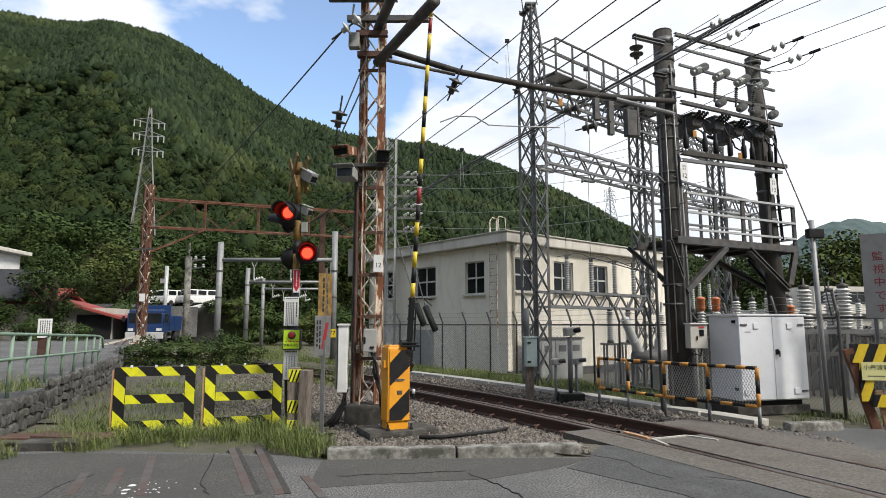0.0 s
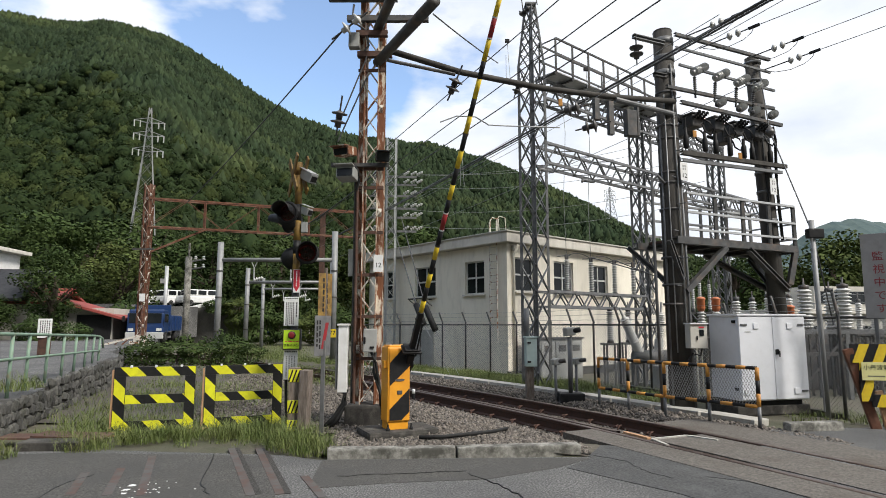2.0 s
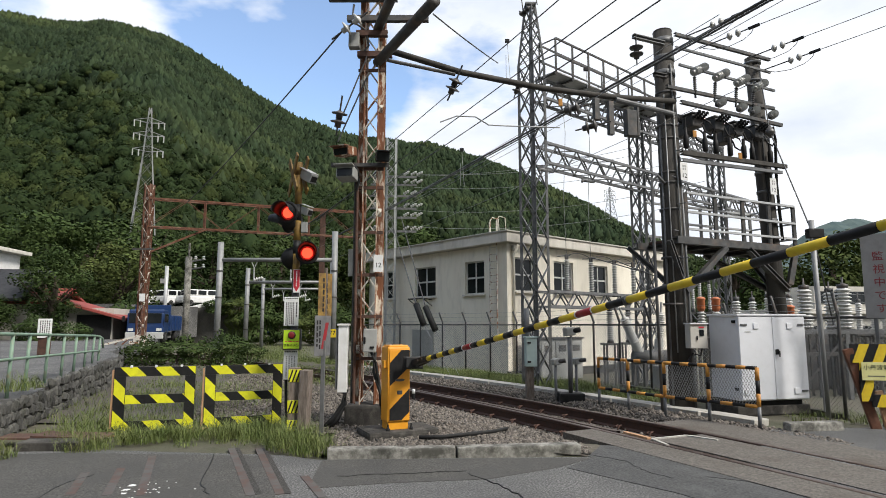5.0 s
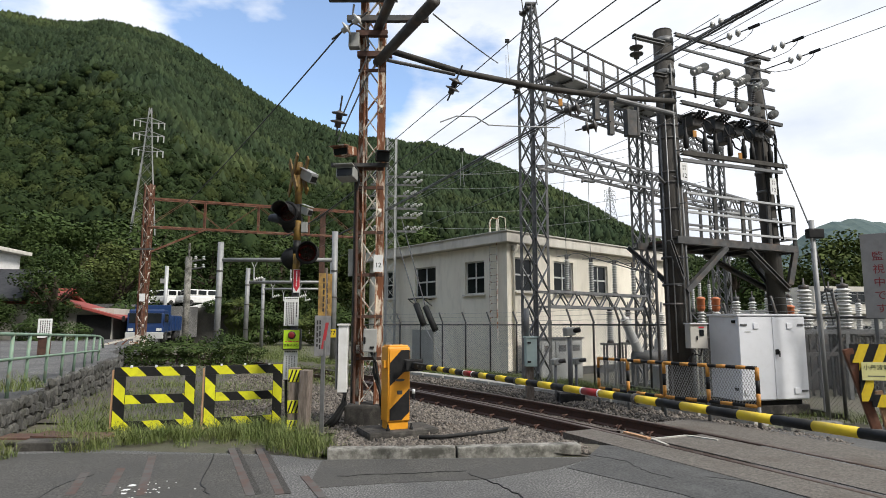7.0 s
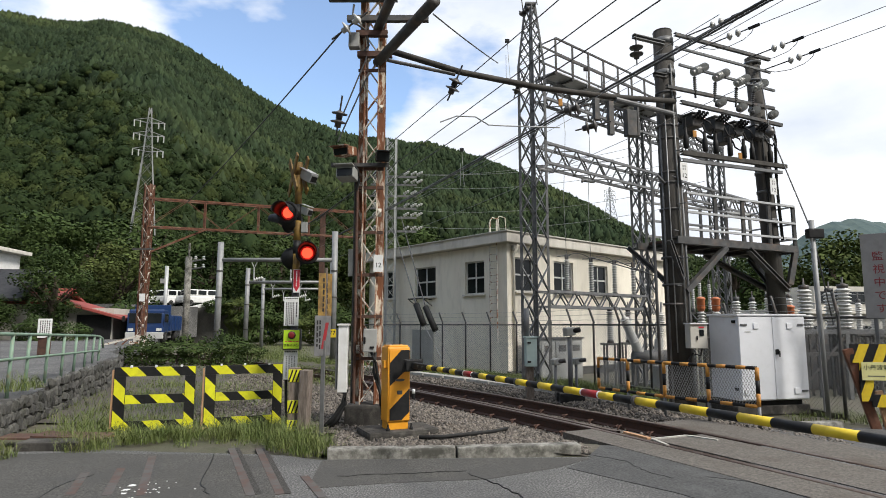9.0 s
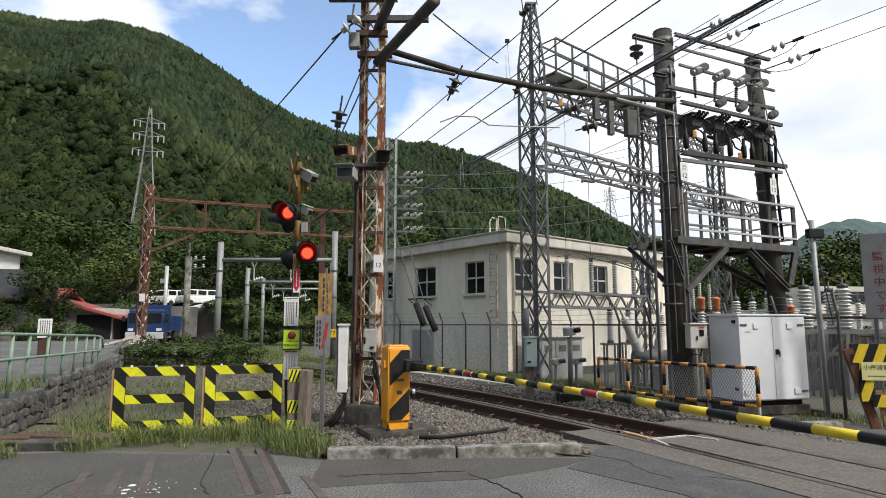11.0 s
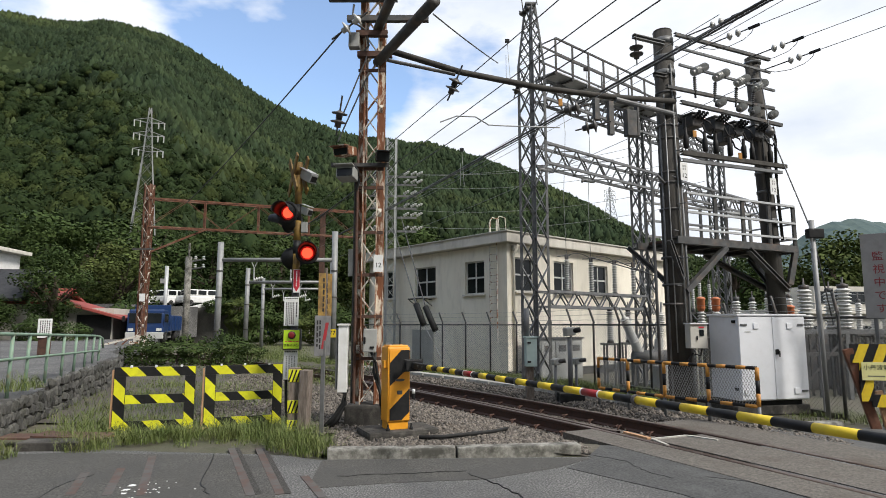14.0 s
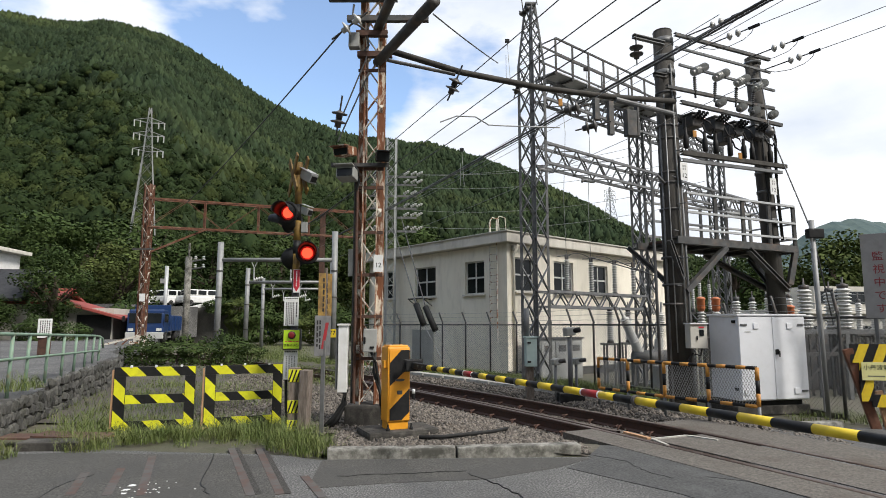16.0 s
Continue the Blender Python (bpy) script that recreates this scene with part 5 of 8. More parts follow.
    spots = [P1 + E * d + N * 0.2 + Vector((0, 0, z)) for d, z in ((0.25, 6.98), (0.7, 6.86), (2.0, 6.9), (2.5, 6.75))]
    q = way.to_track_quat("Z", "X").to_matrix().to_4x4()
    strain.matrix_basis = Matrix.Translation(spots[0]) @ q
    for s in spots[1:]:
        copy_thing(strain, Matrix.Translation(s) @ q)
    w = thing("line_wires", "thin line wires leading off over the road", "wire")
    for s in spots:
        part("wire", tube(bmesh.new(), sag(s + way * 1.0, s + way * 14 + Vector((0, 0, 1.0)), 0.3), 0.007, 5), WIRE, w)
    # post insulators in two rows, switches and transformers
    post = thing("post_insulator", "grey ribbed porcelain insulator on a cross arm", "insulator", group="post insulators on the cross arms")
    part("body", lathe([(0.05, 0.03)] + [(r, z + 0.05) for r, z in ribs(0.038, 0.086, 0.22, 4)] + [(0.03, 0.29)], 20), PORCELAIN, post)
    part("cap", lathe([(0.02, -0.06), (0.05, -0.03), (0.05, 0.03), (0.03, 0.05)], 10), STEEL_DARK, post)
    tilt = (N * 0.2 - E * 0.85 + Vector((0, 0, -0.42))).normalized().to_track_quat("Z", "Y").to_matrix().to_4x4()
    tilt2 = (-N * 0.2 + E * 0.85 + Vector((0, 0, 0.45))).normalized().to_track_quat("Z", "Y").to_matrix().to_4x4()
    spots = [Matrix.Translation(P1 + E * d + N * 0.3 + Vector((0, 0, 6.36))) @ t for d in (0.55, 1.15, 1.75, 2.3) for t in (tilt, tilt2)]
    spots += [Matrix.Translation(P1 + E * d + N * 0.3 + Vector((0, 0, 5.74))) @ tilt2 for d in (1.0, 1.6, 2.0, 2.55)]
    post.matrix_basis = spots[0]
    for s in spots[1:]:
        copy_thing(post, s)
    arr = thing("arrester", "slim dark surge arrester hanging from a jumper wire", "arrester", group="surge arresters")
    part("body", lathe(ribs(0.022, 0.036, 0.3, 7), 10), BROWN_INS, arr, "", True)
    part("lead", tube(bmesh.new(), [(0, 0, 0.3), (0.05, 0, 0.42), (0.12, 0.03, 0.5), (0.18, 0.05, 0.42)], 0.009, 6), WIRE, arr)
    part("tail", rods([((0, 0, -0.12), (0, 0, 0))], 0.02), BLACK, arr)
    spots = [P1 + E * d + N * 0.28 + Vector((0, 0, 5.9)) for d in (0.42, 0.95, 1.55, 2.05)]
    arr.matrix_basis = Matrix.Translation(spots[0])
    for s in spots[1:]:
        copy_thing(arr, Matrix.Translation(s) @ pose(0, 0, 0, 0, 8, 30))
    sw = thing("pole_switch", "grey steel switch box slung under the cross arms", "switchgear", group="switch boxes")
    part("tank", boxed((0, 0, 0.04), (0.27, 0.27, 0.24), None, 0.03), STEEL_DARK, sw)
    part("lid", boxed((0, 0, 0.18), (0.3, 0.3, 0.03), None, 0.01), STEEL, sw)
    for x in (-0.1, 0, 0.1):
        for y in (-0.2, 0.2):
            part("bushing", lathe(ribs(0.02, 0.04, 0.18, 4), 10, m=pose(x, y * 0.7, 0.08, 60 if y < 0 else -60, 0, 0)), BLACK, sw, "", True)
    part("cable_loop", tube(bmesh.new(), [(0.12, -0.13, 0.1), (0.2, -0.24, 0.0), (0.24, -0.28, -0.16), (0.17, -0.27, -0.26), (0.06, -0.24, -0.2), (0.03, -0.2, -0.05)], 0.016, 8), BLACK_RUBBER, sw, "", True)
    rz = math.degrees(math.atan2(E.y, E.x))
    spots = [(P1 + E * d + N * o + Vector((0, 0, 5.32)), rz) for d, o in ((0.5, 0.1), (1.05, 0.15), (1.65, 0.1), (2.2, 0.15), (0.8, -0.35), (1.9, -0.35))]
    sw.matrix_basis = Matrix.Translation(spots[0][0]) @ pose(0, 0, 0, 0, 0, rz)
    for s, r in spots[1:]:
        copy_thing(sw, Matrix.Translation(s) @ pose(0, 0, 0, 0, 0, r))
    cut = thing("fuse_cutout", "black fuse cutout hanging under the switch boxes", "fuse", group="hanging fuse cutouts")
    part("body", lathe([(0.03, 0), (0.05, 0.02), (0.05, 0.24), (0.03, 0.28), (0.03, 0.4)], 12), BLACK, cut, "", True)
    part("lead", rods([((0, 0, 0.38), (0, 0, 0.6))], 0.012), BLACK, cut)
    spots = [P1 + E * d + N * 0.2 + Vector((0, 0, 4.78)) for d in (0.2, 0.7, 1.0, 1.4, 1.8, 2.05, 2.6)]
    cut.matrix_basis = Matrix.Translation(spots[0])
    for s in spots[1:]:
        copy_thing(cut, Matrix.Translation(s))
    tag = thing("warning_tag", "small orange warning tag hanging from the frame", "tag", group="orange tags")
    part("plate", boxed((0, 0, 0), (0.07, 0.025, 0.13), None, 0.01), RAIL_ORANGE, tag)
    spots = [P1 + E * 0.32 + N * 0.3 + Vector((0, 0, 5.05)), P1 + E * 1.55 + N * 0.3 + Vector((0, 0, 4.78)), Vector((2.05, 10.05, 5.35)), Vector((2.98, 10.4, 5.2)), Vector((3.5, 10.6, 5.0))]
    tag.matrix_basis = Matrix.Translation(spots[0])
    for s in spots[1:]:
        copy_thing(tag, Matrix.Translation(s))
    # platform with railings and struts
    pf = thing("switch_platform", "dark steel service platform with galvanised handrails between the poles", "platform")
    z = 3.15
    A, L, W = P1 + E * 0.12 + N * 0.18, 3.1, 1.0
    rot = pose(0, 0, 0, 0, 0, rz)
    part("deck", boxed(A + E * L / 2 - N * W / 2 + Vector((0, 0, z - 0.06)), (L, W, 0.05), rot, 0.005), RUST_DARK, pf)
    for o in (0.0, -W):
        member("edge_beam", A + N * o - E * 0.3 + Vector((0, 0, z - 0.12)), A + N * o + E * L + Vector((0, 0, z - 0.12)), 0.13, STEEL_DARK, pf, "channel")
    for d in (0.0, 0.78, 1.55, 2.33, 3.1):
        member("joist", A + E * d + Vector((0, 0, z - 0.15)), A + E * d - N * W + Vector((0, 0, z - 0.15)), 0.09, STEEL_DARK, pf, "channel")
        member("rail_post", A + E * d + Vector((0, 0, z - 0.1)), A + E * d + Vector((0, 0, z + 0.78)), 0.06, STEEL_DARK, pf, "channel")
        member("rail_post", A + E * d - N * W + Vector((0, 0, z - 0.1)), A + E * d - N * W + Vector((0, 0, z + 0.78)), 0.05, STEEL, pf, "angle")
    for h in (0.78, 0.42, 0.1):
        for o in (0.02, -W):
            member("handrail", A + N * o + Vector((0, 0, z + h)), A + E * L + N * o + Vector((0, 0, z + h)), 0.05, STEEL_PALE, pf, "bar", h=0.04)
        member("handrail", A + E * L + Vector((0, 0, z + h)), A + E * L - N * W + Vector((0, 0, z + h)), 0.045, STEEL_PALE, pf, "bar", h=0.03)
    for o in (0.05, -W):
        member("strut", P1 + N * (0.2 if o > 0 else -0.2) + Vector((0, 0, 2.1)), A + E * 0.95 + N * o + Vector((0, 0, z - 0.2)), 0.1, STEEL_DARK, pf, "channel")
        member("strut", P2 + E * 0.15 + N * (0.2 if o > 0 else -0.2) + Vector((0, 0, 2.2)), A + E * 1.6 + N * o + Vector((0, 0, z - 0.2)), 0.1, STEEL_DARK, pf, "channel")
        member("strut", P2 + E * 0.2 + N * (0.2 if o > 0 else -0.2) + Vector((0, 0, 2.3)), A + E * 3.0 + N * o + Vector((0, 0, z - 0.2)), 0.1, STEEL_DARK, pf, "channel")
        member("strut", P1 - E * 0.05 + N * (0.2 if o > 0 else -0.2) + Vector((0, 0, 2.3)), A - E * 0.5 + N * o + Vector((0, 0, z - 0.15)), 0.08, STEEL_DARK, pf, "channel")
    # meter box on the pole
    mb = thing("meter_box", "cream meter box strapped to the concrete pole", "meter box", (4.46, 10.66, 1.3), 8)
    part("body", boxed((0, 0, 0), (0.32, 0.18, 0.42), None, 0.012), PALE_WALL, mb)
    part("roof", boxed((0, -0.01, 0.22), (0.35, 0.22, 0.025), None, 0.004), WHITE, mb)
    part("window", boxed((0.05, -0.095, 0.06), (0.08, 0.01, 0.11)), GLASS_DARK, mb)
    part("handle", boxed((-0.04, -0.1, -0.03), (0.015, 0.02, 0.07)), BLACK, mb)
    part("label", boxed((0.05, -0.094, 0.155), (0.1, 0.006, 0.025)), SIGN_RED, mb)
    part("cable", tube(bmesh.new(), [(0.1, 0, -0.2), (0.08, 0.02, -0.34), (-0.05, 0.05, -0.3), (-0.15, 0.1, -0.5)], 0.018, 6), BLACK_RUBBER, mb)


def build_cabinet():
    c = thing("equipment_cabinet", "white steel two-door equipment cabinet on a dark plinth", "cabinet", (5.56, 10.74, 0), 13)
    part("plinth", boxed((0.0, 0.1, 0.06), (1.45, 0.85, 0.16), None, 0.02), CONCRETE_DARK, c, "dark concrete plinth")
    # inset skid; its black colour puts in the shaded gap under the cabinet
    part("skid", boxed((0, 0.04, 0.18), (1.2, 0.66, 0.1), None, 0.01), BLACK, c)
    body = part("body", boxed((0, 0, 0.94), (1.34, 0.74, 1.42), None, 0.012), CABINET_WHITE, c)
    part("roof", boxed((0, 0, 1.667), (1.4, 0.8, 0.035), None, 0.01), CABINET_WHITE, c)
    for x in (-0.333, 0.333):
        d = part("door", boxed((x, -0.378, 0.94), (0.655, 0.02, 1.38), None, 0.005), CABINET_WHITE, c)
        for z in (0.38, 1.5):
            part("hinge", boxed((x + (0.24 if x > 0 else -0.24), -0.395, z), (0.12, 0.02, 0.03), None, 0.004), STEEL, d)
        part("vent_cap", boxed((x + 0.0, -0.395, 1.48), (0.1, 0.025, 0.1), None, 0.008), CABINET_WHITE, d)
        part("vent_cap", boxed((x + 0.08 * (1 if x > 0 else -3), -0.395, 0.38), (0.1, 0.025, 0.1), None, 0.008), CABINET_WHITE, d)
    part("handle", rods([((0.08, -0.43, 0.96), (0.08, -0.43, 1.06))], 0.012), STEEL_DARK, c)
    part("lock_plate", boxed((0.06, -0.4, 1.04), (0.05, 0.03, 0.09), None, 0.008), BLACK, c)
    for z in (0.42, 1.55):
        part("side_latch", boxed((-0.675, -0.28, z), (0.03, 0.08, 0.05), None, 0.005), BLACK, c)
    part("label", boxed((-0.5, -0.39, 1.38), (0.12, 0.004, 0.012)), GREY_PAINT, c)


build_mast()
build_insulators()
build_pole_pair()
build_cabinet()


# ---------------- the railway ----------------
def bed(n):
    return float(np.interp(n, [-5, -2.4, -1.35, -0.85, 0.85, 1.25, 2.1, 2.6], [0.0, 0.05, -0.06, -0.2, -0.2, -0.05, 0.0, -0.1]))


def in_bed(x, y):
    s, n = x * TD.x + y * TD.y, x * TN.x + y * TN.y - 6.27
    n += 0.0085 * max(s - 4, 0) ** 2
    front = y > 7.25 + 0.06 * x if x < 1.75 else (s > 6.35 if n < 0.95 else s > 5.0)
    return (front and n < 1.85 and (x > -1.45 or y > 8.4) and (x > -2.35 or y > 9.6) and x > -9.5 - 0.25 * (y - 9)), n, s


def build_track():
    step, verts, faces = 0.25, {}, []
    for i in range(-60, 24):
        for j in range(29, 190):
            x, y = i * step, j * step
            ok, n, s = in_bed(x + step / 2, y + step / 2)
            if ok:
                q = []
                for a, b in ((0, 0), (1, 0), (1, 1), (0, 1)):
                    key = (i + a, j + b)
                    if key not in verts:
                        px, py = key[0] * step, key[1] * step
                        nn = in_bed(px, py)[1]
                        verts[key] = (len(verts), (px, py, bed(nn) + 0.015 * noise.noise(Vector((px * 1.7, py * 1.7, 0)))))
                    q.append(verts[key][0])
                faces.append(q)
    me = bpy.data.meshes.new("ballast_bed")
    me.from_pydata([c for _, c in verts.values()], [], faces)
    tagged(link("ballast_bed", me, GRAVEL_BED, smooth=True), "grey-brown crushed stone track bed", "track bed", kind="structure")
    rng = np.random.default_rng(21)
    pts = []
    while len(pts) < 40000:
        u = rng.uniform(0, 1)
        y = 7.2 + 15 * u ** 1.7
        x = rng.uniform(-3.4 - 0.25 * (y - 7), 5.2)
        ok, n, s = in_bed(x, y)
        if ok and not (x < -2.4 and rng.uniform() < 0.35):
            pts.append((x, y, bed(n) + 0.012))
    pts = np.array(pts)
    a = (1 + 5 ** 0.5) / 2
    ico = np.array([(-1, a, 0), (1, a, 0), (-1, -a, 0), (1, -a, 0), (0, -1, a), (0, 1, a), (0, -1, -a), (0, 1, -a), (a, 0, -1), (a, 0, 1), (-a, 0, -1), (-a, 0, 1)]) / 1.9
    icof = [(0, 11, 5), (0, 5, 1), (0, 1, 7), (0, 7, 10), (0, 10, 11), (1, 5, 9), (5, 11, 4), (11, 10, 2), (10, 7, 6), (7, 1, 8), (3, 9, 4), (3, 4, 2), (3, 2, 6), (3, 6, 8), (3, 8, 9), (4, 9, 5), (2, 4, 11), (6, 2, 10), (8, 6, 7), (9, 8, 1)]
    r = rng.uniform(0.011, 0.025, len(pts))
    scattered("ballast_stones", ico, icof, poses(pts, np.stack([r * rng.uniform(0.9, 1.5, len(r)), r, r * 0.8], 1), rng, 0.5), STONE_BALLAST, "loose angular ballast stones", "gravel", jitter=0.24, seed=8)
    t = thing("railway_track", "rusty single railway track on sleepers", "railway track", kind="structure")
    ss = np.concatenate([np.arange(-7, 12, 0.5), np.arange(12, 62, 2)])
    prof = [(px * 1.2, pz * 1.25) for px, pz in [(-0.06, -0.15), (0.06, -0.15), (0.06, -0.138), (0.012, -0.12), (0.012, -0.045), (0.033, -0.035), (0.033, -0.006), (0.026, 0.0), (-0.026, 0.0), (-0.033, -0.006), (-0.033, -0.035), (-0.012, -0.045), (-0.012, -0.12), (-0.06, -0.138)]]

    def rail(name, n, sa, sb, z, label):
        bm, rings = bmesh.new(), []
        for s in [q for q in ss if sa <= q <= sb]:
            rings.append([bm.verts.new(track(float(s), n + px, z + pz)) for px, pz in prof])
        k = len(prof)
        for a, b in zip(rings, rings[1:]):
            for i in range(k):
                f = bm.faces.new((a[i], a[(i + 1) % k], b[(i + 1) % k], b[i]))
                f.material_index = 1 if i in (6, 7, 8) else 0
        bmesh.ops.recalc_face_normals(bm, faces=bm.faces)
        ob = part(name, bm, RAIL_SIDE, t, label)
        ob.data.materials.append(RAIL_TOP)
    rail("rail", -0.566, -7, 61, 0.014, "rusty running rail with a worn head")
    rail("rail", 0.566, -7, 61, 0.014, "rusty running rail with a worn head")
    rail("check_rail", -0.41, 6.8, 19, 0.01, "rusty check rail")
    k = 0
    me_s = boxed((0, 0, 0), (2.1, 0.22, 0.16), None, 0.015)
    msh = bpy.data.meshes.new("sleeper")
    me_s.to_mesh(msh)
    me_s.free()
    msh.materials.append(WOOD_GREY)
    cb = tube(bmesh.new(), [(-0.06, -0.05, 0), (-0.03, -0.05, 0.05), (0.03, -0.04, 0.06), (0.05, 0, 0.03), (0.03, 0.04, 0.05), (-0.02, 0.04, 0.03)], 0.014, 6)
    mcl = bpy.data.meshes.new("rail_clip")
    cb.to_mesh(mcl)
    cb.free()
    mcl.materials.append(RUST_DARK)
    s = 6.6
    while s < 40:
        p, q = track(s), track(s + 0.05)
        rz = math.degrees(math.atan2(q.y - p.y, q.x - p.x)) - 90
        ob = link("sleeper", msh, None, t)
        ob.matrix_basis = Matrix.Translation(p + Vector((0, 0, -0.255))) @ pose(0, 0, 0, 0, 0, rz)
        if s < 22:
            for n, f in ((-0.68, 1), (-0.48, -1), (0.46, 1), (0.68, -1)):
                c = link("rail_clip", mcl, None, t)
                c.matrix_basis = Matrix.Translation(track(s, n, -0.165)) @ pose(0, 0, 0, 0, 0, rz + (0 if f > 0 else 180))
        s += 0.66
    for (x0, y0), (x1, y1) in (((2.74, 8.09), (2.79, 7.69)), ((2.74, 8.09), (3.28, 8.33)), ((3.28, 8.33), (3.56, 8.01))):
        member("board_edge", (x0, y0, 0.016), (x1, y1, 0.016), 0.045, CONCRETE_PALE, t, "bar", h=0.02, label="pale worn edging of the crossing board")
    part("board_end", boxed(track(6.75, -0.3, -0.02), (0.5, 0.07, 0.03), pose(0, 0, 0, 0, 0, 112), 0.004), WOOD_PLANK, t, "bare wooden batten at the end of the crossing boards")
    # cable trough along the far side
    tr = thing("cable_trough", "pale concrete cable trough beside the track", "cable trough", kind="structure")
    s = 6.5
    while s < 21:
        p, q = track(s, 2.0), track(s + 0.98, 2.0)
        if s + 1 > 5:
            rz = math.degrees(math.atan2(q.y - p.y, q.x - p.x))
            part("trough_lid", boxed((p + q) / 2 + Vector((0, 0, 0.0)), (0.97, 0.34, 0.14), pose(0, 0, 0, 0, 0, rz), 0.012), CONCRETE_PALE, tr)
        s += 0.99
    c = thing("black_cable", "thick black cable lying on the ballast", "cable")
    part("cable", tube(bmesh.new(), [(-0.3, 7.75, 0.1), (0.0, 7.78, 0.1), (0.4, 7.95, 0.11), (0.7, 8.3, 0.08), (0.9, 8.7, 0.05)], 0.024, 8), BLACK_RUBBER, c, "", True)


# ---------------- fence, guard rail and small posts ----------------
def build_fence():
    f = thing("chain_link_fence", "chain-link fence with cranked posts and barbed wire", "fence")
    nodes = [(-3.4, 24.0), (-1.6, 22.5), (2.35, 19.3), (4.2, 14.4), (5.0, 12.5), (6.35, 11.5), (6.62, 10.1), (9.5, 9.3), (16, 8.6)]
    for (x0, y0), (x1, y1) in zip(nodes, nodes[1:]):
        a, b = Vector((x0, y0, 0)), Vector((x1, y1, 0))
        L = (b - a).length
        base = ground_height((x0 + x1) / 2, (y0 + y1) / 2)
        top = 1.5 if x0 < 6 else 1.62
        rz = math.atan2(y1 - y0, x1 - x0)
        n = max(1, round(L / 1.05))
        for k in range(n):
            p = a.lerp(b, k / n)
            po = part("post", tube(bmesh.new(), [p + Vector((0, 0, base - 0.1)), p + Vector((0, 0, top + 0.02)), p + Vector((0, 0, top + 0.06)) + Vector((-math.sin(rz), math.cos(rz), 0)) * 0.02, p + Vector((-0.12, -0.08, top + 0.42))], 0.028, 8), STEEL_DARK, f, "", True)
        part("top_rail", rods([(a + Vector((0, 0, top)), b + Vector((0, 0, top)))], 0.022), STEEL_DARK, f, "", True)
        part("kerb_beam", boxed((a + b) / 2 + Vector((0, 0, base + 0.04)), (L, 0.14, 0.2), pose(0, 0, 0, 0, 0, math.degrees(rz)), 0.01), CONCRETE_DARK, f)
        for h in (0.12, 0.25, 0.38):
            part("barbed_wire", tube(bmesh.new(), [a + Vector((-0.1 * h / 0.4, -0.07 * h / 0.4, top + h)), b + Vector((-0.1 * h / 0.4, -0.07 * h / 0.4, top + h))], 0.004, 4), WIRE_PALE, f)
        # woven wire: two sets of slanting wires
        H, bm = top - base - 0.1, bmesh.new()
        d = (b - a).normalized()
        side = Vector((-d.y, d.x, 0)) * 0.003
        u = -H
        while u < L:
            for sgn in (1, -1):
                s0, s1 = max(u, 0), min(u + H, L)
                if s1 - s0 > 0.02:
                    z0, z1 = (s0 - u, s1 - u) if sgn > 0 else (H - (s0 - u), H - (s1 - u))
                    w = 0.0045
                    p0, p1 = a + d * s0 + Vector((0, 0, base + 0.1 + z0)), a + d * s1 + Vector((0, 0, base + 0.1 + z1))
                    vs = [bm.verts.new(q + o) for q in (p0, p1) for o in (Vector((0, 0, w)) + side * sgn, Vector((0, 0, -w)) + side * sgn, side * (sgn * 2.2))]
                    for i in range(3):
                        bm.faces.new((vs[i], vs[(i + 1) % 3], vs[3 + (i + 1) % 3], vs[3 + i]))
            u += 0.075
        part("wire_mesh", bm, WIRE_PALE, f, "galvanised wire mesh")


def build_guard_rail():
    g = thing("guard_rail", "orange and black banded pipe guard rail with mesh panels", "guard rail")
    pts = [Vector((3.0, 11.75, 0)), Vector((3.35, 11.05, 0)), Vector((3.74, 10.32, 0)), Vector((4.2, 9.68, 0)), Vector((4.66, 9.05, 0))]
    for p in pts:
        part("post", rods([(p + Vector((0, 0, -0.05)), p + Vector((0, 0, 0.3)))], 0.027, 12), STEEL, g, "", True)
        for k in range(3):
            part("band", rods([(p + Vector((0, 0, 0.3 + 0.19 * k)), p + Vector((0, 0, 0.49 + 0.19 * k)))], 0.03, 12), RAIL_ORANGE if k % 2 == 0 else BLACK, g, "", True)
    for i, (a, b) in enumerate(zip(pts, pts[1:])):
        for z in (0.86, 0.3):
            n = 5 if z > 0.5 else 4
            for k in range(n):
                part("band", rods([(a.lerp(b, k / n) + Vector((0, 0, z)), a.lerp(b, (k + 1) / n) + Vector((0, 0, z)))], 0.028, 12), RAIL_ORANGE if (k + i) % 2 == 0 else BLACK, g, "", True)
        if i != 1:
            bm = bmesh.new()
            d, L = (b - a).normalized(), (b - a).length
            u, H = -0.56, 0.56
            while u < L:
                for sgn in (1, -1):
                    s0, s1 = max(u, 0), min(u + H * 0.55, L)
                    if s1 > s0:
                        k0, k1 = (s0 - u) / 0.55, (s1 - u) / 0.55
                        z0, z1 = (k0, k1) if sgn > 0 else (H - k0, H - k1)
                        rod(bm, a + d * s0 + Vector((0, 0, 0.3 + z0)), a + d * s1 + Vector((0, 0, 0.3 + z1)), 0.0035, seg=3)
                u += 0.045
            part("mesh_panel", bm, WIRE_PALE, g, "expanded metal mesh")


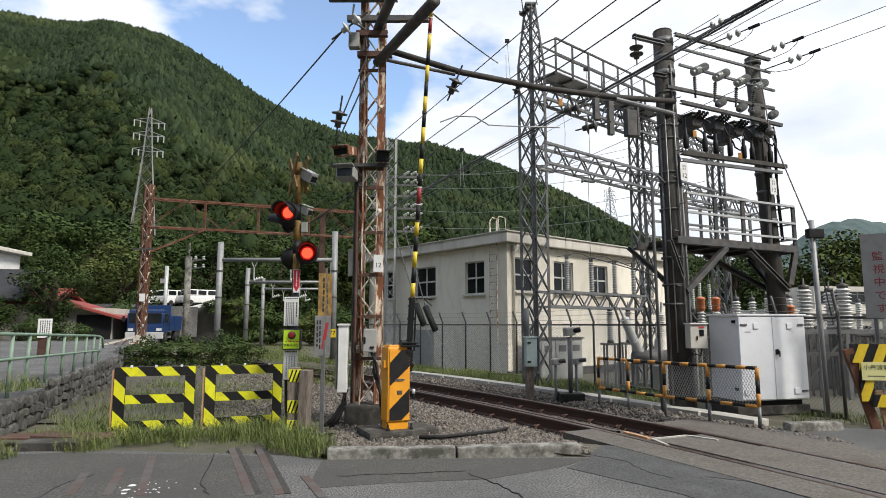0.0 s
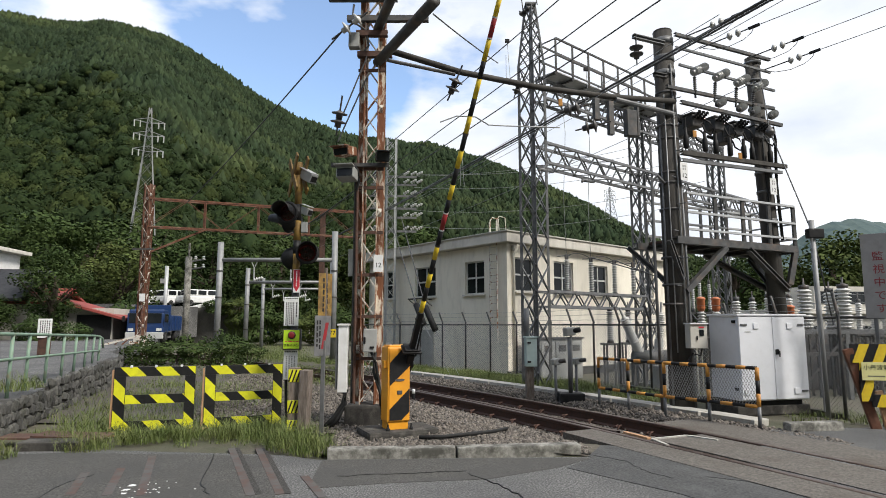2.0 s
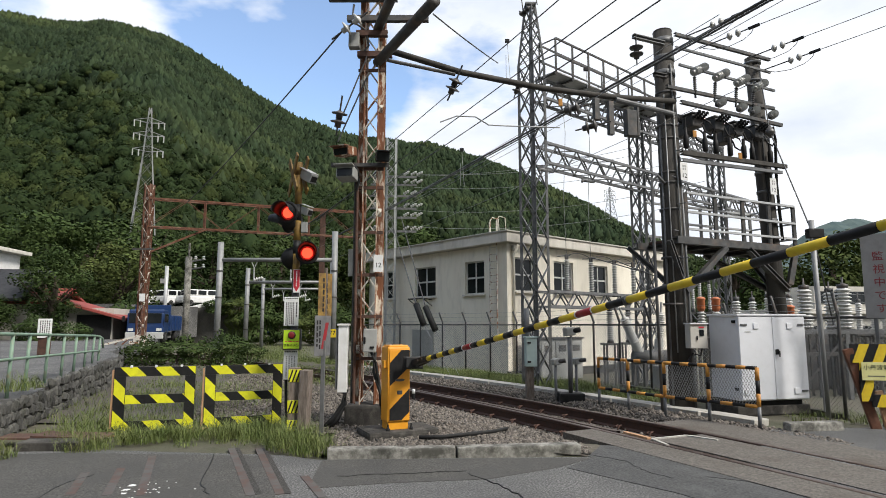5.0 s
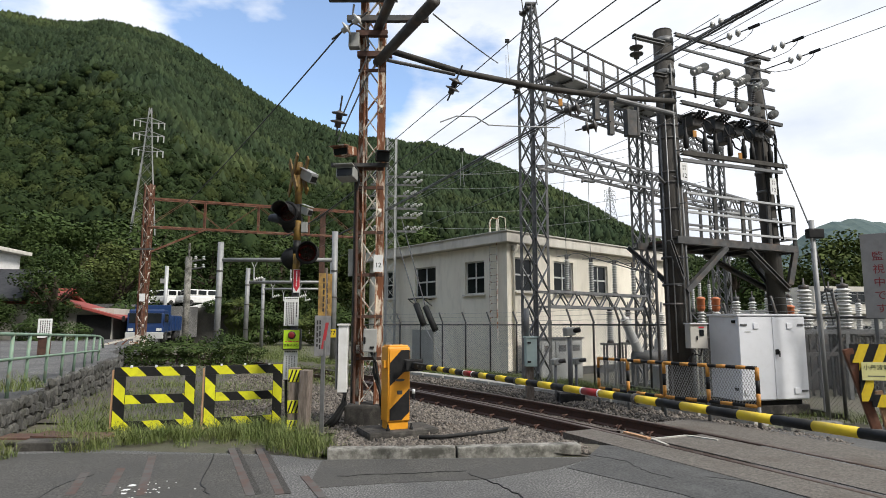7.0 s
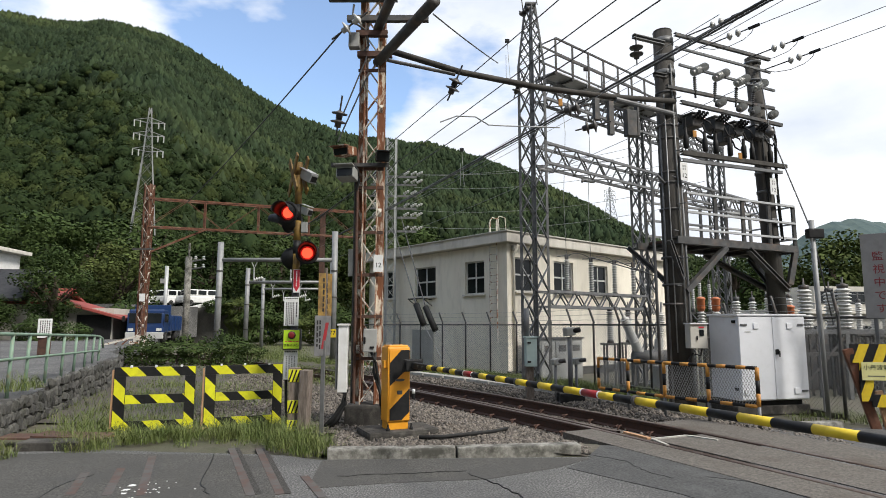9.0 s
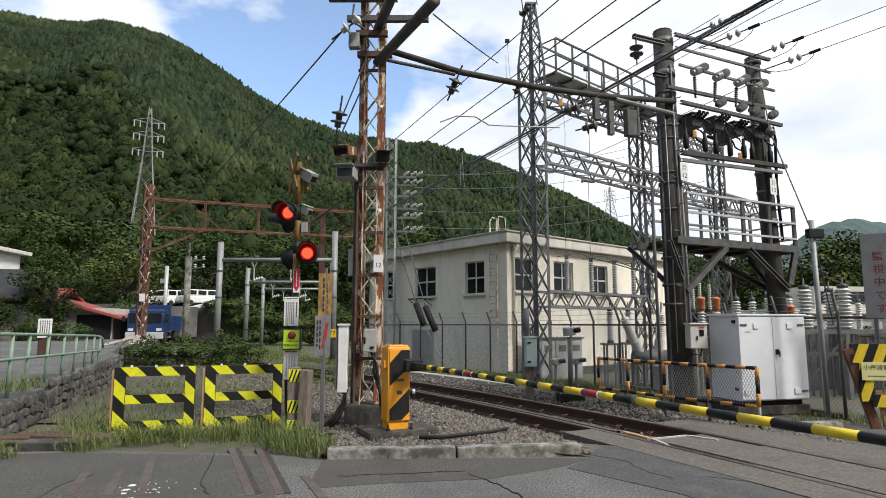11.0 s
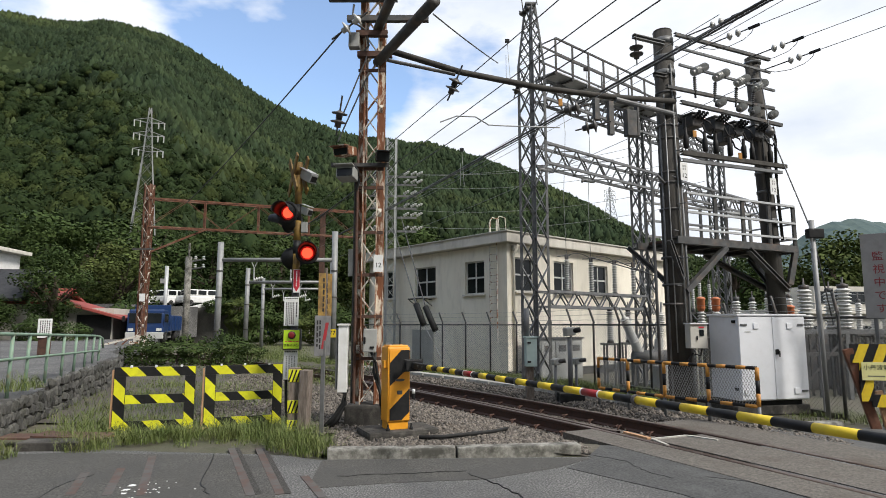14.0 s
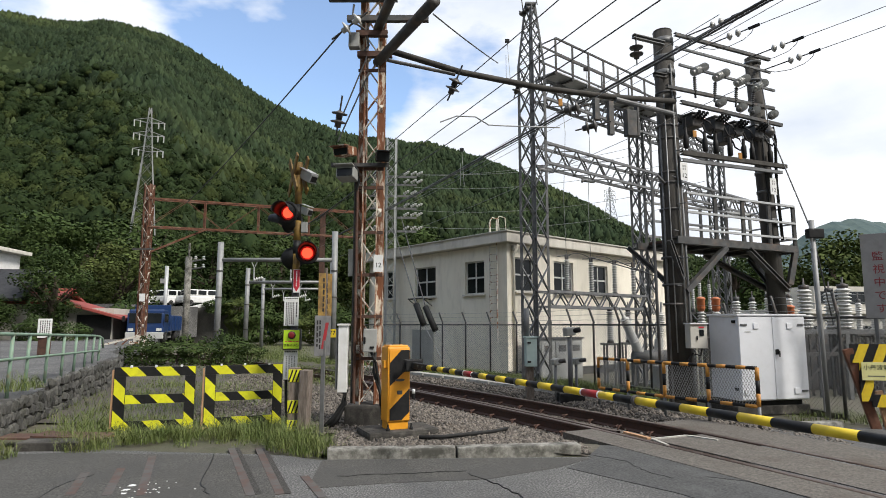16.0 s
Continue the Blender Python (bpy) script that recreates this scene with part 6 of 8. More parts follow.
def build_small_posts():
    b = thing("signal_box", "pale green control box on a weathered timber post", "control box", (1.86, 13.0, 0), 10)
    part("timber", boxed((0, 0.05, 0.15), (0.17, 0.12, 1.0), None, 0.015), WOOD_GREY, b)
    part("box", boxed((0, -0.05, 0.92), (0.24, 0.16, 0.6), None, 0.012), TEAL_PAINT, b)
    part("roof", boxed((0, -0.05, 1.235), (0.28, 0.2, 0.03), None, 0.006), TEAL_PAINT, b)
    for z in (0.72, 1.12):
        part("latch", boxed((-0.06, -0.14, z), (0.07, 0.03, 0.035), None, 0.004), BLACK, b)
    part("pipe", rods([((-0.06, 0.0, 1.2), (-0.06, 0.0, 1.85))], 0.06, 12), STEEL, b, "", True)
    d = thing("obstacle_detector", "grey obstacle detector head on a steel post", "detector", (2.6, 12.45, 0))
    part("footing", boxed((0, 0, -0.02), (0.5, 0.4, 0.3), None, 0.03), BLACK, d, "black footing")
    part("post", rods([((0, 0, 0.1), (0, 0, 1.25))], 0.045, 14), STEEL, d, "", True)
    part("head", boxed((0.0, 0, 1.36), (0.22, 0.17, 0.17), pose(0, 0, 0, 0, -6, 20), 0.025), GREY_PAINT, d)
    part("snout", rods([((0.08, -0.02, 1.38), (0.22, -0.06, 1.4))], 0.055, 16), BLACK, d, "", True)
    for x, y in ((-0.28, 0.1), (0.2, 0.35)):
        part("side_post", rods([((x, y, -0.3), (x, y, 0.68))], 0.03, 12), STEEL, d, "", True)
        part("side_head", boxed((x, y, 0.74), (0.16, 0.14, 0.13), pose(0, 0, 0, 0, -6, 20), 0.02), GREY_PAINT, d)
        part("side_snout", rods([((x + 0.04, y - 0.01, 0.75), (x + 0.2, y - 0.05, 0.77))], 0.045, 14), STEEL_DARK, d, "", True)
    m = thing("marker_post", "short white and black marker post by the rail", "marker", tuple(track(12.5, -0.9, -0.1)))
    part("stub", rods([((0, 0, 0), (0, 0, 0.12))], 0.035, 12), BLACK, m)
    part("cap", lathe([(0.035, 0.12), (0.035, 0.2), (0.02, 0.22)], 12), WHITE, m, "", True)
    # tall pole with a floodlight, warning board and striped stop board by the yard gate
    p = thing("flood_pole", "slim grey steel pole with a square floodlight", "lamp post", (6.55, 9.98, 0))
    part("post", rods([((-0.3, 0, -0.1), (-0.33, 0.0, 3.25))], 0.042, 14), PIPE_GREY, p, "", True)
    part("head", boxed((-0.3, -0.02, 3.02), (0.26, 0.12, 0.16), None, 0.015), BLACK, p)
    part("brace", rods([((-0.3, 0, 2.9), (0.1, 0.3, 1.5))], 0.012), WIRE, p)
    part("conduit", rods([((-0.36, -0.02, 0.1), (-0.37, -0.02, 1.3))], 0.014), STEEL, p)
    w = thing("warning_board", "grey-white board with red vertical writing on the fence", "sign", (6.6, 9.25, 0))
    s, f = sign_plate(w, (0.15, -0.12, 2.25), 0.55, 1.3, -36, BOARD_SHADED, "board", "enamelled board coloured grey for the shade on it", 0.02)
    for k, ch in enumerate("監視中です"):
        text(s, ch, f @ pose(-0.07, 0.29 - 0.2 * k, 0.001), 0.155, DEEP_RED)
    part("back_post", rods([((0.05, 0.01, -0.05), (0.05, 0.01, 2.7))], 0.03), STEEL, w)
    part("back_post", rods([((0.34, -0.2, -0.05), (0.34, -0.2, 2.7))], 0.03), STEEL, w)
    t = thing("striped_stop_board", "yellow and black striped board leaning on a rusty angle", "stop board", (6.1, 8.95, 0), -12)
    part("rusty_leg", boxed((0.03, 0.0, 0.55), (0.13, 0.07, 1.25), pose(0, 0, 0, 4, -16, 0), 0.01), RUST, t)
    part("prop", boxed((0.3, 0.02, 0.25), (0.09, 0.06, 0.6), pose(0, 0, 0, 0, -10, 0), 0.008), WOOD_PLANK, t)
    for (x0, x1, za, zb) in ((-0.12, 0.9, 0.95, 1.22), (-0.02, 0.16, 0.4, 0.95), (0.12, 0.9, 0.32, 0.5)):
        part("board", boxed(((x0 + x1) / 2, -0.06, (za + zb) / 2), (x1 - x0, 0.025, zb - za), None, 0.004), BLACK, t)
        k = -6
        while k < 10:
            u0 = k * 0.26
            poly = clip([(u0 - (1.2 - z) * 0.4, z) for z in (zb, za)] + [(u0 + 0.13 - (1.2 - z) * 0.4, z) for z in (za, zb)], x0 + 0.004, x1 - 0.004)
            if len(poly) > 2:
                part("stripe", prism(bmesh.new(), poly, 0, 0.004, pose(0, -0.073, 0, 90, 0, 0)), YELLOW, t)
            k += 1
    s, f = sign_plate(t, (0.38, -0.09, 0.83), 0.75, 0.26, 0, CREAM_SHEET, "name_board", "pale yellow name board with black writing", 0.01)
    text(s, "小丹波第二", f @ pose(-0.14, 0.05, 0.001), 0.085, BLACK)
    bars(s, f @ pose(0, -0.07, 0) @ Matrix.Rotation(radians(90), 4, "Z"), 0.04, 0.6, 1, 12, STEEL_DARK, 31)


# ---------------- substation yard ----------------
U, V = Vector((0.766, 0.643, 0)), Vector((-0.643, 0.766, 0))
TOWERS = [Vector((2.44, 15.8, 0)), Vector((6.5, 19.2, 0)), Vector((10.35, 22.2, 0))]


def square(c, w):
    return [tuple((c + U * a * w / 2 + V * b * w / 2).xy) for a, b in ((-1, -1), (1, -1), (1, 1), (-1, 1))]


def build_yard():
    for i, (c, top) in enumerate(zip(TOWERS, (8.6, 8.75, 8.3))):
        t = thing("gantry_tower", "galvanised steel lattice gantry tower", "lattice tower", group="gantry towers of the yard")
        w = 0.5 if i < 2 else 0.46
        lattice(t, square(c, w), -0.42, top, 13, 0.075, 0.045, STEEL, cross=True)
        if i == 0:
            lattice(t, square(c, w), top, 10.35, 5, 0.06, 0.04, STEEL, cross=True, top=square(c, 0.2))
            part("cap_plate", boxed(c + Vector((0, 0, 10.38)), (0.3, 0.3, 0.05)), STEEL, t)
            part("finial", rods([(c + Vector((-0.2, 0, 10.2)), c + Vector((-0.25, 0, 10.75))), (c + Vector((0.2, 0, 10.4)), c + Vector((0.15, 0, 10.75)))], 0.015), STEEL_DARK, t)
            part("wire_clamp", lathe(ribs(0.04, 0.1, 0.35, 3), 12, m=Matrix.Translation(c + Vector((-0.3, 0, 10.1))) @ pose(0, 0, 0, 20, 60, 0)), BROWN_INS, t, "", True)
        part("footing", boxed(c + Vector((0, 0, -0.38)), (1.0, 1.0, 0.2), pose(0, 0, 0, 0, 0, 40), 0.02), CONCRETE, t)
    for z, dep, pan, w in ((8.2, 0.5, 16, 0.42), (6.42, 0.55, 16, 0.45), (2.38, 0.4, 14, 0.42)):
        last = TOWERS[2] + (U * 4 if z > 6 and z < 7 else U * 0.3)
        b = thing("gantry_beam", "galvanised steel lattice beam between the gantry towers", "lattice beam", group="gantry beams of the yard")
        a = TOWERS[0] + Vector((0, 0, z)) + U * 0.3
        e = (TOWERS[1] if z < 3 else last) + Vector((0, 0, z))
        truss(b, a, e, w, dep, pan if z < 3 else pan * 2, 0.07, 0.045, STEEL)
    # service walkway along the top beam
    wk = thing("service_walkway", "steel mesh walkway with handrails on the top beam", "walkway")
    a, e = TOWERS[0] + U * 0.35 + Vector((0, 0, 8.36)), TOWERS[1] + U * 0.2 + Vector((0, 0, 8.36))
    rz = 40
    L = (e - a).length
    part("deck", boxed((a + e) / 2 - V * 0.3, (L, 0.55, 0.03), pose(0, 0, 0, 0, 0, math.degrees(math.atan2((e - a).y, (e - a).x)))), STEEL_PALE, wk)
    d = (e - a).normalized()
    for k in range(8):
        p = a + d * (L * k / 7) - V * 0.58
        member("rail_post", p + Vector((0, 0, -0.1)), p + Vector((0, 0, 0.95)), 0.05, STEEL_DARK, wk)
        member("joist", p + Vector((0, 0, -0.04)), p + V * 0.8 + Vector((0, 0, -0.04)), 0.06, STEEL_DARK, wk)
        if k % 2 == 0:
            p2 = p + V * 0.58
            member("rail_post", p2 + Vector((0, 0, -0.1)), p2 + Vector((0, 0, 0.95)), 0.04, STEEL_DARK, wk)
    for h in (0.95, 0.48):
        member("handrail", a - V * 0.58 + Vector((0, 0, h)), e - V * 0.58 + Vector((0, 0, h)), 0.045, STEEL_DARK, wk)
        member("handrail", a + Vector((0, 0, h)), e + Vector((0, 0, h)), 0.04, STEEL_DARK, wk)
        member("handrail", a - V * 0.58 + Vector((0, 0, h)), a + Vector((0, 0, h)), 0.04, STEEL_DARK, wk)
    # insulator columns standing on the low beam, and post insulators on stands below it
    col = thing("insulator_column", "tall ribbed porcelain column on the low beam", "insulator", group="insulator columns on the low beam")
    part("body", lathe(ribs(0.05, 0.085, 0.85, 17), 14), PORCELAIN, col, "", True)
    part("base", lathe([(0.09, -0.12), (0.1, -0.02), (0.06, 0.0)], 12), STEEL_DARK, col)
    part("cap", boxed((0, 0, 0.93), (0.1, 0.08, 0.14), None, 0.015), STEEL_DARK, col)
    part("terminal", rods([((-0.25, 0, 0.95), (0.1, 0, 0.97))], 0.014), STEEL_DARK, col)
    spots = [TOWERS[0].lerp(TOWERS[1], f) + Vector((0, 0, 2.45)) for f in (0.25, 0.46, 0.68, 0.87)]
    col.matrix_basis = Matrix.Translation(spots[0])
    for s in spots[1:]:
        copy_thing(col, Matrix.Translation(s))
    sw = thing("busbar_wires", "slack connecting wires of the insulator columns", "wire")
    for p, q in zip(spots, spots[1:]):
        part("wire", tube(bmesh.new(), sag(p + Vector((0, 0, 0.95)), q + Vector((0, 0, 0.95)), -0.12), 0.01, 5), WIRE, sw)
    part("wire", tube(bmesh.new(), [spots[1] + Vector((0, 0, 1.0)), spots[1] + Vector((1.0, -1.2, 0.5)), Vector((5.1, 14.6, 1.75))], 0.016, 6), WIRE, sw)
    part("wire", tube(bmesh.new(), [spots[2] + Vector((0, 0, 1.0)), spots[2] + Vector((1.0, -0.9, 0.4)), Vector((6.6, 15.6, 1.6))], 0.016, 6), WIRE, sw)
    for x0, z0, x1 in ((1003, 5.9, 0.25), (1058, 5.75, 0.46)):
        f = x1
        p = TOWERS[0].lerp(TOWERS[1], f)
        part("drop_wire", tube(bmesh.new(), [p + Vector((-0.1, -0.4, 8.0)), p + Vector((-0.05, -0.5, 6.8)), p + Vector((-0.1, -0.3, 5.0)), p + Vector((0, 0, 3.4))], 0.008, 5), WIRE_PALE, sw)
    arm = thing("arm_insulator", "grey tube insulator arm on the gantry beam", "insulator", group="arms of the gantry beam")
    part("tube", rods([((0, 0, 0), (0.35, -0.75, -0.12))], 0.05, 12), STEEL, arm, "", True)
    part("end", rods([((0.35, -0.75, -0.12), (0.37, -0.8, -0.18))], 0.035, 10), STEEL_DARK, arm)
    spots = [TOWERS[0].lerp(TOWERS[1], f) + Vector((-0.2, -0.25, 5.72)) for f in (0.2, 0.55)]
    arm.matrix_basis = Matrix.Translation(spots[0]) @ pose(0, 0, 0, 0, 0, -60)
    copy_thing(arm, Matrix.Translation(spots[1]) @ pose(0, 0, 0, 0, 0, -60))

    def stand(name, x, y, z0, hgt, r, n, material, label, group, capm=STEEL_DARK, legs=True):
        o = thing(name, label, "insulator", (x, y, 0), group=group)
        part("body", lathe(ribs(r * 0.62, r, hgt, n), 16, m=pose(0, 0, z0)), material, o, "", True)
        part("cap", lathe([(r * 0.55, z0 + hgt), (r * 0.7, z0 + hgt + 0.02), (r * 0.7, z0 + hgt + 0.1), (r * 0.15, z0 + hgt + 0.13), (r * 0.12, z0 + hgt + 0.3)], 12), capm, o, "", True)
        part("flange", lathe([(r * 0.9, z0 - 0.1), (r * 0.95, z0 - 0.02), (r * 0.6, z0)], 12), STEEL_DARK, o)
        if legs:
            for dx in (-0.16, 0.16):
                for dy in (-0.16, 0.16):
                    member("leg", (dx, dy, -0.42), (dx, dy, z0 - 0.08), 0.05, STEEL_DARK, o)
            part("table", boxed((0, 0, z0 - 0.12), (0.5, 0.5, 0.06)), STEEL_DARK, o)
        return o
    # columns below the beam
    for f in (0.62, 0.8):
        p = TOWERS[0].lerp(TOWERS[1], f)
        stand("post_insulator", p.x, p.y, 1.05, 0.85, 0.11, 14, PORCELAIN, "grey ribbed post insulator on a steel stand", "post insulators of the yard")
    # big bushings and smaller posts to the right of the cabinet
    for x, y, z0, h, r, n, m, lab in ((9.75, 16.2, 1.4, 1.05, 0.19, 11, PORCELAIN_WHITE, "large white ribbed bushing with a dark cap"), (10.55, 16.4, 1.4, 0.98, 0.15, 11, PORCELAIN_WHITE, "large white ribbed bushing with a dark cap"), (10.8, 16.2, 1.4, 1.08, 0.2, 11, PORCELAIN_WHITE, "large white ribbed bushing with a dark cap"), (11.6, 16.8, 1.35, 0.75, 0.09, 12, PORCELAIN_WHITE, "slim white ribbed porcelain insulator"), (12.0, 16.8, 1.3, 0.75, 0.09, 12, PORCELAIN_WHITE, "slim white ribbed porcelain insulator"), (12.6, 17.2, 1.25, 0.75, 0.09, 12, PORCELAIN_WHITE, "slim white ribbed porcelain insulator"), (8.1, 16.6, 1.65, 0.5, 0.12, 7, PORCELAIN_WHITE, "short white ribbed porcelain insulator"), (8.75, 17, 1.65, 0.5, 0.11, 7, PORCELAIN_WHITE, "short white ribbed porcelain insulator"), (9.1, 16.8, 1.7, 0.55, 0.12, 8, PORCELAIN_WHITE, "short white ribbed porcelain insulator"), (9.9, 17.2, 1.65, 0.6, 0.11, 8, PORCELAIN_WHITE, "short white ribbed porcelain insulator"), (13.3, 17.5, 1.3, 0.7, 0.1, 10, PORCELAIN_WHITE, "slim white ribbed porcelain insulator")):
        stand("bushing", x, y, z0, h, r, n, m, lab, "white bushings of the yard")
    for x, y, z0 in ((6.95, 16.2, 1.95), (7.4, 16.3, 1.95), (9.75, 16.9, 1.75)):
        o = stand("cable_head", x, y, z0 - 0.65, 0.55, 0.11, 7, PORCELAIN_WHITE, "white ribbed cable head with an orange top", "cable heads", ORANGE_BUSH)
        part("orange_top", lathe([(0.08, z0 - 0.08), (0.11, z0), (0.1, z0 + 0.1), (0.115, z0 + 0.12), (0.1, z0 + 0.2), (0.12, z0 + 0.22), (0.12, z0 + 0.26), (0.05, z0 + 0.3)], 14), ORANGE_BUSH, o, "orange moulded top", True)
    for x, y in ((7.25, 17.4), (7.45, 17.4), (7.95, 17.9)):
        stand("slim_insulator", x, y, 1.95, 0.75, 0.055, 14, PORCELAIN, "slim grey insulator rod", "slim rods of the yard")
    fr = thing("switchyard_support", "galvanised steel support frame of the switchyard", "support")
    for y in (15.6, 17.6):
        for x in (9.0, 10.4, 11.8, 13.2, 14.6):
            member("column", (x, y, -0.4), (x, y, 1.35), 0.1, STEEL, fr, "channel")
        member("beam", (8.6, y, 1.32), (15.4, y, 1.32), 0.12, STEEL, fr, "channel")
        member("beam", (8.6, y, 0.75), (15.4, y, 0.75), 0.08, STEEL_DARK, fr, "channel")
        for x in (9.0, 11.8):
            member("brace", (x, y, -0.3), (x + 1.4, y, 1.25), 0.06, STEEL_DARK, fr)
    for x in (9.0, 10.4, 11.8, 13.2, 14.6):
        member("beam", (x, 15.6, 1.3), (x, 17.6, 1.3), 0.1, STEEL, fr, "channel")
    bk = thing("circuit_breaker", "grey tank circuit breaker with slanted ribbed bushings", "circuit breaker", (5.2, 15.2, 0), 25)
    part("tank", rods([((-0.5, 0, 0.7), (0.6, 0, 0.7))], 0.17, 20), STEEL_DARK, bk, "", True)
    for x, ry in ((-0.35, -28), (0.25, 8)):
        part("bushing", lathe([(0.11, 0), (0.11, 0.35)] + [(r, z + 0.38) for r, z in ribs(0.062, 0.115, 0.62, 11)] + [(0.03, 1.05), (0.03, 1.3)], 20, m=pose(x, 0, 0.78, 0, ry, 0)), PORCELAIN, bk, "ribbed porcelain bushing")
    for x in (-0.4, 0.6):
        for y in (-0.2, 0.2):
            member("leg", (x, y, -0.42), (x, y, 0.6), 0.07, STEEL_DARK, bk)
    part("drive_box", boxed((0.1, -0.3, 0.2), (0.5, 0.3, 0.6), None, 0.02), GREY_PAINT, bk)
    tr = thing("switch_cubicle", "low grey switch cubicle against the building wall", "cubicle", (3.95, 21.55, 0), 40)
    part("body", boxed((0, 0, 0.3), (2.3, 0.7, 1.4), None, 0.02), GREY_PAINT, tr)
    part("lid", boxed((0, 0, 1.03), (2.45, 0.82, 0.06), None, 0.012), STEEL_DARK, tr)
    for k in range(3):
        d = part("door", boxed((-0.76 + 0.76 * k, -0.36, 0.3), (0.7, 0.03, 1.2), None, 0.006), GREY_PAINT, tr)
        part("vent", boxed((-0.76 + 0.76 * k, -0.38, 0.68), (0.4, 0.012, 0.22), None, 0.003), STEEL_DARK, d)
    c = thing("yard_cubicle", "row of grey switch cubicles with dark vents in the yard", "cubicle", (12.5, 18.8, 0), 10)
    part("body", boxed((0, 0, 0.4), (6.5, 1.2, 1.6), None, 0.02), STEEL_DARK, c)
    for k in range(6):
        part("door", boxed((-2.7 + 1.08 * k, -0.62, 0.5), (1.0, 0.04, 1.6), None, 0.01), STEEL_DARK, c)
    h = thing("yard_house", "flat grey control house with a row of windows beyond the yard", "building", (25, 36, -0.9), 10)
    part("wall", boxed((0, 0, 1.2), (15, 6, 3.6)), PALE_WALL, h)
    part("roof", boxed((0, 0, 3.1), (15.6, 6.6, 0.25), None, 0.02), ROOF_CONC, h)
    part("upper_storey", boxed((-1, 1, 3.9), (6, 4, 1.4)), PALE_WALL, h)
    for k in range(8):
        part("window", boxed((-6.2 + 1.75 * k, -3.0, 1.9), (1.2, 0.06, 0.9)), GLASS_DARK, h)
    for k in range(3):
        part("window", boxed((-3 + 1.9 * k, -1.02, 3.95), (1.3, 0.06, 0.7)), GLASS_DARK, h)


build_track()
build_fence()
build_guard_rail()
build_small_posts()
build_yard()


# ---------------- upper road and retaining wall ----------------
def build_upper_road():
    edge = [(-5.35, 6.7), (-5.95, 8.3), (-6.5, 10.0), (-7.2, 12.0), (-8.0, 14.4), (-9.3, 17.5)]
    z = 0.45
    rise = lambda y: 0.43 + 0.024 * min(max(y - 8, -2), 8)
    outline = edge + [(-11, 20), (-14.5, 30), (-22, 48), (-29, 48), (-24, 30), (-21, 14), (-18, 4), (-12, 2)]
    bm = prism(bmesh.new(), outline, -0.2, 1.0)
    for v in bm.verts:
        if v.co.z > 0:
            v.co.z = rise(v.co.y)
    bmesh.ops.triangulate(bm, faces=[fc for fc in bm.faces if len(fc.verts) > 4])
    tagged(part("upper_road", bm, ASPHALT), "grey asphalt side road above the stone wall", "road", kind="structure")
    w = thing("stone_wall", "dark rough stone retaining wall", "retaining wall", kind="structure")
    bm = bmesh.new()
    for (x0, y0), (x1, y1) in zip(edge, edge[1:]):
        d = Vector((x1 - x0, y1 - y0, 0))
        box(bm, Vector(((x0 + x1) / 2, (y0 + y1) / 2, rise((y0 + y1) / 2) / 2 - 0.06)) + Vector((-d.y, d.x, 0)).normalized() * 0.06, (d.length, 0.2, rise((y0 + y1) / 2) + 0.1), pose(0, 0, 0, 0, 0, math.degrees(math.atan2(d.y, d.x))))
    part("core", bm, CONCRETE_DARK, w, "dark mortar core")
    rng = random.Random(4)
    meshes = []
    for k in range(8):
        sb = bmesh.new()
        bmesh.ops.create_icosphere(sb, subdivisions=1, radius=0.5)
        for v in sb.verts:
            v.co *= rng.uniform(0.8, 1.15)
            v.co.x = max(-0.36, min(0.36, v.co.x))
            v.co.z = max(-0.38, min(0.38, v.co.z))
        me = bpy.data.meshes.new("stone")
        sb.to_mesh(me)
        sb.free()
        me.materials.append(WALL_STONE)
        meshes.append(me)
    count = 0
    for grow, (x0, y0), (x1, y1) in zip((1.0, 1.0, 1.3, 1.6, 2.0), edge, edge[1:]):
        d = Vector((x1 - x0, y1 - y0, 0))
        L, rz = d.length, math.degrees(math.atan2(d.y, d.x))
        t, out = d.normalized(), Vector((d.y, -d.x, 0)).normalized()
        for row in range(4 if y0 > 9 else 3):
            u = rng.uniform(-0.1, 0.05)
            while u < L and count < 300:
                sw = rng.uniform(0.13, 0.24) * grow
                ob = link("stone", rng.choice(meshes), None, w)
                p = Vector((x0, y0, 0)) + t * (u + sw / 2) + out * rng.uniform(0.035, 0.055) + Vector((0, 0, 0.06 + row * 0.155 + rng.uniform(-0.03, 0.03)))
                ob.matrix_basis = Matrix.Translation(p) @ pose(0, 0, 0, rng.uniform(-6, 6), rng.uniform(-28, 28), rz) @ Matrix.Diagonal((sw * 1.4, 0.1, 0.25 * rng.uniform(0.8, 1.25), 1))
                u += sw
                count += 1
    r = thing("green_railing", "light green painted pipe railing with rust along the side road", "railing")
    rail = [(-5.75, 8.0), (-6.35, 9.6), (-7.05, 11.6), (-7.8, 13.6), (-8.5, 15.4)]
    tops = []
    for a, b in zip(rail, rail[1:]):
        for k in range(2):
            x, y = a[0] + (b[0] - a[0]) * k / 2 - 0.22, a[1] + (b[1] - a[1]) * k / 2
            h = 1.38 - 0.022 * (y - 8)
            part("post", rods([((x, y, rise(y) - 0.05), (x + 0.02, y, h))], 0.026, 10), GREEN_RAIL, r, "", True)
            tops.append((x + 0.02, y, h))
    tops.append((-8.72, 15.4, 1.2))
    part("post", rods([((-8.74, 15.4, z - 0.05), (-8.72, 15.4, 1.2))], 0.028, 10), GREEN_RAIL, r, "", True)
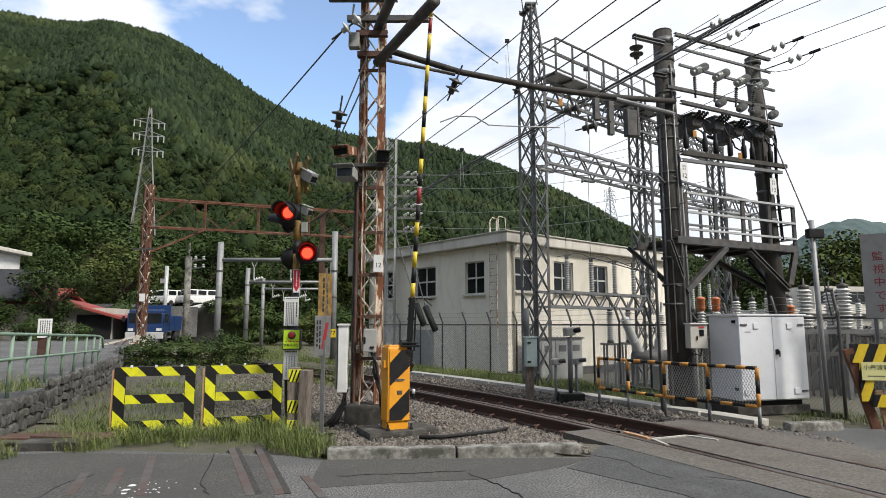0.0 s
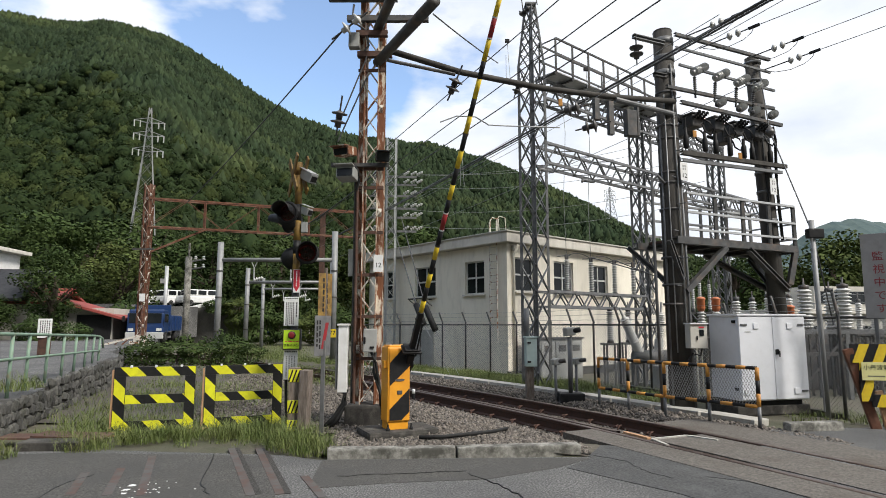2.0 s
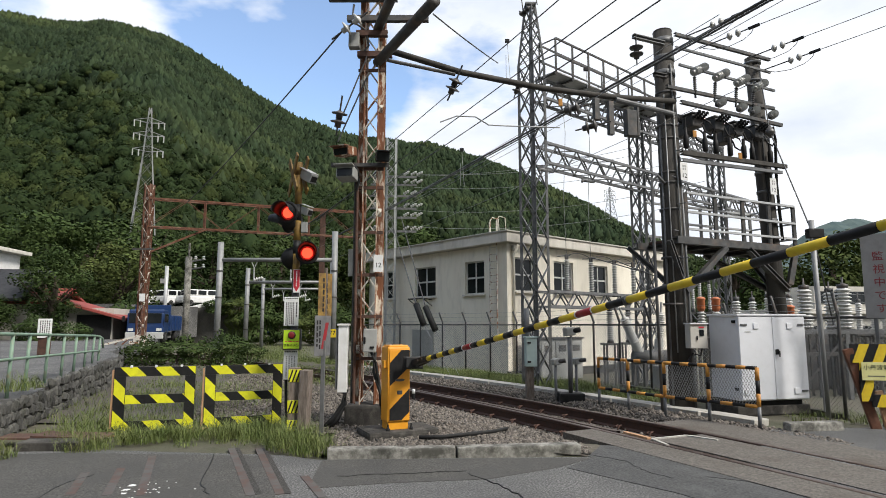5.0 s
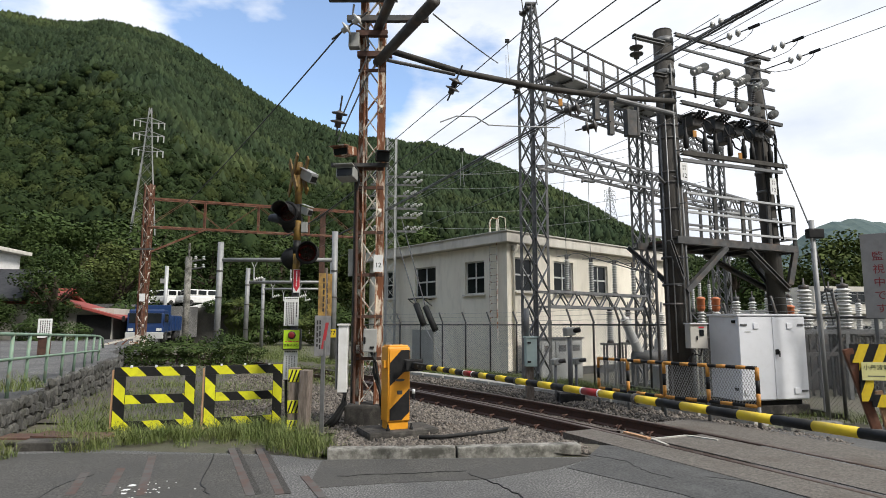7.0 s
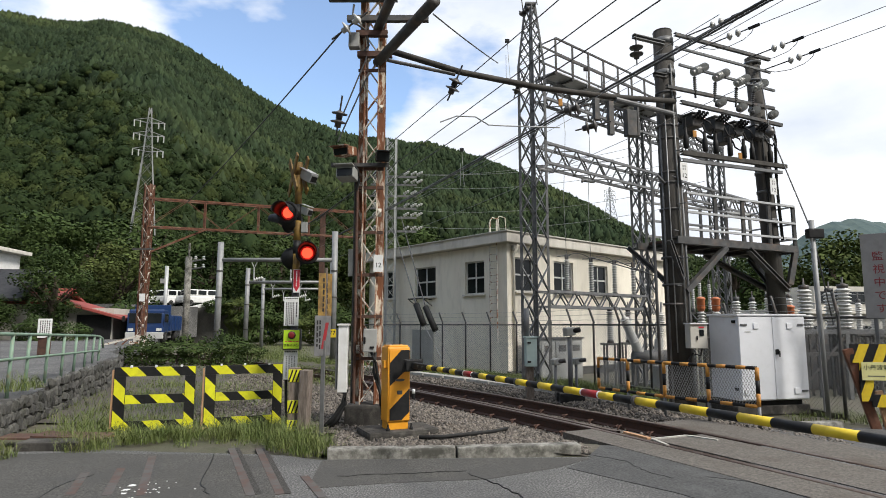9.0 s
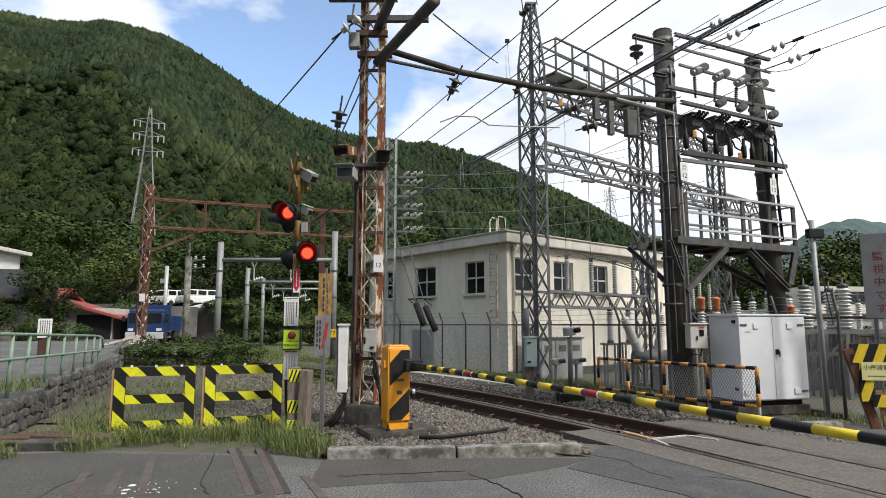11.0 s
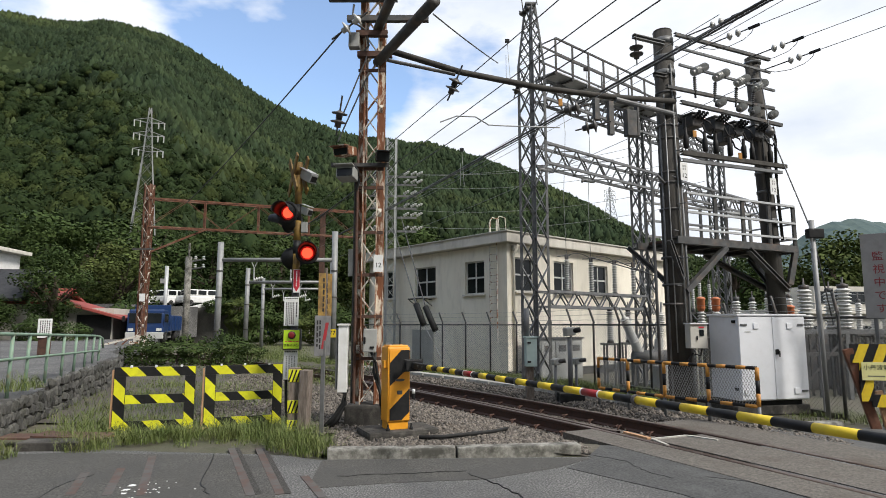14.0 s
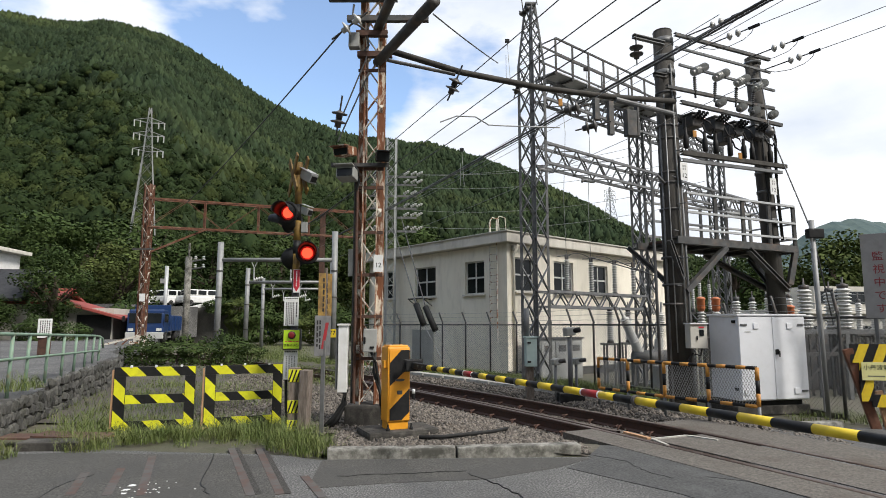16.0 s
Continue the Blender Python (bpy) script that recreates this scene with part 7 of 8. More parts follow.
    part("top_rail", tube(bmesh.new(), [(-5.6, 6.5, 1.42)] + tops + [(-8.8, 15.65, 1.15), (-8.8, 15.7, 0.9)], 0.026, 10), GREEN_RAIL, r, "", True)
    part("mid_rail", tube(bmesh.new(), [(-5.6, 6.5, 1.02)] + [(x, y, h - 0.36) for x, y, h in tops], 0.022, 10), GREEN_RAIL, r, "", True)
    s = thing("step_slab", "old concrete step with rusty cover plates", "step")
    part("step", boxed((-4.75, 7.55, 0.03), (0.75, 0.3, 0.14), pose(0, 0, 0, 0, 0, 4), 0.015), CONCRETE_DARK, s)
    part("cover_plate", boxed((-4.75, 7.95, 0.09), (0.85, 0.4, 0.02), pose(0, 0, 0, 0, 3, 6)), RUST_DARK, s)
    part("cover_plate", boxed((-5.35, 7.9, 0.08), (0.5, 0.35, 0.02), pose(0, 0, 0, 0, 2, 10)), RUST_DARK, s)
    n = thing("notice_board", "white notice board with black writing on the side road", "sign", (-11.6, 17.6, z))
    p, m = sign_plate(n, (0, 0, 0.95), 0.36, 0.55, 20, WHITE, "board", "white board")
    bars(p, m, 0.28, 0.44, 5, 7, BLACK, 41)
    part("stand", boxed((0, 0.03, 0.35), (0.36, 0.04, 0.7)), RUST_DARK, n)


# ---------------- vehicles ----------------
def wheel(parent, x, y, z, r, w):
    t = part("wheel", lathe([(r * 0.6, -w / 2), (r * 0.95, -w / 2), (r, -w * 0.35), (r, w * 0.35), (r * 0.95, w / 2), (r * 0.6, w / 2)], 20, m=pose(x, y, z, 90, 0, 0)), BLACK_RUBBER, parent, "black tyre", True)
    part("rim", lathe([(0.02, -w / 2 + 0.02), (r * 0.6, -w / 2 - 0.005), (r * 0.6, w / 2 + 0.005), (0.02, w / 2 - 0.02)], 16, m=pose(x, y, z, 90, 0, 0)), STEEL, t)


def build_truck():
    # front towards -y of its own space after the turn
    t = thing("dump_truck", "blue dump truck parked on the side road", "truck", (-18.9, 40.0, 0.25), 104)
    def b(name, c, s, m, label="", bev=0.03, par=t):
        return part(name, boxed(c, s, None, bev), m, par, label)
    b("chassis", (-0.6, 0, 0.62), (5.4, 0.9, 0.25), BLACK)
    cab = b("cab", (-2.7, 0, 1.35), (1.7, 2.05, 1.25), TRUCK_BLUE, "blue cab", 0.1)
    b("roof_panel", (-2.6, 0, 2.05), (1.4, 2.0, 0.25), TRUCK_BLUE, "", 0.1, cab)
    b("windscreen", (-3.55, 0, 1.65), (0.06, 1.8, 0.6), GLASS_DARK, "", 0.02, cab)
    for y in (-1.05, 1.05):
        b("side_window", (-2.75, y, 1.65), (0.9, 0.04, 0.5), GLASS_DARK, "", 0.01, cab)
        b("mirror", (-3.65, y * 1.12, 1.6), (0.06, 0.16, 0.34), BLACK, "", 0.02, cab)
        b("headlight", (-3.57, y * 0.75, 0.95), (0.05, 0.3, 0.16), PORCELAIN_WHITE, "", 0.02, cab)
    b("bumper", (-3.6, 0, 0.6), (0.2, 2.1, 0.4), DULL_WHITE, "white bumper", 0.03)
    bed_ = b("dump_bed", (0.4, 0, 1.35), (3.8, 2.1, 1.0), TRUCK_BLUE, "blue dump bed", 0.04)
    b("headboard", (-1.55, 0, 1.9), (0.12, 2.1, 1.2), TRUCK_BLUE, "", 0.02, bed_)
    for x in (-0.8, 0.2, 1.2, 2.2):
        for y in (-1.07, 1.07):
            b("rib", (x, y, 1.35), (0.1, 0.06, 0.9), TRUCK_BLUE, "", 0.01, bed_)
    for x in (-2.6, 0.9, 1.7):
        for y in (-0.9, 0.9):
            wheel(t, x, y, 0.45, 0.45, 0.28)


def build_van(x, y, z, rz, long=4.2):
    v = thing("white_van", "white van parked on the upper terrace", "van", (x, y, z), rz, "parked white vans")
    part("body", boxed((0, 0, 0.62), (long, 1.6, 0.65), None, 0.12), WHITE, v)
    up = part("cabin", boxed((0.15, 0, 1.22), (long * 0.86, 1.5, 0.7), None, 0.16), WHITE, v)
    for k in range(3):
        for y_ in (-0.755, 0.755):
            part("side_window", boxed((-long * 0.26 + long * 0.27 * k, y_, 1.28), (long * 0.22, 0.03, 0.4), None, 0.01), GLASS_DARK, up)
    part("windscreen", boxed((-long * 0.43 + 0.15, 0, 1.25), (0.06, 1.3, 0.45), pose(0, 0, 0, 0, 10, 0), 0.01), GLASS_DARK, up)
    part("bumper", boxed((-long / 2, 0, 0.42), (0.1, 1.5, 0.22), None, 0.04), GREY_PAINT, v)
    for x_ in (-long * 0.3, long * 0.3):
        for y_ in (-0.72, 0.72):
            wheel(v, x_, y_, 0.3, 0.3, 0.18)


# ---------------- houses and terrace ----------------
def build_left_background():
    t = thing("terrace_wall", "grey stone terrace wall with a white guard rail", "retaining wall", kind="structure")
    part("wall", boxed((-23.2, 57.2, 1.2), (8, 3, 4.0), pose(0, 0, 0, 0, 0, 8), 0.05), WALL_STONE, t, "dark stone wall")
    part("ramp", prism(bmesh.new(), [(-29, 47), (-25, 46), (-22.2, 54.5), (-26, 62), (-33, 60)], 0.4, 3.1), ASPHALT, t, "asphalt ramp")
    part("guard_beam", boxed((-24.0, 54.5, 2.75), (6.0, 0.1, 0.3), pose(0, 0, 0, 0, -14, 20), 0.02), WHITE, t, "white guard rail beam")
    for k, (x, y, rz, l) in enumerate(((-27.6, 58.0, 68, 3.4), (-25.8, 57.8, 66, 3.8), (-23.5, 57.6, 48, 3.6))):
        build_van(x, y, 3.15 + 0.05 * k, rz, l)
    h = thing("red_roof_house", "low house with a red metal roof behind the trees", "house", (-22.5, 38, 0.5), 12)
    part("wall", boxed((0.6, 0, 1.0), (3.0, 3.5, 2.0)), PALE_WALL, h)
    part("wall", boxed((-3.8, 0, 1.3), (5.2, 4, 2.6)), PALE_WALL, h)
    part("roof", boxed((0.9, -0.2, 1.9), (4.2, 4.4, 0.16), pose(0, 0, 0, 0, 16, 0), 0.02), ROOF_RED, h, "red metal roof")
    part("roof", boxed((-3.8, -0.9, 2.75), (5.8, 3.0, 0.16), pose(0, 0, 0, 18, 0, 0), 0.02), ROOF_RED, h, "red metal roof")
    part("roof", boxed((-3.8, 1.4, 2.75), (5.8, 3.0, 0.16), pose(0, 0, 0, -18, 0, 0), 0.02), ROOF_RED, h, "red metal roof")
    # black panel painted in for the shade inside the open carport
    part("doorway", boxed((1.05, -1.78, 0.8), (1.9, 0.06, 1.6)), BLACK, h)
    h = thing("white_house", "white two-storey house with dark windows on the slope", "house", (-38.2, 46, 1.2), 6)
    part("wall", boxed((0, 0, 2.6), (7, 6, 6.8)), WHITE, h)
    part("roof", boxed((0, 0, 6.15), (8.2, 7.2, 0.3), None, 0.04), ROOF_CONC, h)
    for x in (0.6, 2.2):
        part("window", boxed((x, -3.03, 4.6), (1.2, 0.08, 1.1)), GLASS_DARK, h)
    h = thing("tiled_house", "house with a dark grey tiled roof among trees", "house", (-29.5, 37, 0.5), 10)
    part("wall", boxed((0, 0, 1.3), (8, 5, 2.6)), PALE_WALL, h)
    part("roof", boxed((0, -1.6, 3.4), (9.5, 4.2, 0.2), pose(0, 0, 0, 28, 0, 0), 0.03), ROOF_GREY, h, "dark tiled roof")
    part("roof", boxed((0, 1.9, 3.4), (9.5, 4.2, 0.2), pose(0, 0, 0, -28, 0, 0), 0.03), ROOF_GREY, h, "dark tiled roof")
    c = thing("far_carriage", "blue railway carriage standing far down the line", "carriage", (-21.2, 75, 0.2), 14)
    part("body", boxed((0, 0, 0.75), (2.4, 2.2, 1.0), None, 0.1), TRUCK_BLUE, c)
    for k in range(4):
        part("window", boxed((-0.85 + 0.57 * k, -1.11, 0.9), (0.4, 0.04, 0.3)), GLASS_DARK, c)
    part("underframe", boxed((0, 0, 0.1), (2.2, 1.8, 0.4)), BLACK, c)


# ---------------- masts and gantries down the line ----------------
def build_line_masts():
    m = thing("rusty_mast", "rusty lattice mast by the side road", "mast", (-14.0, 28.0, 0))
    c = [(-0.16, -0.16), (0.16, -0.16), (0.16, 0.16), (-0.16, 0.16)]
    lattice(m, c, -0.1, 8.15, 16, 0.1, 0.05, RUST, RUST_LIGHT)
    part("base", boxed((0, 0, 0.3), (0.7, 0.7, 0.9), None, 0.03), RUST_LIGHT, m)
    p, f = sign_plate(m, (0.1, -0.26, 2.75), 0.26, 0.36, 0, WHITE, "plate", "white plate")
    member("cross_bar", (-0.5, -0.25, 5.0), (0.5, -0.25, 5.0), 0.08, STEEL_DARK, m, "channel")
    g = thing("rusty_gantry", "rusty lattice gantry beam across the tracks", "gantry")
    a, b = Vector((-14.0, 28, 7.45)), Vector((-4.6, 31.5, 7.45))
    truss(g, a, b, 0.4, 1.35, 6, 0.075, 0.045, RUST)
    for f in (0.25, 0.5, 0.75):
        p = a.lerp(b, f)
        member("upright", p, p + Vector((0, 0, -1.35)), 0.1, RUST, g)
    member("knee", (-13.8, 28, 4.9), (-11.6, 28.9, 6.1), 0.09, RUST, g)
    member("post", (-6.3, 31.0, -0.1), (-6.3, 31.0, 7.4), 0.25, RUST_DARK, g, "channel")
    for k, (xl, xr, y, zt, zb) in enumerate(((-9.35, -4.55, 25, 4.95, 4.2), (-11.1, -6.3, 34, 4.7, 3.9), (-13.2, -8.2, 44, 4.9, 4.1))):
        g = thing("pipe_gantry", "galvanised pipe gantry over the tracks", "gantry", group="pipe gantries down the line")
        for x in (xl, xr):
            part("post", rods([((x, y, -0.2), (x, y, zt if x == xl else zt + 0.45))], 0.125, 14), PIPE_GREY, g, "", True)
            for z in (1.2, 2.6, 3.7):
                part("band", rods([((x, y, z), (x, y, z + 0.06))], 0.14, 14), STEEL_DARK, g)
        part("beam", rods([((xl, y, zb), (xr, y, zb))], 0.085, 12), PIPE_GREY, g, "", True)
        for f in (0.3, 0.62):
            x = xl + (xr - xl) * f
            part("dropper", tube(bmesh.new(), [(x - 0.15, y, zb), (x, y, zb - 0.35), (x + 0.15, y, zb)], 0.03, 8), STEEL_PALE, g)
            part("dropper", rods([((x, y, zb - 0.35), (x, y, zb - 0.9))], 0.03), STEEL_PALE, g)
            part("insulator", lathe(ribs(0.04, 0.08, 0.4, 4), 10, m=pose(x, y, zb - 0.85, 0, 75, 0)), PORCELAIN_WHITE, g, "", True)
    k = thing("kilometre_plate", "small yellow number plate on a gantry post", "sign", (-4.55, 24.84, 1.15))
    s, f = sign_plate(k, (0, 0, 0), 0.4, 0.34, 0, YELLOW, "plate", "yellow plate")
    text(s, "77", f @ pose(0, 0, 0.001), 0.26, BLACK)
    r = thing("rusty_gate", "rusty lattice gate beam with peeling white paint", "gate")
    a, b = Vector((-15.6, 26.5, 0.1)), Vector((-13.6, 27.2, 0.75))
    for z in (0.0, 0.55):
        member("rail", a + Vector((0, 0, z * 0.6)), b + Vector((0, 0, z * 0.5)), 0.09, RUST_LIGHT, r)
    for q in range(5):
        member("brace", a.lerp(b, q / 5), a.lerp(b, (q + 1) / 5) + Vector((0, 0, 0.3)), 0.05, RUST, r)
    part("post", boxed((-15.6, 26.5, 0.1), (0.12, 0.12, 0.9)), RUST, r)
    part("post", boxed((-13.6, 27.2, 0.4), (0.5, 0.3, 1.2), None, 0.02), RUST_LIGHT, r)
    w = thing("utility_pole", "grey concrete utility pole with white insulators", "utility pole", (-12.8, 30, 0))
    part("shaft", rods([((0, 0, 0), (0, 0, 4.9))], 0.16, 14), CONCRETE, w, "", True)
    part("tip", rods([((0, 0, 4.9), (0, 0, 5.6))], 0.05, 10), CONCRETE, w)
    for z in (4.2, 4.6):
        part("arm", rods([((-0.2, 0, z), (0.75, 0.2, z + 0.2))], 0.04), STEEL, w)
        for x in (0.3, 0.7):
            part("insulator", lathe(ribs(0.04, 0.09, 0.2, 2), 10, m=pose(x, 0.1, z + 0.15)), PORCELAIN_WHITE, w, "", True)
    w = thing("utility_pole", "slim pale utility pole on the side road", "utility pole", (-18.5, 40, 0.5))
    part("shaft", rods([((0, 0, 0), (0, 0, 4.9))], 0.12, 12), STEEL_PALE, w, "", True)
    part("box", boxed((-0.2, 0, 3.9), (0.3, 0.3, 0.3)), GREY_PAINT, w)
    # galvanised lattice mast behind the near mast
    m = thing("lattice_mast", "pale galvanised lattice mast with many white insulators", "mast", (-2.25, 25.5, 0))
    c = [(-0.2, -0.2), (0.2, -0.2), (0.2, 0.2), (-0.2, 0.2)]
    lattice(m, c, -0.1, 9.6, 18, 0.07, 0.04, STEEL_PALE, cross=True)
    for z in (7.9, 7.55, 7.05, 6.5, 6.1, 5.5):
        member("arm", (-0.9, 0, z), (1.1, 0.1, z), 0.08, STEEL, m, "channel")
        for x in (-0.75, 0.55, 0.85, 1.1):
            part("insulator", lathe(ribs(0.03, 0.065, 0.3, 3), 10, m=pose(x, -0.1, z + 0.05, 40, 60, 25 * x)), PORCELAIN, m, "", True)

    def pylon(x, y, z0, top, w0, label, k):
        p = thing("pylon", label, "pylon", (x, y, 0), 25)
        sq = lambda w: [(-w, -w), (w, -w), (w, w), (-w, w)]
        zm = z0 + (top - z0) * 0.72
        lattice(p, sq(w0), z0, zm, 9, w0 * 0.07, w0 * 0.035, PIPE_GREY, cross=True, top=sq(w0 * 0.28))
        lattice(p, sq(w0 * 0.28), zm, top, 6, w0 * 0.06, w0 * 0.03, PIPE_GREY, cross=True, top=sq(w0 * 0.06))
        for f in (0.77, 0.85, 0.92):
            z = z0 + (top - z0) * f
            for s in (-1, 1):
                member("cross_arm", (0, 0, z), (s * w0 * 0.85, 0, z + 0.2), w0 * 0.05, PIPE_GREY, p)
                member("cross_arm", (0, 0, z + w0 * 0.35), (s * w0 * 0.85, 0, z + 0.2), w0 * 0.035, PIPE_GREY, p)
                for q in (0.5, 0.82):
                    part("insulator", rods([((s * w0 * q, 0, z + 0.2), (s * w0 * q, 0, z - w0 * 0.3))], w0 * 0.035), PORCELAIN, p)
    pylon(-35.5, 70, 4, 27.6, 2.0, "pale steel transmission pylon at the foot of the hill", 0)
    pylon(142, 500, 70, 118, 7, "distant steel transmission pylon on the ridge", 1)


# ---------------- overhead wires ----------------
def build_wires():
    w = thing("overhead_wires", "black overhead line wires along the railway", "wire")
    def along(p, r, m=WIRE, back=9, ahead=26, drop=0.25):
        p = Vector(p)
        part("wire", tube(bmesh.new(), sag(p - TD * back, p + TD * ahead, drop, 20), r, 6), m, w)
    along((4.03, 10.27, 6.4), 0.024, drop=0.1)
    along((4.0, 10.25, 6.34), 0.018, drop=0.12)
    for p in ((1.3, 11.56, 7.2), (1.41, 11.84, 6.6), (1.28, 11.76, 6.0)):
        along(p, 0.011, ahead=24, drop=0.05)
    for p in ((2.2, 13.2, 6.2), (2.9, 13.6, 5.3), (3.4, 13.4, 6.6), (1.7, 12.2, 5.5)):
        along(p, 0.006, WIRE_PALE, 5, 22, 0.2)
    part("wire", tube(bmesh.new(), sag((-1.6, 8.9, 6.05), (-9.6, 22, 6.0), 0.1), 0.014, 6), WIRE, w)
    part("wire", tube(bmesh.new(), sag((-0.13, 7.4, 5.54), (1.06, 11.0, 6.5), 0.02), 0.01, 6), WIRE, w)
    part("wire", tube(bmesh.new(), [(-1.2, 9.0, 5.7), (-1.64, 8.95, 4.5)], 0.012, 6), WIRE, w)
    part("wire", tube(bmesh.new(), [(-1.2, 9.0, 5.35), (-1.62, 8.95, 4.3)], 0.012, 6), WIRE, w)
    part("wire", tube(bmesh.new(), sag((-1.0, 9.4, 4.0), (-3.5, 13.0, 3.4), 0.1), 0.012, 6), WIRE, w)
    for top, a, b, end in (((-2.2, 25.2, 5.9), (-0.86, 19.3, 2.15), (-0.6, 18.9, 1.5), (0.35, 17.6, -0.2)), ((-1.8, 25.2, 6.1), (-0.56, 19.3, 2.06), (-0.24, 18.9, 1.33), (0.6, 17.4, -0.2))):
        part("wire", tube(bmesh.new(), [top, a], 0.02, 6), WIRE, w)
        part("sleeve", tube(bmesh.new(), [a, b], 0.1, 10), BLACK_RUBBER, w, "thick black cable sleeve", True)
        part("wire", tube(bmesh.new(), [b, end], 0.008, 5), WIRE_PALE, w)
    part("guy_wire", tube(bmesh.new(), [(6.62, 12.0, 6.9), (6.15, 10.9, 5.1), (6.22, 9.98, 3.05)], 0.012, 6), WIRE, w)
    part("guy_insulator", lathe([(0.02, -0.12), (0.09, -0.03), (0.09, 0.0), (0.03, 0.1)], 12, m=pose(6.15, 10.9, 5.1)), BROWN_INS, w, "", True)
    # looped jumper on a catenary hanger
    part("jumper", tube(bmesh.new(), [(-0.05, 10.5, 5.15), (0.25, 10.6, 5.3), (0.6, 10.7, 5.32), (0.85, 10.8, 5.2), (1.05, 10.9, 5.22), (2.3, 11.4, 5.35)], 0.012, 6), WIRE_PALE, w)
    for x, y, z in ((1.3, 11.5, 7.2), (0.4, 12.4, 5.2), (2.65, 10.6, 6.2)):
        part("dropper", tube(bmesh.new(), [(x, y, z), (x + 0.02, y, z - 0.35), (x + 0.05, y, z - 0.8), (x - 0.03, y, z - 0.78), (x - 0.03, y, z - 0.3)], 0.006, 5), WIRE_PALE, w)
        part("clip", boxed((x, y, z), (0.09, 0.05, 0.07), None, 0.01), BLACK, w)
    # far distribution wires
    for dx, dz in ((0.9, 8.0), (-0.7, 7.95), (1.0, 7.4), (0.9, 6.4), (0.8, 5.7)):
        part("wire", tube(bmesh.new(), sag((-2.25 + dx, 25.4, dz), (9.0 + dx, 21.5, dz + 0.4), 0.5, 12), 0.008, 5), WIRE_PALE, w)


# ---------------- grass, bushes and trees ----------------
def blade_mesh():
    v = [(-0.5, 0, 0), (0.5, 0, 0), (-0.42, 0.9, 0.45), (0.42, 0.9, 0.45), (-0.25, 2.6, 0.8), (0.25, 2.6, 0.8), (0, 5.2, 1.0), (0.02, 5.2, 1.0)]
    return v, [(0, 1, 3, 2), (2, 3, 5, 4), (4, 5, 7, 6)]


def build_grass():
    rng = np.random.default_rng(31)
    v, f = blade_mesh()

    def patch(name, spots, label, hmin, hmax, wid=0.0055, bend=0.045):
        pts, hs = [], []
        for x, y, z, rx, ry, n, k in spots:
            r = np.sqrt(rng.uniform(0, 1, n))
            a = rng.uniform(0, 2 * math.pi, n)
            pts.append(np.stack([x + rx * r * np.cos(a), y + ry * r * np.sin(a), np.full(n, z)], 1))
            hs.append(rng.uniform(hmin, hmax, n) * k * (1.05 - 0.5 * r))
        pts, h = np.concatenate(pts), np.concatenate(hs)
        s = np.stack([np.full(len(h), wid) * rng.uniform(0.7, 1.4, len(h)), bend * rng.uniform(0.3, 1.8, len(h)) * h / hmax, h], 1)
        scattered(name, v, f, poses(pts, s, rng, 0.1), GRASS, label, "grass", seed=6)
    near = []
    for k in range(75):
        x = rng.uniform(-5.0, -1.75)
        y = 7.75 + 0.16 * (x + 5) + abs(rng.normal(0.0, 0.55))
        near.append((x, y, 0, rng.uniform(0.08, 0.3), rng.uniform(0.08, 0.2), int(rng.uniform(25, 110)), rng.uniform(0.3, 1.15)))
    for k in range(42):
        x = rng.uniform(-4.7, -1.6)
        near.append((x, 7.5 + 0.1 * (x + 4.7) + rng.uniform(0, 1.0), 0, rng.uniform(0.1, 0.25), rng.uniform(0.08, 0.2), int(rng.uniform(30, 80)), rng.uniform(0.22, 0.6)))
    near += [(-1.75, 7.55, 0, 0.42, 0.3, 700, 1.35), (-1.95, 7.95, 0, 0.35, 0.3, 500, 1.3), (-1.5, 7.25, 0, 0.3, 0.2, 350, 1.0), (-2.35, 8.5, 0, 0.35, 0.25, 450, 1.2), (-4.35, 7.5, 0, 0.35, 0.22, 450, 1.1), (-3.9, 7.95, 0, 0.3, 0.25, 260, 1.2), (-5.1, 7.0, 0, 0.25, 0.25, 350, 1.0), (-5.3, 6.7, 0.0, 0.3, 0.3, 400, 1.1), (-6.3, 9.0, 0.55, 0.3, 0.5, 400, 1.2), (-3.1, 8.45, 0, 0.5, 0.2, 350, 1.0), (-2.6, 8.9, 0, 0.4, 0.2, 260, 1.0), (-4.9, 8.9, 0, 0.6, 0.5, 350, 0.8), (-5.3, 9.4, 0, 0.5, 0.5, 260, 0.7), (-5.2, 8.4, 0, 0.5, 0.3, 260, 0.8), (-4.8, 9.7, 0, 0.6, 0.4, 260, 0.6), (-5.7, 10.6, 0, 0.5, 0.7, 260, 0.7)]
    patch("tall_grass", near, "tall uneven green grass round the barricades", 0.09, 0.3)
    mid = []
    for k in range(330):
        y = rng.uniform(8.8, 22)
        x = rng.uniform(-6.3 - 0.25 * (y - 9), -2.4)
        mid.append((x, y, 0.0, 0.45, 0.4, 40, rng.uniform(0.4, 1.0)))
    for k in range(300):
        y = rng.uniform(22, 52)
        x = rng.uniform(-0.42 * y + 0.5, -0.2 * y - 1.0)
        mid.append((x, y, ground_height(x, y), 0.9, 0.9, 60, rng.uniform(0.9, 2.4)))
    for k in range(320):
        s = rng.uniform(9.0, 26)
        p = track(s, rng.uniform(2.35, 4.2))
        mid.append((p.x, p.y, ground_height(p.x, p.y) + 0.01, 0.45, 0.4, 110, rng.uniform(0.35, 1.15)))
    for k in range(18):
        mid.append((rng.uniform(5.6, 7.3), rng.uniform(9.4, 10.2), 0, 0.3, 0.2, 50, rng.uniform(0.3, 0.8)))
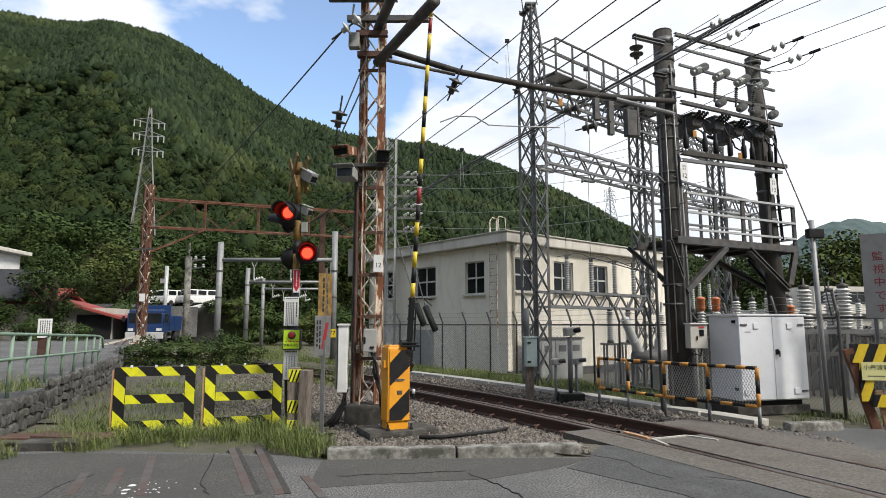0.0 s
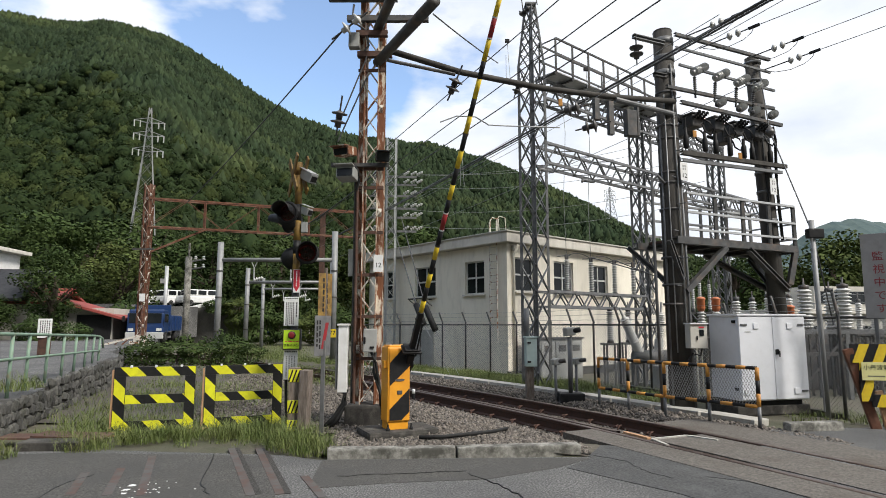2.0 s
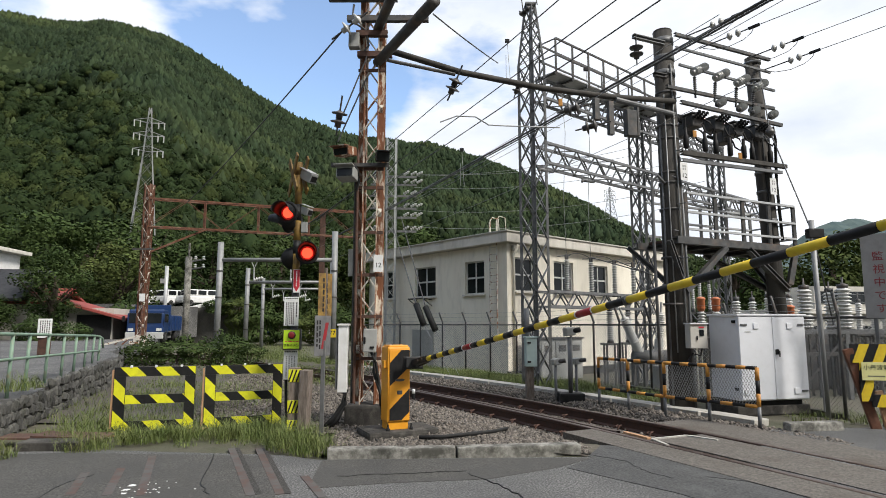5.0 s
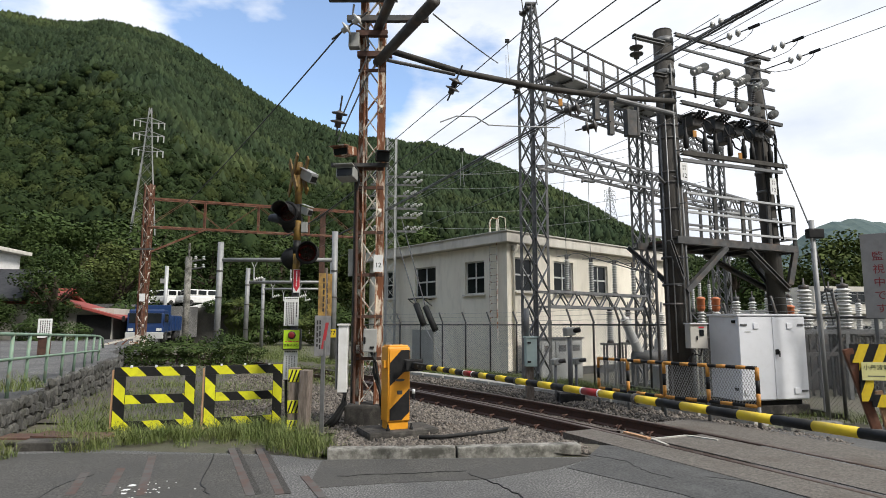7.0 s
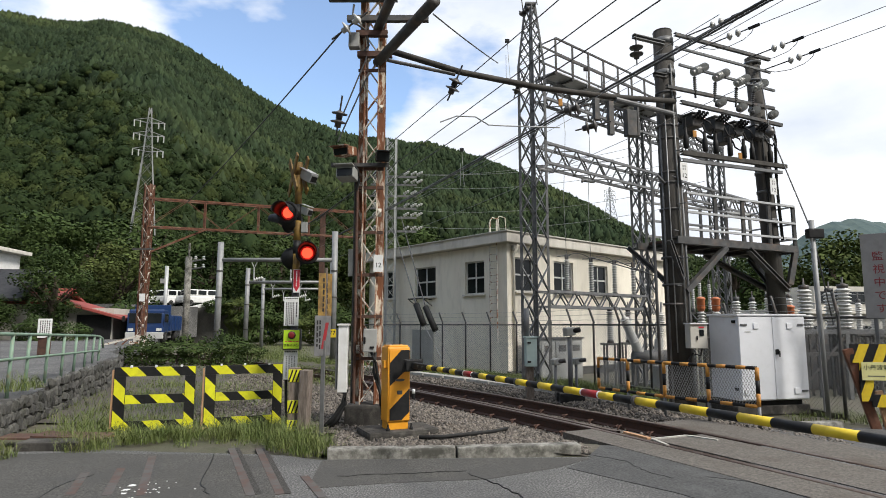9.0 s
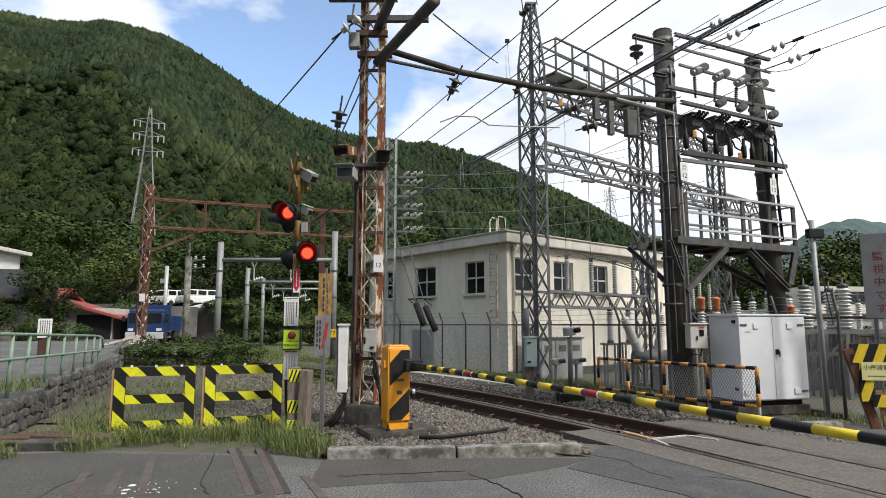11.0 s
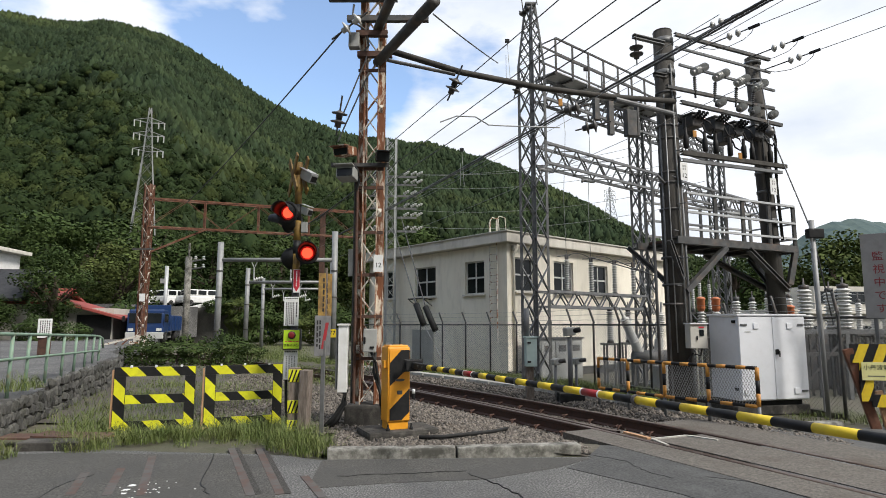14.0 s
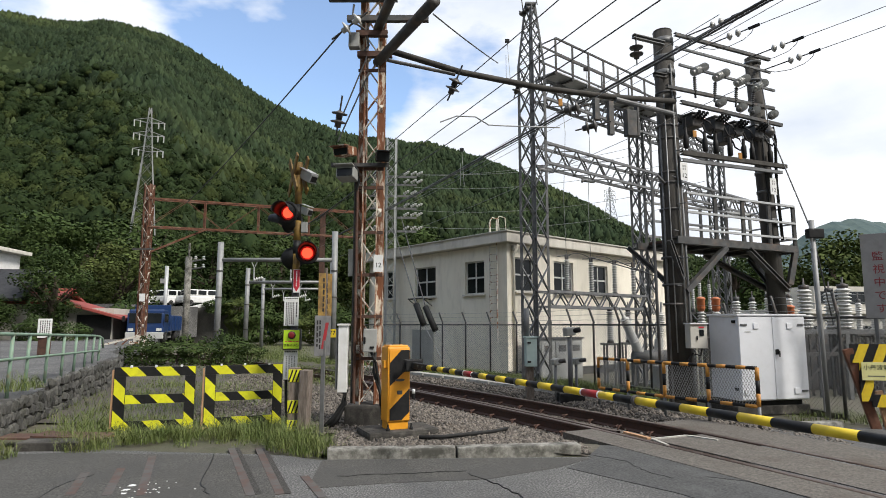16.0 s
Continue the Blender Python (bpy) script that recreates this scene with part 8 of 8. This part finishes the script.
    patch("rough_grass", mid, "rough grass and weeds beside the track", 0.08, 0.28, 0.008, 0.045)


def build_bush(x, y, z, r, h, material, seed, label, n=1500):
    b = thing("bush", label, "bush", (x, y, z))
    v, f = leaf_ball(n, seed, 0.12)
    rng = np.random.default_rng(seed)
    k = (1 + 0.22 * np.sin(v[:, 0] * 5 + seed) * np.cos(v[:, 1] * 4) + 0.15 * np.sin(v[:, 2] * 7))[:, None]
    me = bpy.data.meshes.new("foliage")
    vv = v * k * np.array((r, r, h)) + np.array((0, 0, h * 0.75))
    me.from_pydata([tuple(map(float, q)) for q in vv], [], f)
    link("foliage", me, material, b)
    for a in range(3):
        part("stem", rods([((0.1 * a - 0.1, 0, -0.1), (0.25 * (a - 1) * r, 0.1 * a * r, h * 0.8))], 0.03 * r), BARK, b)


def build_tree(x, y, z, h, r, material, seed, label, tufts=60):
    rng = np.random.default_rng(seed)
    t = thing("tree", label, "tree", (x, y, z))
    bm = bmesh.new()
    tube(bm, [(0, 0, -0.3), (0.05 * h * 0.2, 0, h * 0.3), (0.02 * h, 0.03 * h, h * 0.7)], 0.03 * h, 8)
    clumps = []
    for k in range(tufts):
        p = rng.normal(0, 1, 3)
        p = p / np.linalg.norm(p) * rng.uniform(0.35, 1) ** 0.6
        c = np.array((p[0] * r, p[1] * r, h * 0.62 + p[2] * h * 0.38))
        clumps.append((c, r * rng.uniform(0.2, 0.38)))
        if k % 6 == 0:
            rod(bm, (0, 0, h * rng.uniform(0.25, 0.5)), tuple(c), 0.012 * h, 0.004 * h, 6)
    part("trunk", bm, BARK, t)
    vs, fs, i = [], [], 0
    for c, q in clumps:
        v, f = leaf_ball(110, int(rng.integers(1e6)), 0.3, 0.75)
        vs.append(v * q + c)
        fs += [tuple(j + i for j in g) for g in f]
        i += len(v)
    me = bpy.data.meshes.new("crown")
    me.from_pydata([tuple(map(float, q)) for q in np.concatenate(vs)], [], fs)
    link("crown", me, material, t)


def build_plants():
    for k, (x, y, r, h) in enumerate(((-9.9, 22.6, 1.0, 0.6), (-9.0, 22.9, 0.9, 0.55), (-10.9, 22.3, 0.8, 0.6), (-7.9, 24.5, 0.7, 0.45), (-8.4, 23.6, 0.8, 0.7), (-11.4, 23.2, 0.7, 0.5))):
        build_bush(x, y, 0, r, h, LEAF, 50 + k, "dense dark green bush beside the track")
    for k, (x, y, z, r, h) in enumerate(((-18.6, 56.0, 0.3, 1.6, 1.5), (-16.6, 55.2, 0.2, 1.9, 1.9), (-14.2, 56.0, 0.2, 2.0, 1.7), (-12.0, 55.0, 0.2, 1.8, 1.4), (-9.6, 55.5, 0.2, 2.0, 1.7), (-7.0, 55.0, 0.2, 2.0, 1.6), (-4.4, 55.5, 0.2, 2.0, 1.6), (-1.8, 55.0, 0.2, 2.0, 1.6), (-20.6, 55.3, 2.6, 1.2, 0.8), (-18.9, 55.7, 2.4, 1.3, 0.9))):
        build_bush(x, y, z, r, h, LEAF if k % 3 else LEAF_YELLOW, 300 + k, "overgrown green shrubs at the foot of the slope", 2600)
    for k, (x, y, r, h) in enumerate(((-22.5, 33.4, 1.1, 0.95), (-20.9, 34.2, 0.9, 0.75), (-19.8, 40.5, 1.3, 1.6), (-21.4, 41.5, 1.4, 1.9))):
        build_bush(x, y, 0.4, r, h, LEAF, 330 + k, "dense dark green garden shrub by the low house", 2200)
    for k, (x, y, r) in enumerate(((-25.5, 36, 0.9), (-27.3, 36, 0.9), (-24.2, 35.6, 0.7))):
        build_bush(x, y, 0.5, r, r * 0.9, LEAF_YELLOW, 70 + k, "clipped yellow-green round bush by the houses", 900)
    spots = [(-22.8, 35.0, 5.5, 1.8, LEAF), (-25.4, 33.5, 2.8, 1.3, LEAF), (-28.0, 33, 2.5, 1.5, LEAF_YELLOW), (-27.0, 50, 8.0, 3.2, LEAF_YELLOW), (-34, 56, 11, 4, LEAF), (-17, 62, 10, 4, LEAF), (-12, 64, 11, 4.2, LEAF), (-7.5, 62, 10, 4, LEAF_YELLOW), (-25, 64, 11, 4.5, LEAF), (-31, 62, 12, 5, LEAF), (-39, 58, 12, 5, LEAF), (-2.5, 66, 12, 4.5, LEAF)]
    for k, (x, y, h, r, m) in enumerate(spots):
        build_tree(x, y, 0.4, h, r, m, 100 + k, "leafy green broad-leaved tree behind the side road")
    for k, (x, y, h, r) in enumerate(((43, 66, 11, 5.5), (52, 70, 12, 6), (60, 68, 11, 6), (69, 72, 12, 6), (36, 74, 11, 5), (78, 70, 12, 6), (30, 84, 11, 5))):
        build_tree(x, y, 0, h, r, LEAF if k % 3 else LEAF_YELLOW, 200 + k, "leafy green tree beyond the switchyard")


build_upper_road()
build_truck()
build_left_background()
build_line_masts()
build_wires()
build_grass()
build_plants()


# ---------------- what moves ----------------
def motions():
    swing = [(0, 77.6), (0.3, 76.2), (0.6, 72.6), (0.9, 67.5), (1.2, 61.8), (1.5, 56.4), (1.8, 51.8), (2.1, 47.5), (2.4, 43.3), (2.7, 39.0), (3.0, 34.8), (3.3, 30.5), (3.6, 26.4), (3.9, 22.2), (4.2, 17.9), (4.6, 12.6), (5.0, 7.9), (5.4, 4.3), (5.8, 1.9), (6.1, 0.85), (6.3, 0.68), (6.4, 0.62), (6.5, 0.74), (6.6, 1.16), (6.7, 1.51), (6.8, 1.59), (6.9, 1.48), (7.0, 1.21), (7.2, 0.88), (7.4, 1.18), (7.7, 1.25), (8.0, 1.02), (8.5, 1.14), (9.0, 1.09), (11.3, 1.09), (12.0, 1.05), (14.0, 1.14), (16.0, 1.1)]
    walk(BARRIER_ARM, [(t, ARM_BASE @ pose(0, 0, 0, 0, -a, 0)) for t, a in swing])
    # the lamp discs turn their lit or dark face to the road
    for disc, late in ((DISC_HIGH, 1 / 60), (DISC_LOW, 0)):
        base = disc.matrix_basis.copy()
        rows, lit = [(0, base)], True
        changes = sorted([(0.2575 + 1.2575 * k, False) for k in range(13)] + [(0.87 + 1.2575 * k, True) for k in range(13)])
        for t, on in changes:
            f0 = round((t - 0.03 if on else t) * 30)
            if f0 + 3 > 480:
                f0 = 477
            a0 = 0 if not on else 180
            rows += [((f0 + j) / 30, base @ pose(0, 0, 0, 0, a0 + 60 * j, 0)) for j in range(4)]
            if f0 == 477:
                break
        rows = [r for r in rows if r[0] <= 16.0]
        if rows[-1][0] < 16:
            rows.append((16, rows[-1][1]))
        walk(disc, rows)


motions()
